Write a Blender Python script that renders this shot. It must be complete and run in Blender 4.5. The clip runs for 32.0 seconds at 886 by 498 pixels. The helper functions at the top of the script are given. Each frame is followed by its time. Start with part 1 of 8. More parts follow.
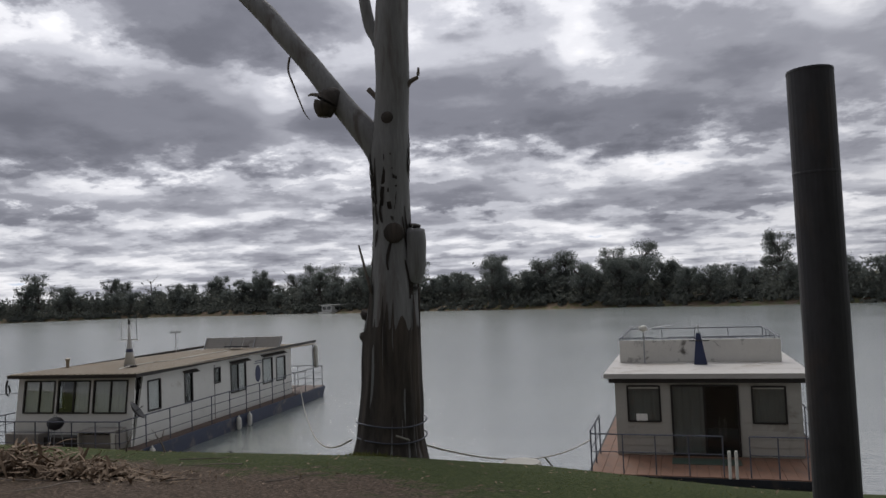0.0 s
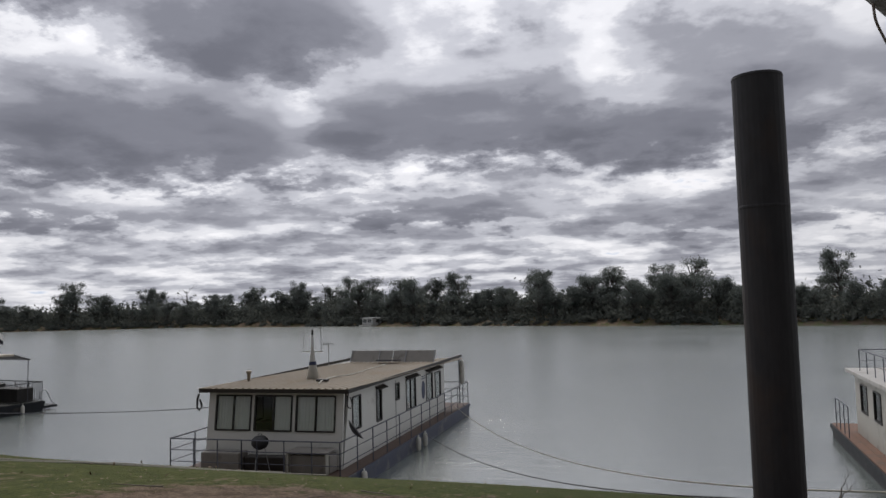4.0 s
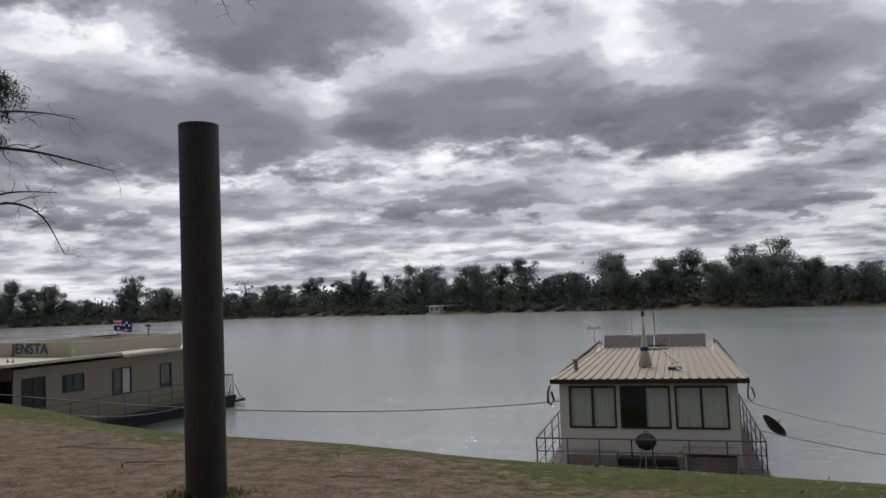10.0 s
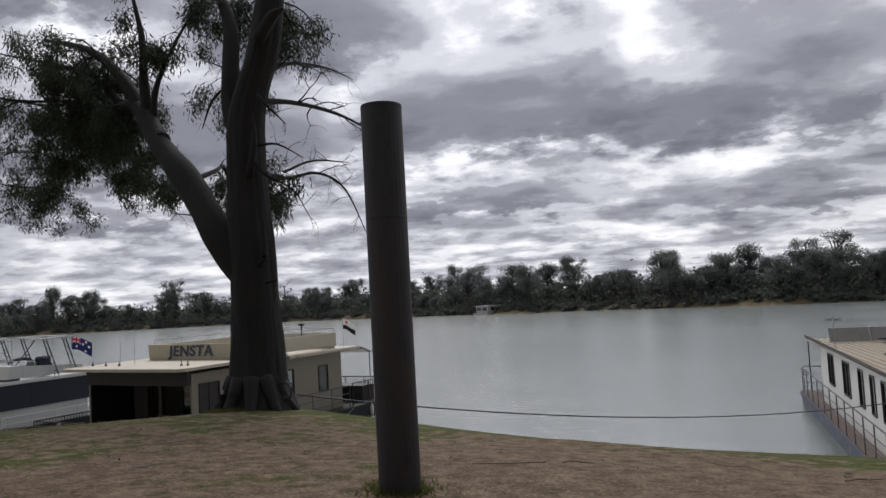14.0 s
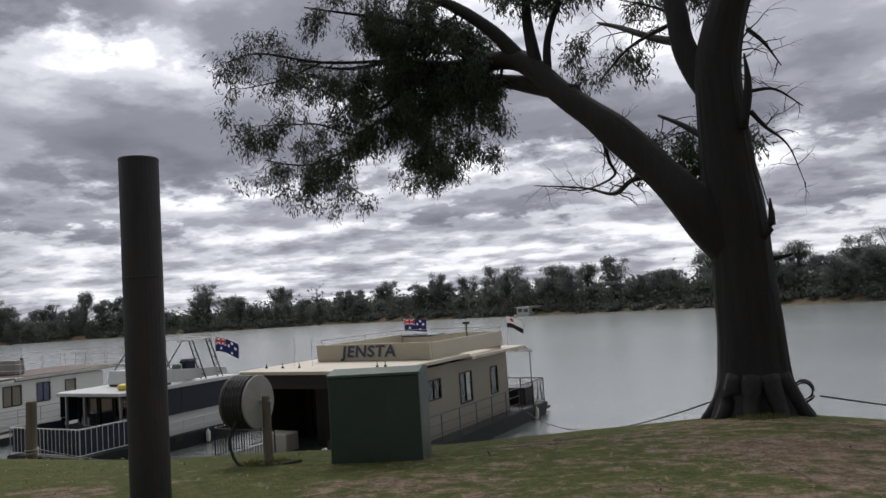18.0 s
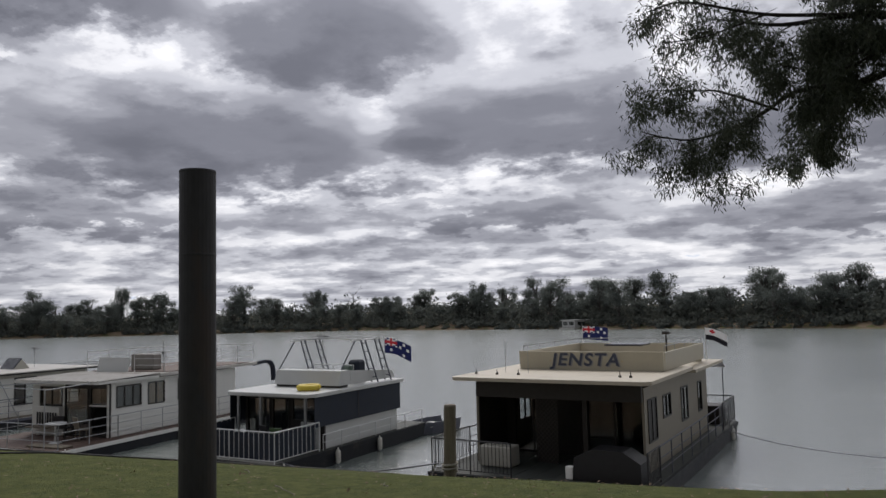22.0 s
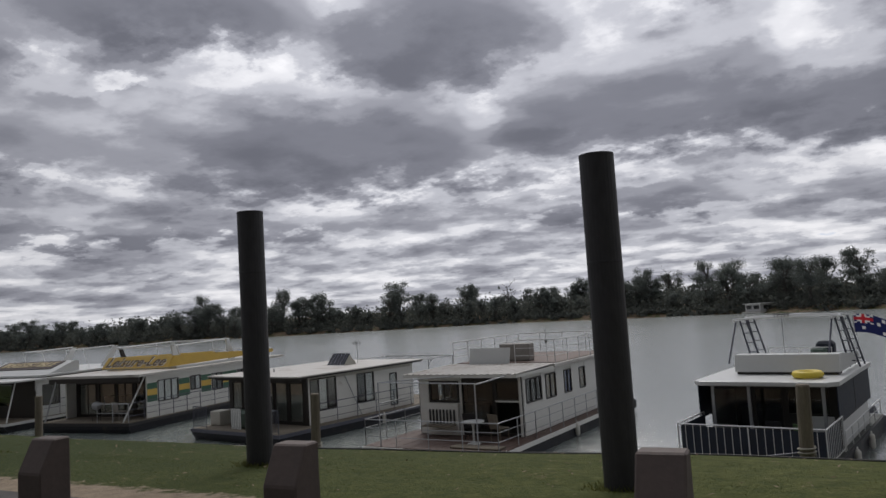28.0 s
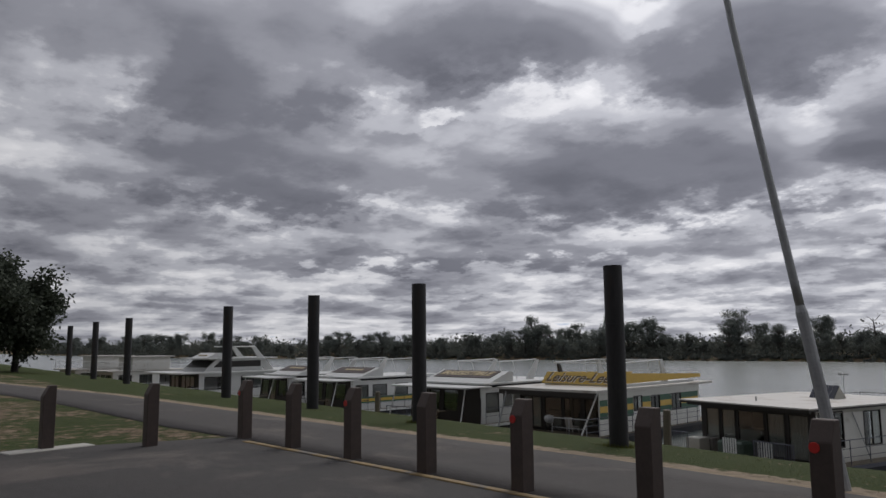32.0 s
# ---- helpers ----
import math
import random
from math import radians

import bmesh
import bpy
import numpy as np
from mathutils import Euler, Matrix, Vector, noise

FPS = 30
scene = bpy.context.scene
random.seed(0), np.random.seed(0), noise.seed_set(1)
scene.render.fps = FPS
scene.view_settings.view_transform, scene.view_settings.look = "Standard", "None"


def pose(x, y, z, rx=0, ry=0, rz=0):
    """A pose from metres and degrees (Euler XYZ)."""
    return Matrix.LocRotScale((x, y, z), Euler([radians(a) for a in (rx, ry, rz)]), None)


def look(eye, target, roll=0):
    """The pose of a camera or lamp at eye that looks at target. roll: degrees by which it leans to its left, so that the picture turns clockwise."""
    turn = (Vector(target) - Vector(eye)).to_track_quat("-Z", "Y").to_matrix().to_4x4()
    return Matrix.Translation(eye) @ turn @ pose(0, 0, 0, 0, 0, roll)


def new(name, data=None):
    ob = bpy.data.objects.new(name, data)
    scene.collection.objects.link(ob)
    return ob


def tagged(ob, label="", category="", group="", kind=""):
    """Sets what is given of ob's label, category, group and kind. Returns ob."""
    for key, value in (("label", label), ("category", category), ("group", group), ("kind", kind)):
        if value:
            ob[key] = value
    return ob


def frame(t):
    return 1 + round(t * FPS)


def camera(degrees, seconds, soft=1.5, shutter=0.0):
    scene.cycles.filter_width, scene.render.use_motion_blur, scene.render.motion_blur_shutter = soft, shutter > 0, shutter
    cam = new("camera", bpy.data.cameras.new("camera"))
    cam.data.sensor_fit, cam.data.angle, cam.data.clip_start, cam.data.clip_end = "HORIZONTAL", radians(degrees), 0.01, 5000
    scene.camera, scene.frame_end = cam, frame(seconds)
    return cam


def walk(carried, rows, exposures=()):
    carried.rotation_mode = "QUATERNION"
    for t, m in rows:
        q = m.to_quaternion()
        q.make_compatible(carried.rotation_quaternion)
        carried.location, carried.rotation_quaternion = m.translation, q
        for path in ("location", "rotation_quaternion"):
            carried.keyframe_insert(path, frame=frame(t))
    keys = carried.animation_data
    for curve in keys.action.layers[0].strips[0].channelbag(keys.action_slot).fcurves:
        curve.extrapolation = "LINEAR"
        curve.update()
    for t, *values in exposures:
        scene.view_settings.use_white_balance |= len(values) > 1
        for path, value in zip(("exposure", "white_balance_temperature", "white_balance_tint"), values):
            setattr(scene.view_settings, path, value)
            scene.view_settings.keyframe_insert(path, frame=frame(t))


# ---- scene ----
cam = camera(61.6, 32.0)
PATH = [
    (0, (-7.474, 0.0, 4.823), (-7.974, 1.933, 4.928), -2.3),
    (0.5, (-8.209, -0.114, 4.809), (-8.708, 1.819, 4.924), -2.9),
    (1, (-9.206, -0.047, 4.842), (-9.698, 1.889, 4.945), -1.7),
    (1.5, (-9.98, 0.0, 4.908), (-10.49, 1.931, 5.003), -1.3),
    (2, (-10.775, 0.004, 4.873), (-11.286, 1.934, 4.986), -1.7),
    (3, (-12.366, 0.2, 4.92), (-12.899, 2.123, 5.063), -1.2),
    (3.5, (-13.113, 0.194, 4.918), (-13.649, 2.116, 5.068), -1.2),
    (4, (-13.866, 0.276, 4.912), (-14.407, 2.196, 5.058), -1.4),
    (4.5, (-14.627, 0.31, 4.945), (-15.189, 2.226, 5.072), -2.7),
    (6.5, (-17.782, 0.569, 4.937), (-18.336, 2.486, 5.072), -1.8),
    (7, (-18.524, 0.599, 4.939), (-19.09, 2.512, 5.078), -2.0),
    (7.5, (-19.301, 0.674, 4.948), (-19.874, 2.585, 5.086), -2.4),
    (8, (-20.057, 0.726, 4.968), (-20.633, 2.636, 5.102), -2.2),
    (8.5, (-20.786, 0.751, 4.965), (-21.37, 2.659, 5.099), -2.1),
    (9, (-21.516, 0.64, 4.917), (-22.103, 2.548, 5.048), -2.0),
    (9.5, (-22.328, 0.643, 4.914), (-22.925, 2.547, 5.042), -2.3),
    (10, (-23.186, 0.677, 4.902), (-23.801, 2.577, 5.019), -2.4),
    (10.5, (-24.051, 0.703, 4.92), (-24.67, 2.602, 5.028), -2.3),
    (11, (-24.91, 0.791, 4.949), (-25.535, 2.687, 5.061), -2.1),
    (11.5, (-25.719, 0.78, 4.941), (-26.361, 2.67, 5.061), -2.3),
    (12, (-26.543, 0.79, 4.94), (-27.195, 2.677, 5.06), -2.7),
    (12.5, (-27.606, 1.191, 4.828), (-28.256, 3.079, 4.946), -3.0),
    (13, (-28.333, 1.083, 4.872), (-28.985, 2.97, 4.988), -3.2),
    (13.5, (-29.187, 1.095, 4.879), (-29.843, 2.98, 4.998), -3.2),
    (15.5, (-32.53, 0.995, 4.901), (-33.218, 2.868, 5.04), -3.6),
    (16, (-33.363, 0.948, 4.909), (-34.065, 2.815, 5.05), -3.7),
    (16.5, (-34.169, 0.863, 4.954), (-34.87, 2.731, 5.089), -3.1),
    (17, (-34.943, 0.816, 4.969), (-35.638, 2.687, 5.104), -3.3),
    (17.5, (-35.781, 0.886, 4.998), (-36.471, 2.758, 5.134), -3.4),
    (18, (-36.581, 0.852, 4.982), (-37.271, 2.725, 5.115), -3.7),
    (18.5, (-37.418, 0.829, 4.972), (-38.102, 2.704, 5.103), -3.6),
    (19, (-38.22, 0.751, 4.988), (-38.906, 2.624, 5.126), -2.6),
    (19.5, (-39.043, 0.732, 4.997), (-39.735, 2.603, 5.142), -2.4),
    (20, (-39.893, 0.821, 4.967), (-40.601, 2.685, 5.125), -2.1),
    (20.5, (-40.722, 0.711, 4.998), (-41.44, 2.57, 5.162), -2.2),
    (21, (-41.567, 0.63, 5.048), (-42.293, 2.487, 5.208), -2.1),
    (21.5, (-42.512, 0.593, 5.047), (-43.237, 2.45, 5.205), -1.8),
    (22, (-43.396, 0.498, 5.03), (-44.126, 2.353, 5.192), -1.5),
    (22.5, (-44.395, 0.52, 5.052), (-45.127, 2.374, 5.208), -1.9),
    (23, (-45.3, 0.381, 5.028), (-46.042, 2.232, 5.179), -2.4),
    (23.5, (-46.232, 0.275, 5.018), (-46.98, 2.125, 5.145), -3.2),
    (24, (-47.214, 0.143, 5.001), (-47.965, 1.993, 5.111), -3.5),
    (24.5, (-48.054, -0.162, 4.936), (-48.826, 1.679, 5.055), -3.9),
    (25, (-49.055, -0.292, 4.942), (-49.861, 1.534, 5.073), -4.0),
    (25.5, (-50.115, -0.429, 4.944), (-50.938, 1.388, 5.088), -3.8),
    (27.5, (-54.132, -0.425, 4.991), (-55.092, 1.324, 5.138), -4.1),
    (28, (-55.017, -0.707, 4.988), (-56.022, 1.014, 5.147), -3.6),
    (28.5, (-55.825, -1.016, 5.02), (-56.900, 0.663, 5.178), -2.8),
    (29, (-56.823, -1.382, 4.972), (-57.954, 0.258, 5.15), -3.1),
    (29.5, (-57.703, -1.654, 4.981), (-58.902, -0.064, 5.175), -2.5),
    (30, (-58.582, -2.093, 4.978), (-59.851, -0.562, 5.192), -2.3),
    (30.5, (-59.475, -2.488, 5.002), (-60.826, -1.029, 5.225), -1.9),
    (31, (-60.327, -2.923, 4.993), (-61.758, -1.544, 5.218), -1.1),
    (31.5, (-61.094, -3.478, 4.986), (-62.614, -2.202, 5.229), -0.2),
    (32, (-61.803, -4.067, 5.003), (-63.397, -2.886, 5.256), -0.5),
]
EXPOSURES = [(t, ev, 6600.0, 12.0) for t, ev in ((0.0, 0.17), (4.0, 0.13), (7.0, 0.1), (10.0, 0.15), (13.5, 0.27), (16.0, 0.45), (19.0, 0.4), (22.0, 0.2), (25.0, 0.19), (28.0, 0.05), (29.0, 0.02), (30.0, -0.13), (31.0, -0.12), (32.0, -0.05))]
walk(cam, [(t, look(eye, aim, lean)) for t, eye, aim, lean in PATH], EXPOSURES)

# ---- world: broken stratocumulus over a blue sky, the sun hidden behind it ----
# (azimuth, elevation, half width, half height, density): the larger banks of cloud
CLOUDS = [
    # first entry: unseen thinning above the view, added to brighten ground and water
    (-25.0, 52.0, 45.0, 22.0, -0.24), (-30.0, 8.0, 75.0, 6.0, 0.07),
    (-39.0, 11.6, 12.0, 3.3, 0.42), (-14.5, 13.0, 9.5, 3.2, 0.38), (-1.5, 11.6, 6.0, 2.2, 0.30),
    (-30.8, 19.9, 9.5, 3.9, 0.40), (-66.5, 11.9, 9.0, 2.6, 0.34), (-49.5, 22.3, 8.5, 2.8, 0.40),
    (-70.0, 19.0, 9.5, 5.0, 0.34), (10.0, 12.6, 7.5, 3.6, 0.24), (-16.4, 6.8, 7.0, 0.9, 0.20),
    (-47.0, 6.6, 9.0, 1.0, 0.18), (8.0, 5.6, 9.0, 0.9, 0.14), (-60.0, 6.2, 7.0, 0.8, 0.16),
    (-26.0, 14.3, 1.7, 2.8, -0.09), (-46.5, 17.9, 4.2, 1.4, -0.15), (-57.0, 16.9, 3.6, 1.6, -0.16), (-37.0, 23.0, 2.6, 1.4, -0.16), (1.0, 18.0, 9.0, 3.0, 0.04),
    (-52.6, 17.3, 1.8, 0.7, -0.20), (-25.6, 8.6, 5.0, 0.8, -0.12), (4.0, 8.4, 6.0, 0.9, -0.14), (14.0, 23.0, 9.0, 5.0, -0.05),
]


def math_node(nt, op, a, b=None, c=None, clamp=False):
    n = nt.nodes.new("ShaderNodeMath")
    n.operation, n.use_clamp = op, clamp
    for i, v in enumerate((a, b, c)):
        if v is None:
            continue
        if isinstance(v, (int, float)):
            n.inputs[i].default_value = v
        else:
            nt.links.new(v, n.inputs[i])
    return n.outputs[0]


def noise_node(nt, vec, scale, detail=6, rough=0.55, distortion=0.0):
    n = nt.nodes.new("ShaderNodeTexNoise")
    n.inputs["Scale"].default_value, n.inputs["Detail"].default_value = scale, detail
    n.inputs["Roughness"].default_value, n.inputs["Distortion"].default_value = rough, distortion
    if vec is not None:
        nt.links.new(vec, n.inputs["Vector"])
    return n.outputs["Fac"]


def ramp_node(nt, fac, stops, smooth=False):
    n = nt.nodes.new("ShaderNodeValToRGB")
    el = n.color_ramp.elements
    n.color_ramp.interpolation = "EASE" if smooth else "LINEAR"
    while len(el) < len(stops):
        el.new(0.5)
    for e, (p, c) in zip(el, stops):
        e.position, e.color = p, (*c, 1)
    nt.links.new(fac, n.inputs[0])
    return n.outputs[0]


def mix_node(nt, fac, a, b, kind="MIX"):
    n = nt.nodes.new("ShaderNodeMix")
    n.data_type, n.blend_type = "RGBA", kind
    for sock, v in ((n.inputs[0], fac), (n.inputs[6], a), (n.inputs[7], b)):
        if isinstance(v, (int, float)):
            sock.default_value = v
        elif isinstance(v, tuple):
            sock.default_value = (*v, 1)
        else:
            nt.links.new(v, sock)
    return n.outputs[2]


def make_world():
    w = bpy.data.worlds.new("overcast_sky")
    scene.world = w
    w.use_nodes = True
    nt = w.node_tree
    nt.nodes.clear()
    out, bg = nt.nodes.new("ShaderNodeOutputWorld"), nt.nodes.new("ShaderNodeBackground")
    tc, sep = nt.nodes.new("ShaderNodeTexCoord"), nt.nodes.new("ShaderNodeSeparateXYZ")
    nt.links.new(tc.outputs["Generated"], sep.inputs[0])
    dx, dy, dz = sep.outputs
    up = math_node(nt, "ADD", math_node(nt, "ABSOLUTE", dz), 0.13)
    px, py = math_node(nt, "DIVIDE", dx, up), math_node(nt, "DIVIDE", dy, up)
    com = nt.nodes.new("ShaderNodeCombineXYZ")
    nt.links.new(px, com.inputs[0]), nt.links.new(py, com.inputs[1])
    layer = com.outputs[0]
    def sheet(lift):
        over = math_node(nt, "ADD", math_node(nt, "ABSOLUTE", dz), lift)
        flat = nt.nodes.new("ShaderNodeCombineXYZ")
        nt.links.new(math_node(nt, "DIVIDE", dx, over), flat.inputs[0]), nt.links.new(math_node(nt, "DIVIDE", dy, over), flat.inputs[1])
        return flat.outputs[0]
    thin_layer, round_layer = sheet(0.085), sheet(0.24)
    big = noise_node(nt, layer, 0.6, 2, 0.5)
    fine = noise_node(nt, thin_layer, 1.25, 7, 0.53, 0.0)
    puffs = noise_node(nt, round_layer, 6.5, 6, 0.58, 0.0)
    lumps = nt.nodes.new("ShaderNodeTexVoronoi")
    lumps.feature = "SMOOTH_F1"
    lumps.inputs["Scale"].default_value, lumps.inputs["Smoothness"].default_value, lumps.inputs["Detail"].default_value = 3.2, 0.6, 1.5
    warp = nt.nodes.new("ShaderNodeVectorMath")
    warp.operation = "ADD"
    bend = nt.nodes.new("ShaderNodeCombineXYZ")
    nt.links.new(math_node(nt, "MULTIPLY", fine, 0.3), bend.inputs[0]), nt.links.new(math_node(nt, "MULTIPLY", puffs, 0.25), bend.inputs[1])
    nt.links.new(round_layer, warp.inputs[0]), nt.links.new(bend.outputs[0], warp.inputs[1])
    nt.links.new(warp.outputs[0], lumps.inputs["Vector"])
    dens = math_node(nt, "MULTIPLY_ADD", big, 0.35, 0.045)
    dens = math_node(nt, "MULTIPLY_ADD", lumps.outputs["Distance"], -0.30, dens)
    dens = math_node(nt, "MULTIPLY_ADD", fine, 0.85, dens)
    dens = math_node(nt, "MULTIPLY_ADD", puffs, 0.52, dens)
    az = math_node(nt, "MULTIPLY", math_node(nt, "ARCTAN2", dx, dy), 57.2958)
    el = math_node(nt, "MULTIPLY", math_node(nt, "ARCSINE", dz), 57.2958)
    wob = math_node(nt, "MULTIPLY_ADD", math_node(nt, "SUBTRACT", fine, 0.5), 7.0, 0.0)
    wob2 = math_node(nt, "MULTIPLY_ADD", math_node(nt, "SUBTRACT", puffs, 0.5), 7.0, 0.0)
    for a0, e0, wa, we, amount in CLOUDS:
        u = math_node(nt, "DIVIDE", math_node(nt, "ADD", math_node(nt, "SUBTRACT", az, a0), wob), wa)
        v = math_node(nt, "DIVIDE", math_node(nt, "ADD", math_node(nt, "SUBTRACT", el, e0), wob2), we)
        v = math_node(nt, "MAXIMUM", math_node(nt, "MULTIPLY", v, 0.85), math_node(nt, "MULTIPLY", v, -1.35))
        r = math_node(nt, "MULTIPLY_ADD", u, u, math_node(nt, "MULTIPLY", v, v))
        fall = math_node(nt, "EXPONENT", math_node(nt, "MULTIPLY", math_node(nt, "MULTIPLY", r, r), -0.8))
        dens = math_node(nt, "MULTIPLY_ADD", fall, amount, dens)
    cloud = ramp_node(nt, math_node(nt, "MULTIPLY", dens, 0.75), [(0.24, (0.46, 0.58, 0.76)), (0.34, (0.89, 0.905, 0.94)), (0.44, (0.715, 0.735, 0.78)), (0.52, (0.485, 0.505, 0.56)), (0.62, (0.295, 0.308, 0.355)), (0.75, (0.19, 0.2, 0.238)), (0.95, (0.136, 0.144, 0.175))], True)
    # the cloud sheet is brighter round the hidden sun and duller on the far side of the sky
    dot = nt.nodes.new("ShaderNodeVectorMath")
    dot.operation = "DOT_PRODUCT"
    nt.links.new(tc.outputs["Generated"], dot.inputs[0])
    dot.inputs[1].default_value = SUN_DIR
    glow = math_node(nt, "MULTIPLY_ADD", math_node(nt, "POWER", math_node(nt, "MULTIPLY_ADD", dot.outputs["Value"], 0.5, 0.5), 2.2), 1.16, 0.14)
    scale = nt.nodes.new("ShaderNodeVectorMath")
    scale.operation = "SCALE"
    nt.links.new(cloud, scale.inputs[0])
    nt.links.new(glow, scale.inputs["Scale"])
    cloud = scale.outputs[0]
    sky = nt.nodes.new("ShaderNodeTexSky")
    sky.sky_type, sky.sun_disc = "NISHITA", False
    sky.sun_elevation, sky.sun_rotation = radians(SUN_EL), radians(SUN_AZ)
    blue = mix_node(nt, 1.0, sky.outputs[0], (SKY_STRENGTH,) * 3, "MULTIPLY")
    cover = ramp_node(nt, dens, [(0.24, (0, 0, 0)), (0.34, (1, 1, 1))])
    col = mix_node(nt, cover, blue, cloud)
    nt.links.new(col, bg.inputs[0])
    bg.inputs[1].default_value = 1.0
    nt.links.new(bg.outputs[0], out.inputs[0])


SUN_EL, SUN_AZ, SKY_STRENGTH = 48.0, -25.0, 0.06
SUN_DIR = Vector((math.sin(radians(SUN_AZ)) * math.cos(radians(SUN_EL)), math.cos(radians(SUN_AZ)) * math.cos(radians(SUN_EL)), math.sin(radians(SUN_EL))))
make_world()
sun = new("sun", bpy.data.lights.new("sun", "SUN"))
sun.data.energy, sun.data.angle, sun.data.color = 1.2, radians(24), (1.0, 0.96, 0.9)
sun.matrix_world = look(SUN_DIR * 200, (0, 0, 0))

# ---- materials ----
def mat(name, col, rough=0.6, metal=0.0, vary=0.25, scale=6.0, bump=0.15, bscale=40.0, spec=0.5, dirt=None, dirt_scale=1.2, dirt_at=0.6, stretch=(1, 1, 1), per_object=0.0):
    """A surface with variation at two scales, optional stains of another colour, and fine relief."""
    m = bpy.data.materials.new(name)
    m.use_nodes = True
    nt = m.node_tree
    b = nt.nodes["Principled BSDF"]
    tc, mp = nt.nodes.new("ShaderNodeTexCoord"), nt.nodes.new("ShaderNodeMapping")
    nt.links.new(tc.outputs["Object"], mp.inputs[0])
    mp.inputs["Scale"].default_value = stretch
    vec = mp.outputs[0]
    n1, n2 = noise_node(nt, vec, scale, 5, 0.6), noise_node(nt, vec, scale * 7.3, 4, 0.6)
    f = math_node(nt, "MULTIPLY_ADD", n2, 0.4, math_node(nt, "MULTIPLY", n1, 0.6))
    lo = tuple(max(0.0, c * (1 - vary)) for c in col)
    hi = tuple(min(1.0, c * (1 + vary)) for c in col)
    c = ramp_node(nt, f, [(0.32, lo), (0.68, hi)])
    if dirt:
        d = noise_node(nt, vec, dirt_scale, 7, 0.65, 0.4)
        k = ramp_node(nt, d, [(dirt_at - 0.05, (0, 0, 0)), (dirt_at + 0.07, (1, 1, 1))])
        c = mix_node(nt, k, c, dirt)
    if per_object:
        oi = nt.nodes.new("ShaderNodeObjectInfo")
        v = math_node(nt, "MULTIPLY_ADD", oi.outputs["Random"], 2 * per_object, 1 - per_object)
        hs = nt.nodes.new("ShaderNodeHueSaturation")
        nt.links.new(v, hs.inputs["Value"])
        nt.links.new(c, hs.inputs["Color"])
        c = hs.outputs[0]
    nt.links.new(c, b.inputs["Base Color"])
    r = math_node(nt, "MULTIPLY_ADD", n1, 0.25, rough - 0.12, clamp=True)
    nt.links.new(r, b.inputs["Roughness"])
    b.inputs["Metallic"].default_value = metal
    b.inputs["Specular IOR Level"].default_value = spec
    if bump:
        bp = nt.nodes.new("ShaderNodeBump")
        bp.inputs["Strength"].default_value, bp.inputs["Distance"].default_value = bump, 0.02
        nt.links.new(noise_node(nt, vec, bscale, 6, 0.65), bp.inputs["Height"])
        nt.links.new(bp.outputs[0], b.inputs["Normal"])
    return m


def leaf_mat(name, dark, light, trans=0.25):
    m = bpy.data.materials.new(name)
    m.use_nodes = True
    nt = m.node_tree
    b = nt.nodes["Principled BSDF"]
    g = nt.nodes.new("ShaderNodeNewGeometry")
    c = mix_node(nt, g.outputs["Random Per Island"], dark, light)
    nt.links.new(c, b.inputs["Base Color"])
    b.inputs["Roughness"].default_value, b.inputs["Specular IOR Level"].default_value = 0.7, 0.1
    t, mx = nt.nodes.new("ShaderNodeBsdfTranslucent"), nt.nodes.new("ShaderNodeMixShader")
    nt.links.new(c, t.inputs[0])
    mx.inputs[0].default_value = trans
    nt.links.new(b.outputs[0], mx.inputs[1]), nt.links.new(t.outputs[0], mx.inputs[2])
    nt.links.new(mx.outputs[0], nt.nodes["Material Output"].inputs[0])
    return m


def glass_mat(name, tint=(0.88, 0.9, 0.9)):
    m = bpy.data.materials.new(name)
    m.use_nodes = True
    nt = m.node_tree
    nt.nodes.remove(nt.nodes["Principled BSDF"])
    tr, gl, mx, fr = (nt.nodes.new(k) for k in ("ShaderNodeBsdfTransparent", "ShaderNodeBsdfGlossy", "ShaderNodeMixShader", "ShaderNodeFresnel"))
    tr.inputs[0].default_value = (*tint, 1)
    gl.inputs["Roughness"].default_value = 0.04
    fr.inputs[0].default_value = 1.5
    nt.links.new(math_node(nt, "MINIMUM", fr.outputs[0], 0.3), mx.inputs[0])
    nt.links.new(tr.outputs[0], mx.inputs[1]), nt.links.new(gl.outputs[0], mx.inputs[2])
    nt.links.new(mx.outputs[0], nt.nodes["Material Output"].inputs[0])
    return m


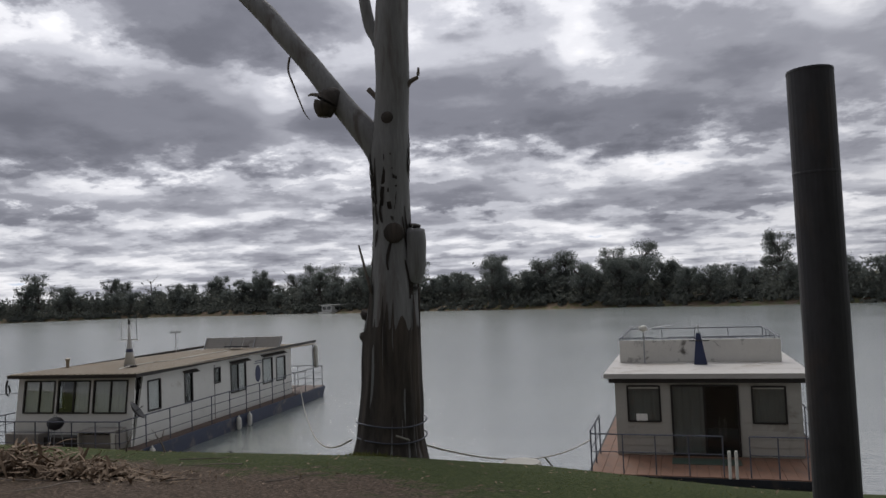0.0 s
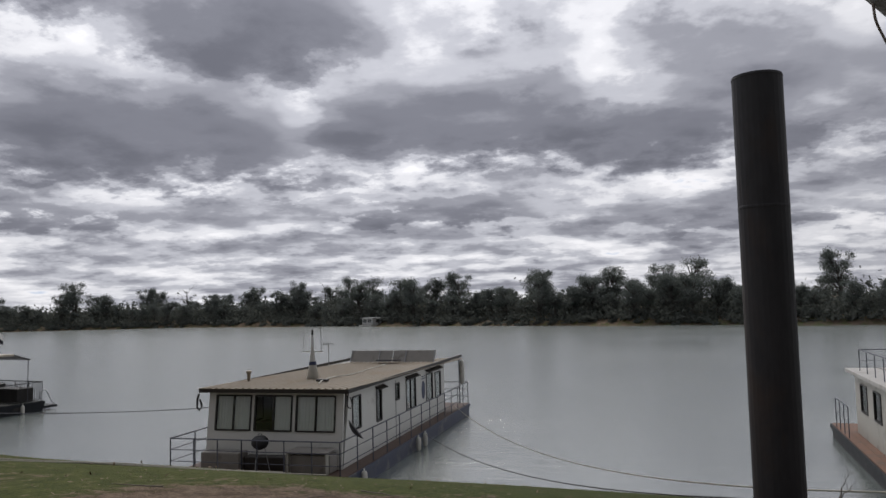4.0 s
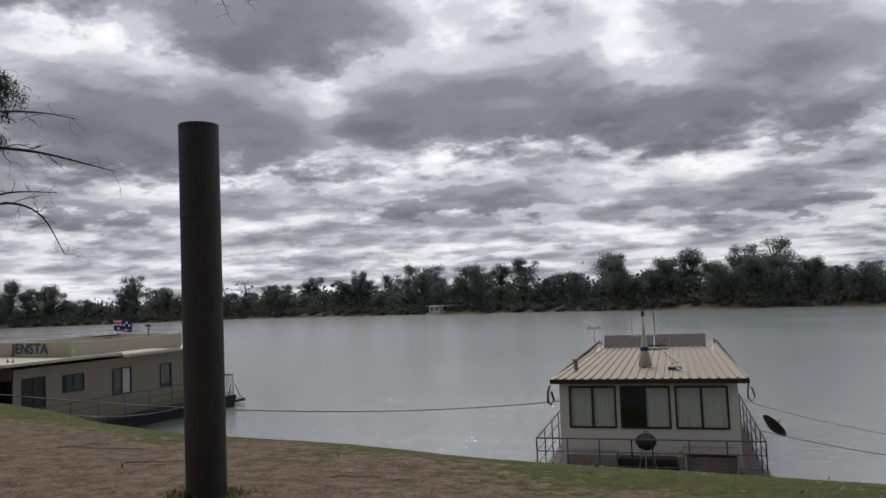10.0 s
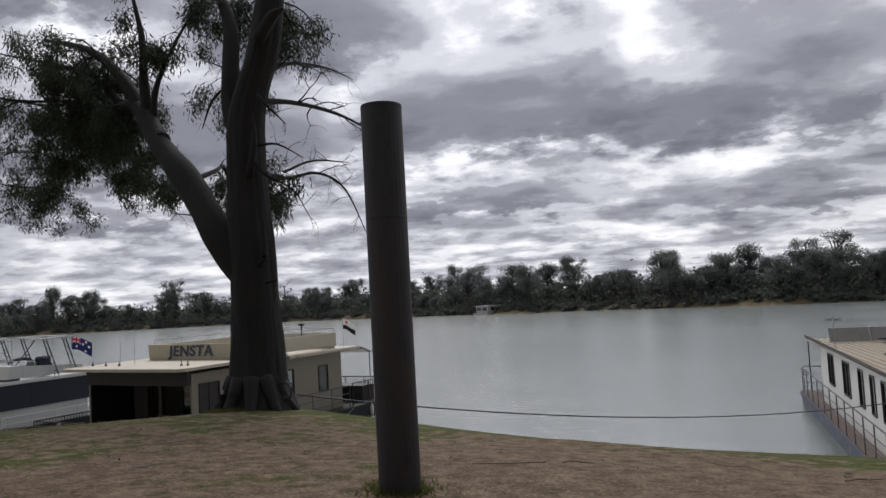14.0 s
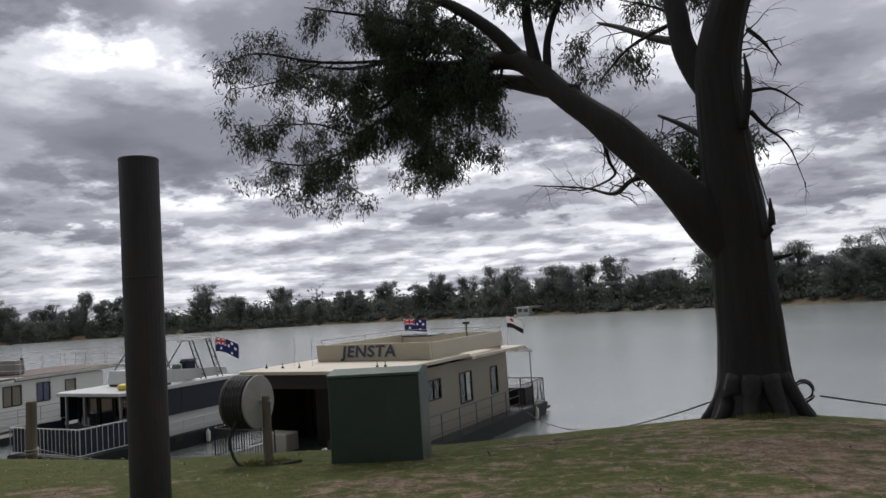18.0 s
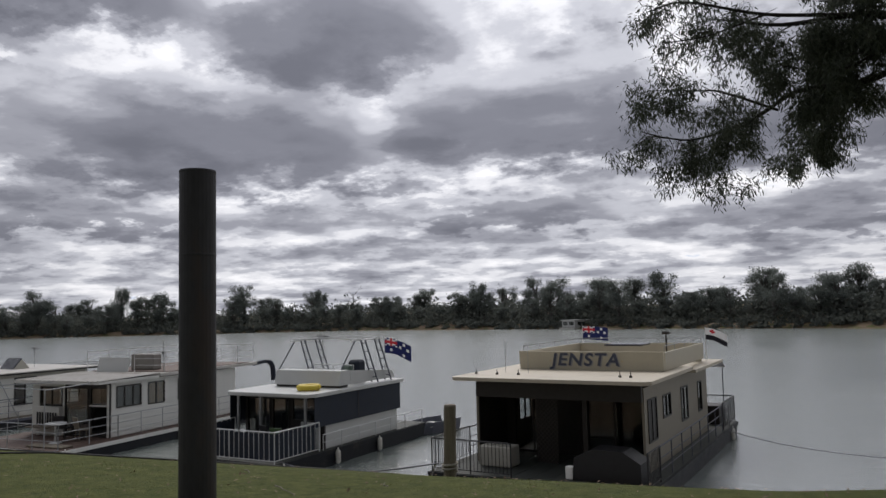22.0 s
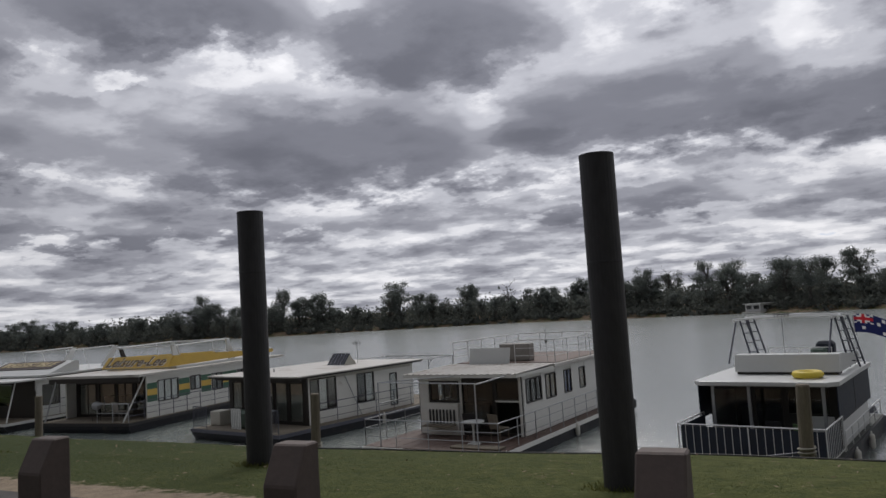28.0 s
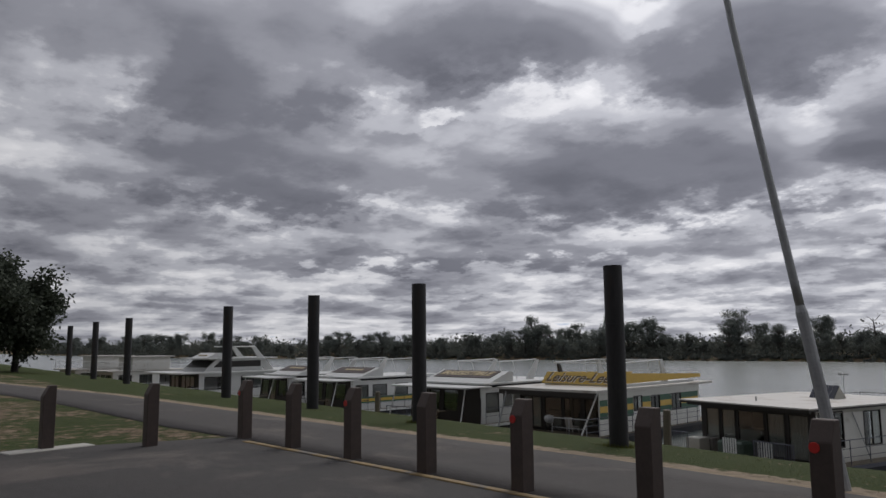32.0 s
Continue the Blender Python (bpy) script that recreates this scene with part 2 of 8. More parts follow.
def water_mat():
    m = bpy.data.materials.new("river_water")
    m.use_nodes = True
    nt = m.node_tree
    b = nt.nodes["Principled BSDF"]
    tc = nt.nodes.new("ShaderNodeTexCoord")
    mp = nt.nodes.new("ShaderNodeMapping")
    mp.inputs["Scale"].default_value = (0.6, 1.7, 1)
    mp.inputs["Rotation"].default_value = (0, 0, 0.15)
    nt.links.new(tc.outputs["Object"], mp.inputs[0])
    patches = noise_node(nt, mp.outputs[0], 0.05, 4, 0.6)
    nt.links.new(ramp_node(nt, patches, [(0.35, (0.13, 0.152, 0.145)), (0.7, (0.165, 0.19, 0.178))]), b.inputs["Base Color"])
    # IOR far above water's, raised to strengthen the mirrored sky
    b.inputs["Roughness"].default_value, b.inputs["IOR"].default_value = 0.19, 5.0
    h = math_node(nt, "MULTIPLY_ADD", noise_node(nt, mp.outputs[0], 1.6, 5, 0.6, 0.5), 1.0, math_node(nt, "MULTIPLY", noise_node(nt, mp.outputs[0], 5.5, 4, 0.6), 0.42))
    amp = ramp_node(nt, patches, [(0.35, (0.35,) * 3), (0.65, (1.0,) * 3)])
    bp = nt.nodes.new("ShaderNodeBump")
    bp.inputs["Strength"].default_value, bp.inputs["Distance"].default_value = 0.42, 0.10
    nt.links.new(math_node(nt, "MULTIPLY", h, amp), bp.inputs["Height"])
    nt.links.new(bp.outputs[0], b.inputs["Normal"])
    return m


def ground_mat():
    """Short grass, bare brown earth and leaf litter, mixed by a painted attribute and broken up by noise."""
    m = bpy.data.materials.new("river_bank_ground")
    m.use_nodes = True
    nt = m.node_tree
    b = nt.nodes["Principled BSDF"]
    tc = nt.nodes.new("ShaderNodeTexCoord")
    vec = tc.outputs["Object"]
    at = nt.nodes.new("ShaderNodeAttribute")
    at.attribute_name = "bare"
    n1, n2, n3 = noise_node(nt, vec, 0.7, 6, 0.65), noise_node(nt, vec, 6.0, 6, 0.7), noise_node(nt, vec, 38.0, 4, 0.7)
    grass = ramp_node(nt, math_node(nt, "MULTIPLY_ADD", n3, 0.55, math_node(nt, "MULTIPLY", n2, 0.45)), [(0.36, (0.036, 0.047, 0.014)), (0.5, (0.076, 0.09, 0.025)), (0.66, (0.14, 0.14, 0.05))])
    earth = ramp_node(nt, math_node(nt, "MULTIPLY_ADD", n3, 0.5, math_node(nt, "MULTIPLY", n2, 0.5)), [(0.37, (0.065, 0.044, 0.031)), (0.5, (0.155, 0.112, 0.078)), (0.65, (0.31, 0.235, 0.17))])
    # the lawn past the bend: a deeper green, also darkened in colour for its shade
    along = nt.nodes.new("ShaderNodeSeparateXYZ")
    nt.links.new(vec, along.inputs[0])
    deep_grass = ramp_node(nt, n3, [(0.36, (0.020, 0.032, 0.010)), (0.52, (0.045, 0.062, 0.018)), (0.68, (0.092, 0.098, 0.038))])
    grass = mix_node(nt, math_node(nt, "MULTIPLY_ADD", math_node(nt, "ADD", along.outputs[0], math_node(nt, "MULTIPLY", n1, 5.0)), -0.14, -7.6, clamp=True), grass, deep_grass)
    # and the ground by the bare gum has darker soil and grass
    near_gum = math_node(nt, "MULTIPLY_ADD", math_node(nt, "ADD", along.outputs[0], math_node(nt, "MULTIPLY", n1, 4.0)), 0.2, 3.1, clamp=True)
    grass = mix_node(nt, near_gum, grass, deep_grass)
    earth = mix_node(nt, near_gum, earth, ramp_node(nt, n3, [(0.37, (0.035, 0.026, 0.02)), (0.5, (0.08, 0.058, 0.043)), (0.66, (0.18, 0.14, 0.105))]))
    k = math_node(nt, "ADD", at.outputs["Fac"], math_node(nt, "MULTIPLY", math_node(nt, "SUBTRACT", math_node(nt, "MULTIPLY_ADD", n2, 0.5, math_node(nt, "MULTIPLY", n1, 0.7)), 0.6), 3.4))
    k = ramp_node(nt, k, [(0.35, (0, 0, 0)), (0.65, (1, 1, 1))])
    c = mix_node(nt, k, grass, earth)
    sand = nt.nodes.new("ShaderNodeAttribute")
    sand.attribute_name = "sand"
    sandy = ramp_node(nt, n2, [(0.3, (0.20, 0.16, 0.115)), (0.7, (0.36, 0.29, 0.215))])
    ks = ramp_node(nt, math_node(nt, "ADD", sand.outputs["Fac"], math_node(nt, "MULTIPLY", math_node(nt, "SUBTRACT", n2, 0.5), 1.6)), [(0.4, (0, 0, 0)), (0.62, (1, 1, 1))])
    c = mix_node(nt, ks, c, sandy)
    nt.links.new(c, b.inputs["Base Color"])
    b.inputs["Roughness"].default_value, b.inputs["Specular IOR Level"].default_value = 0.95, 0.15
    bp = nt.nodes.new("ShaderNodeBump")
    bp.inputs["Strength"].default_value, bp.inputs["Distance"].default_value = 0.8, 0.04
    nt.links.new(math_node(nt, "ADD", n3, n2), bp.inputs["Height"])
    nt.links.new(bp.outputs[0], b.inputs["Normal"])
    return m


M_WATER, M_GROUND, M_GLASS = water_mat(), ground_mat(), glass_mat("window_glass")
M_WHITE = mat("weathered_white_paint", (0.61, 0.61, 0.58), 0.5, vary=0.06, scale=2.0, bump=0.03, dirt=(0.42, 0.40, 0.36), dirt_scale=1.4, dirt_at=0.66)
M_WHITE2 = mat("clean_white_gelcoat", (0.54, 0.55, 0.54), 0.35, vary=0.04, scale=1.5, bump=0.02, dirt=(0.52, 0.51, 0.48), dirt_scale=1.1, dirt_at=0.68)
# white boards greyed for the shade they stand in; the blotches are grime
M_SIDING = mat("grimy_grey_white_siding", (0.40, 0.39, 0.35), 0.6, vary=0.08, scale=2.0, bump=0.05, dirt=(0.27, 0.255, 0.22), dirt_scale=1.2, dirt_at=0.6)
M_FLAKY = mat("flaking_white_paint", (0.68, 0.66, 0.62), 0.6, vary=0.06, scale=2.0, dirt=(0.11, 0.10, 0.09), dirt_scale=2.2, dirt_at=0.62, bump=0.1)
M_CREAM = mat("cream_painted_panel", (0.50, 0.46, 0.36), 0.5, vary=0.06, scale=2.0, bump=0.03, dirt=(0.36, 0.32, 0.25), dirt_scale=1.0, dirt_at=0.68)
M_TANROOF = mat("tan_ribbed_steel_roof", (0.27, 0.225, 0.165), 0.55, 0.1, vary=0.12, scale=3.0, dirt=(0.26, 0.19, 0.12), dirt_scale=1.3, dirt_at=0.6, stretch=(1, 0.3, 1))
M_KHAKI = mat("khaki_painted_panel", (0.225, 0.2, 0.155), 0.55, vary=0.08, scale=2.0, bump=0.03, dirt=(0.18, 0.16, 0.12), dirt_scale=1.0, dirt_at=0.66)
M_CREAMROOF = mat("cream_roof_sheet", (0.46, 0.41, 0.325), 0.5, vary=0.1, scale=1.5, dirt=(0.3, 0.25, 0.19), dirt_scale=1.0, dirt_at=0.62)
M_WHITEROOF = mat("dirty_white_roof", (0.44, 0.425, 0.40), 0.5, vary=0.1, scale=1.2, dirt=(0.29, 0.26, 0.225), dirt_scale=0.9, dirt_at=0.58)
M_HULL = mat("dark_hull_paint", (0.014, 0.016, 0.02), 0.55, vary=0.3, scale=2.0, spec=0.2, dirt=(0.04, 0.036, 0.032), dirt_scale=1.2, dirt_at=0.62)
M_BLUEHULL = mat("faded_blue_hull_paint", (0.028, 0.038, 0.075), 0.5, vary=0.25, scale=2.0, dirt=(0.14, 0.13, 0.13), dirt_scale=1.3, dirt_at=0.6)
M_DECK = mat("red_brown_deck_boards", (0.095, 0.06, 0.047), 0.7, vary=0.3, scale=5.0, dirt=(0.12, 0.09, 0.075), dirt_scale=1.6, dirt_at=0.58, stretch=(1, 0.2, 1))
M_LOCKER = mat("grey_painted_ply", (0.24, 0.225, 0.205), 0.6, vary=0.12, scale=3.0, bump=0.05, dirt=(0.15, 0.13, 0.11), dirt_scale=2.0, dirt_at=0.6)
M_REDDECK = mat("worn_orange_brown_deck", (0.18, 0.09, 0.055), 0.7, vary=0.25, scale=5.0, dirt=(0.13, 0.08, 0.055), dirt_scale=1.6, dirt_at=0.55)
M_RAIL = mat("grey_blue_painted_steel", (0.075, 0.08, 0.105), 0.5, 0.2, vary=0.3, scale=9.0, bump=0.05, dirt=(0.16, 0.08, 0.05), dirt_scale=5, dirt_at=0.66)
M_GALV = mat("galvanised_steel", (0.34, 0.35, 0.36), 0.5, 0.5, vary=0.2, scale=7.0, bump=0.05)
M_BLACK = mat("black_painted_metal", (0.012, 0.012, 0.014), 0.5, vary=0.4, scale=8.0, bump=0.05)
M_ALU = mat("white_aluminium_rail", (0.62, 0.63, 0.63), 0.4, 0.2, vary=0.08, scale=9.0, bump=0.02)
# bronze of the frames; on porch walls it also stands in for shade
M_FRAMESHADE = mat("dark_bronze_window_frame", (0.03, 0.027, 0.025), 0.45, 0.3, vary=0.25, scale=8.0, bump=0.02)
M_CURTAIN = mat("pale_curtain_cloth", (0.84, 0.84, 0.81), 0.9, vary=0.08, scale=9.0, bump=0.1, bscale=14.0, stretch=(6, 6, 0.3), spec=0.1)
M_TANCURTAIN = mat("tan_curtain_cloth", (0.36, 0.27, 0.19), 0.9, vary=0.1, scale=6.0, bump=0.1, spec=0.1)
M_BLUECURTAIN = mat("blue_curtain_cloth", (0.06, 0.09, 0.22), 0.9, vary=0.1, scale=6.0, bump=0.1, spec=0.1)
M_NAMEBOARD = mat("dark_brown_name_board", (0.05, 0.032, 0.025), 0.5, vary=0.2, scale=4.0, bump=0.02)
M_BLIND = mat("drab_grey_blind", (0.22, 0.22, 0.20), 0.9, vary=0.1, scale=6.0, bump=0.1, spec=0.1)
# indoor dimness is put into this dark colour
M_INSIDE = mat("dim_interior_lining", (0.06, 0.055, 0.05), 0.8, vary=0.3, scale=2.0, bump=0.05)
M_PILE = mat("dark_rusted_steel_pile", (0.027, 0.026, 0.029), 0.6, 0.1, vary=0.4, scale=3.0, bump=0.15, dirt=(0.05, 0.034, 0.027), dirt_scale=1.3, dirt_at=0.63, stretch=(1, 1, 0.35))
M_TIMBER = mat("weathered_grey_timber", (0.17, 0.145, 0.11), 0.85, vary=0.35, scale=6.0, bump=0.4, dirt=(0.09, 0.08, 0.055), dirt_scale=2.0, dirt_at=0.6, stretch=(3, 3, 0.3))
M_BOLLARD = mat("brown_recycled_plastic", (0.074, 0.054, 0.047), 0.7, vary=0.22, scale=5.0, bump=0.12, dirt=(0.12, 0.10, 0.09), dirt_scale=2.2, dirt_at=0.63, per_object=0.12)
M_RED = mat("red_reflector", (0.55, 0.03, 0.025), 0.35, vary=0.1, bump=0.0)
M_GREENBOX = mat("green_painted_steel_box", (0.036, 0.06, 0.045), 0.5, vary=0.15, scale=2.5, bump=0.05, dirt=(0.052, 0.078, 0.062), dirt_scale=1.2, dirt_at=0.6)
M_GREENTOP = mat("faded_green_lid", (0.08, 0.12, 0.098), 0.55, vary=0.15, scale=2.5, bump=0.04)
M_DARKDECK = mat("dark_green_grey_deck", (0.032, 0.037, 0.033), 0.7, vary=0.3, scale=4.0, bump=0.1, dirt=(0.06, 0.058, 0.05), dirt_scale=1.5, dirt_at=0.6)
M_CABINET = mat("cream_grey_cabinet", (0.42, 0.41, 0.36), 0.5, vary=0.06, scale=2.0, bump=0.03, dirt=(0.3, 0.29, 0.25), dirt_scale=1.8, dirt_at=0.64)
M_NAVY = mat("navy_canvas_screen", (0.012, 0.018, 0.032), 0.75, vary=0.3, scale=4.0, bump=0.15)
M_YELLOW = mat("yellow_painted_panel", (0.55, 0.36, 0.06), 0.45, vary=0.1, scale=1.5, bump=0.02, dirt=(0.42, 0.27, 0.05), dirt_scale=1.0, dirt_at=0.64)
M_BUOY = mat("yellow_rubber", (0.62, 0.48, 0.05), 0.5, vary=0.1, bump=0.05)
M_GREENBAND = mat("green_painted_band", (0.03, 0.105, 0.062), 0.45, vary=0.15, scale=2.0, bump=0.02)
M_BLUE = mat("blue_paint", (0.022, 0.032, 0.085), 0.45, vary=0.15, bump=0.02)
M_LETTER = mat("dark_blue_lettering", (0.05, 0.06, 0.10), 0.5, vary=0.15, bump=0.0)
M_LETTERSHADE = mat("grey_letter_shadow", (0.30, 0.30, 0.31), 0.5, vary=0.1, bump=0.0)
M_LETTERGOLD = mat("brown_gold_lettering", (0.10, 0.06, 0.02), 0.5, vary=0.15, bump=0.0)
M_LETTERTAN = mat("tan_lettering", (0.52, 0.43, 0.26), 0.5, vary=0.1, bump=0.0)
M_ROPE = mat("pale_mooring_rope", (0.30, 0.285, 0.245), 0.9, vary=0.2, scale=20.0, bump=0.3)
M_DARKROPE = mat("dark_hose_rubber", (0.03, 0.03, 0.03), 0.7, vary=0.3, scale=20.0, bump=0.2)
M_FENDER = mat("grubby_white_fender", (0.56, 0.55, 0.50), 0.6, vary=0.1, scale=5.0, dirt=(0.3, 0.27, 0.22), dirt_scale=4.0, dirt_at=0.58)
M_SOLAR = mat("solar_cells", (0.012, 0.016, 0.032), 0.2, 0.0, vary=0.3, scale=5.0, bump=0.0)
M_ORANGE = mat("orange_vinyl", (0.55, 0.12, 0.045), 0.5, vary=0.15, bump=0.05)
M_CLOTHGREEN = mat("green_moulded_plastic", (0.07, 0.13, 0.05), 0.6, vary=0.15, bump=0.05)
M_ASPHALT = mat("grey_asphalt_path", (0.048, 0.043, 0.041), 0.9, vary=0.28, scale=3.0, bump=0.5, bscale=90.0, dirt=(0.088, 0.075, 0.067), dirt_scale=0.8, dirt_at=0.6)
M_ROAD = mat("dark_old_asphalt", (0.032, 0.029, 0.028), 0.9, vary=0.4, scale=2.2, bump=0.8, bscale=70.0, dirt=(0.075, 0.064, 0.058), dirt_scale=0.7, dirt_at=0.58)
M_LINE = mat("worn_yellow_line", (0.19, 0.13, 0.055), 0.8, vary=0.3, scale=9.0, bump=0.3, dirt=(0.09, 0.08, 0.07), dirt_scale=3.0, dirt_at=0.55)
M_CONCRETE = mat("pale_concrete", (0.36, 0.35, 0.32), 0.85, vary=0.15, scale=5.0, bump=0.3)
M_BARK = mat("dark_gum_bark", (0.018, 0.016, 0.015), 0.9, vary=0.5, scale=5.0, bump=0.9, bscale=14.0, dirt=(0.029, 0.025, 0.022), dirt_scale=1.2, dirt_at=0.62, stretch=(2.2, 2.2, 0.22))
M_ROUGH = mat("rough_grey_black_bark", (0.050, 0.042, 0.037), 0.9, vary=0.5, scale=5.0, bump=0.9, bscale=14.0, dirt=(0.09, 0.072, 0.06), dirt_scale=1.5, dirt_at=0.56, stretch=(2.2, 2.2, 0.22))
M_PALEBARK = mat("smooth_grey_gum_bark", (0.2, 0.2, 0.2), 0.8, vary=0.28, scale=2.5, bump=0.45, bscale=9.0, dirt=(0.115, 0.1, 0.092), dirt_scale=1.6, dirt_at=0.58, stretch=(2.4, 2.4, 0.3))
M_DEADWOOD = mat("dead_grey_branch", (0.16, 0.135, 0.115), 0.9, vary=0.3, scale=6.0, bump=0.4)
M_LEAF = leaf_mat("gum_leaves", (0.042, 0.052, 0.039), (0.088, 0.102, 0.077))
# distance haze is put into the paler, bluer far leaf and scrub colours
M_HAZELEAF = leaf_mat("hazed_gum_leaves", (0.12, 0.138, 0.13), (0.18, 0.2, 0.182), 0.5)
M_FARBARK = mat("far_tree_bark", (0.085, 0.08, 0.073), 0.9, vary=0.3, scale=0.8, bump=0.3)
M_HAZESCRUB = leaf_mat("hazed_bank_scrub", (0.088, 0.10, 0.092), (0.13, 0.14, 0.122), 0.45)
M_LITTER = leaf_mat("dry_leaf_litter", (0.10, 0.068, 0.045), (0.26, 0.195, 0.14), 0.05)
M_GRASS = leaf_mat("grass_blades", (0.072, 0.082, 0.025), (0.115, 0.12, 0.042), 0.6)

# ---- building helpers ----
def part(name, bm, material, parent=None, label="", m=None, smooth=False):
    """Links a bmesh as one mesh object under a thing or a part."""
    me = bpy.data.meshes.new(name)
    bm.to_mesh(me)
    bm.free()
    return part_of(name, me, material, parent, label, m, smooth)


def part_of(name, me, material, parent=None, label="", m=None, smooth=False):
    if material and not me.materials:
        me.materials.append(material)
    if smooth:
        me.polygons.foreach_set("use_smooth", [True] * len(me.polygons))
    ob = new(name, me)
    if parent:
        ob.parent = parent
    if m is not None:
        ob.matrix_basis = m
    if label:
        tagged(ob, label)
    return ob


def thing(name, m, label, category, group=""):
    ob = new(name)
    ob.empty_display_size = 0.2
    ob.matrix_basis = m
    return tagged(ob, label, category, group)


def add_box(bm, x0, x1, y0, y1, z0, z1, bevel=0.0):
    vs = [bm.verts.new((x, y, z)) for z in (z0, z1) for y in (y0, y1) for x in (x0, x1)]
    fs = [bm.faces.new([vs[i] for i in f]) for f in ((0, 2, 3, 1), (4, 5, 7, 6), (0, 1, 5, 4), (2, 6, 7, 3), (0, 4, 6, 2), (1, 3, 7, 5))]
    if bevel:
        es = list({e for f in fs for e in f.edges})
        bmesh.ops.bevel(bm, geom=es, offset=bevel, segments=1, affect="EDGES", profile=0.7)
    return vs


def box_bm(*a, bevel=0.0):
    bm = bmesh.new()
    add_box(bm, *a, bevel=bevel)
    return bm


def add_tube(bm, pts, radii, n=8, cap=True):
    """A tube along points, with one radius or one for each point."""
    pts = [Vector(p) for p in pts]
    if isinstance(radii, (int, float)):
        radii = [radii] * len(pts)
    rings = []
    ref = Vector((0.13, 0.21, 0.97))
    for i, p in enumerate(pts):
        d = (pts[min(i + 1, len(pts) - 1)] - pts[max(i - 1, 0)]).normalized()
        a = d.cross(ref if abs(d.dot(ref)) < 0.95 else Vector((1, 0.1, 0))).normalized()
        b = d.cross(a)
        rings.append([bm.verts.new(p + (a * math.cos(2 * math.pi * k / n) + b * math.sin(2 * math.pi * k / n)) * radii[i]) for k in range(n)])
    for r, s in zip(rings, rings[1:]):
        for k in range(n):
            bm.faces.new((r[k], s[k], s[(k + 1) % n], r[(k + 1) % n]))
    if cap:
        bm.faces.new(rings[0])
        bm.faces.new(rings[-1][::-1])


def tube_bm(pts, radii, n=8):
    bm = bmesh.new()
    add_tube(bm, pts, radii, n)
    return bm


def prism_bm(outline, axis, a, b):
    """An outline in two axes, pulled along the third ("x", "y" or "z") from a to b."""
    bm = bmesh.new()
    put = {"x": lambda p, w: (w, p[0], p[1]), "y": lambda p, w: (p[0], w, p[1]), "z": lambda p, w: (p[0], p[1], w)}[axis]
    lo, hi = [bm.verts.new(put(p, a)) for p in outline], [bm.verts.new(put(p, b)) for p in outline]
    bm.faces.new(lo)
    bm.faces.new(hi[::-1])
    n = len(outline)
    for i in range(n):
        bm.faces.new((lo[i], hi[i], hi[(i + 1) % n], lo[(i + 1) % n]))
    bmesh.ops.recalc_face_normals(bm, faces=bm.faces)
    return bm


def lathe_bm(profile, n=16):
    """(radius, height) pairs turned about z."""
    bm = bmesh.new()
    rings = [[bm.verts.new((r * math.cos(2 * math.pi * k / n), r * math.sin(2 * math.pi * k / n), z)) for k in range(n)] for r, z in profile]
    for r, s in zip(rings, rings[1:]):
        for k in range(n):
            bm.faces.new((r[k], r[(k + 1) % n], s[(k + 1) % n], s[k]))
    bm.faces.new(rings[0][::-1])
    bm.faces.new(rings[-1])
    return bm


def interp(x, table):
    xs, ys = [p[0] for p in table], [p[1] for p in table]
    return float(np.interp(x, xs, ys))


# ---- the land: one sheet, the near bank, the river bed and the far bank ----
LIP = [(-400, 5.6), (-100, 5.6), (-83, 5.9), (-68, 6.4), (-60, 6.9), (-54, 7.6), (-47, 7.7), (-43, 8.0), (-39.5, 9.1), (-36.2, 11.0), (-33.4, 9.6), (-30.5, 8.6), (-27, 7.9), (-24, 7.3), (-18, 6.8), (-12, 6.5), (-8.5, 6.1), (-6.5, 5.6), (-4, 5.25), (0, 5.1), (400, 5.1)]
BANK = [(-22, 3.78), (-6.6, 3.78), (-4.8, 3.71), (-3.2, 3.63), (-2, 3.54), (0, 3.3), (1.2, 3.05), (2.2, 2.78), (3.4, 2.3), (5.5, 1.2), (8, 0.0), (12, -0.9), (40, -3.0)]
FAR_BANK = [(-900, 60), (-400, 92), (-300, 122), (-205, 160), (-140, 178), (-80, 164), (-47, 153), (0, 137), (40, 121), (120, 100), (300, 60), (900, 20)]
FAR_RISE = [(-30, -3.0), (-3, -0.4), (0, 0.0), (1.5, 0.9), (4, 1.3), (14, 2.0), (60, 2.6), (3000, 3.0)]


def land(x, y):
    lip, far = interp(x, LIP), interp(x, FAR_BANK)
    if y < lip + 40:
        z = interp(y - lip, BANK)
        z += 0.05 * noise.noise(Vector((x * 0.35, y * 0.35, 0))) if 4.6 < y < lip + 9 else 0.0
    else:
        z = max(-3.0, interp(y - far, FAR_RISE))
        if y > far - 8:
            z += 0.8 * noise.noise(Vector((x * 0.05, y * 0.08, 3))) + 0.25 * noise.noise(Vector((x * 0.3, y * 0.3, 5)))
    return z


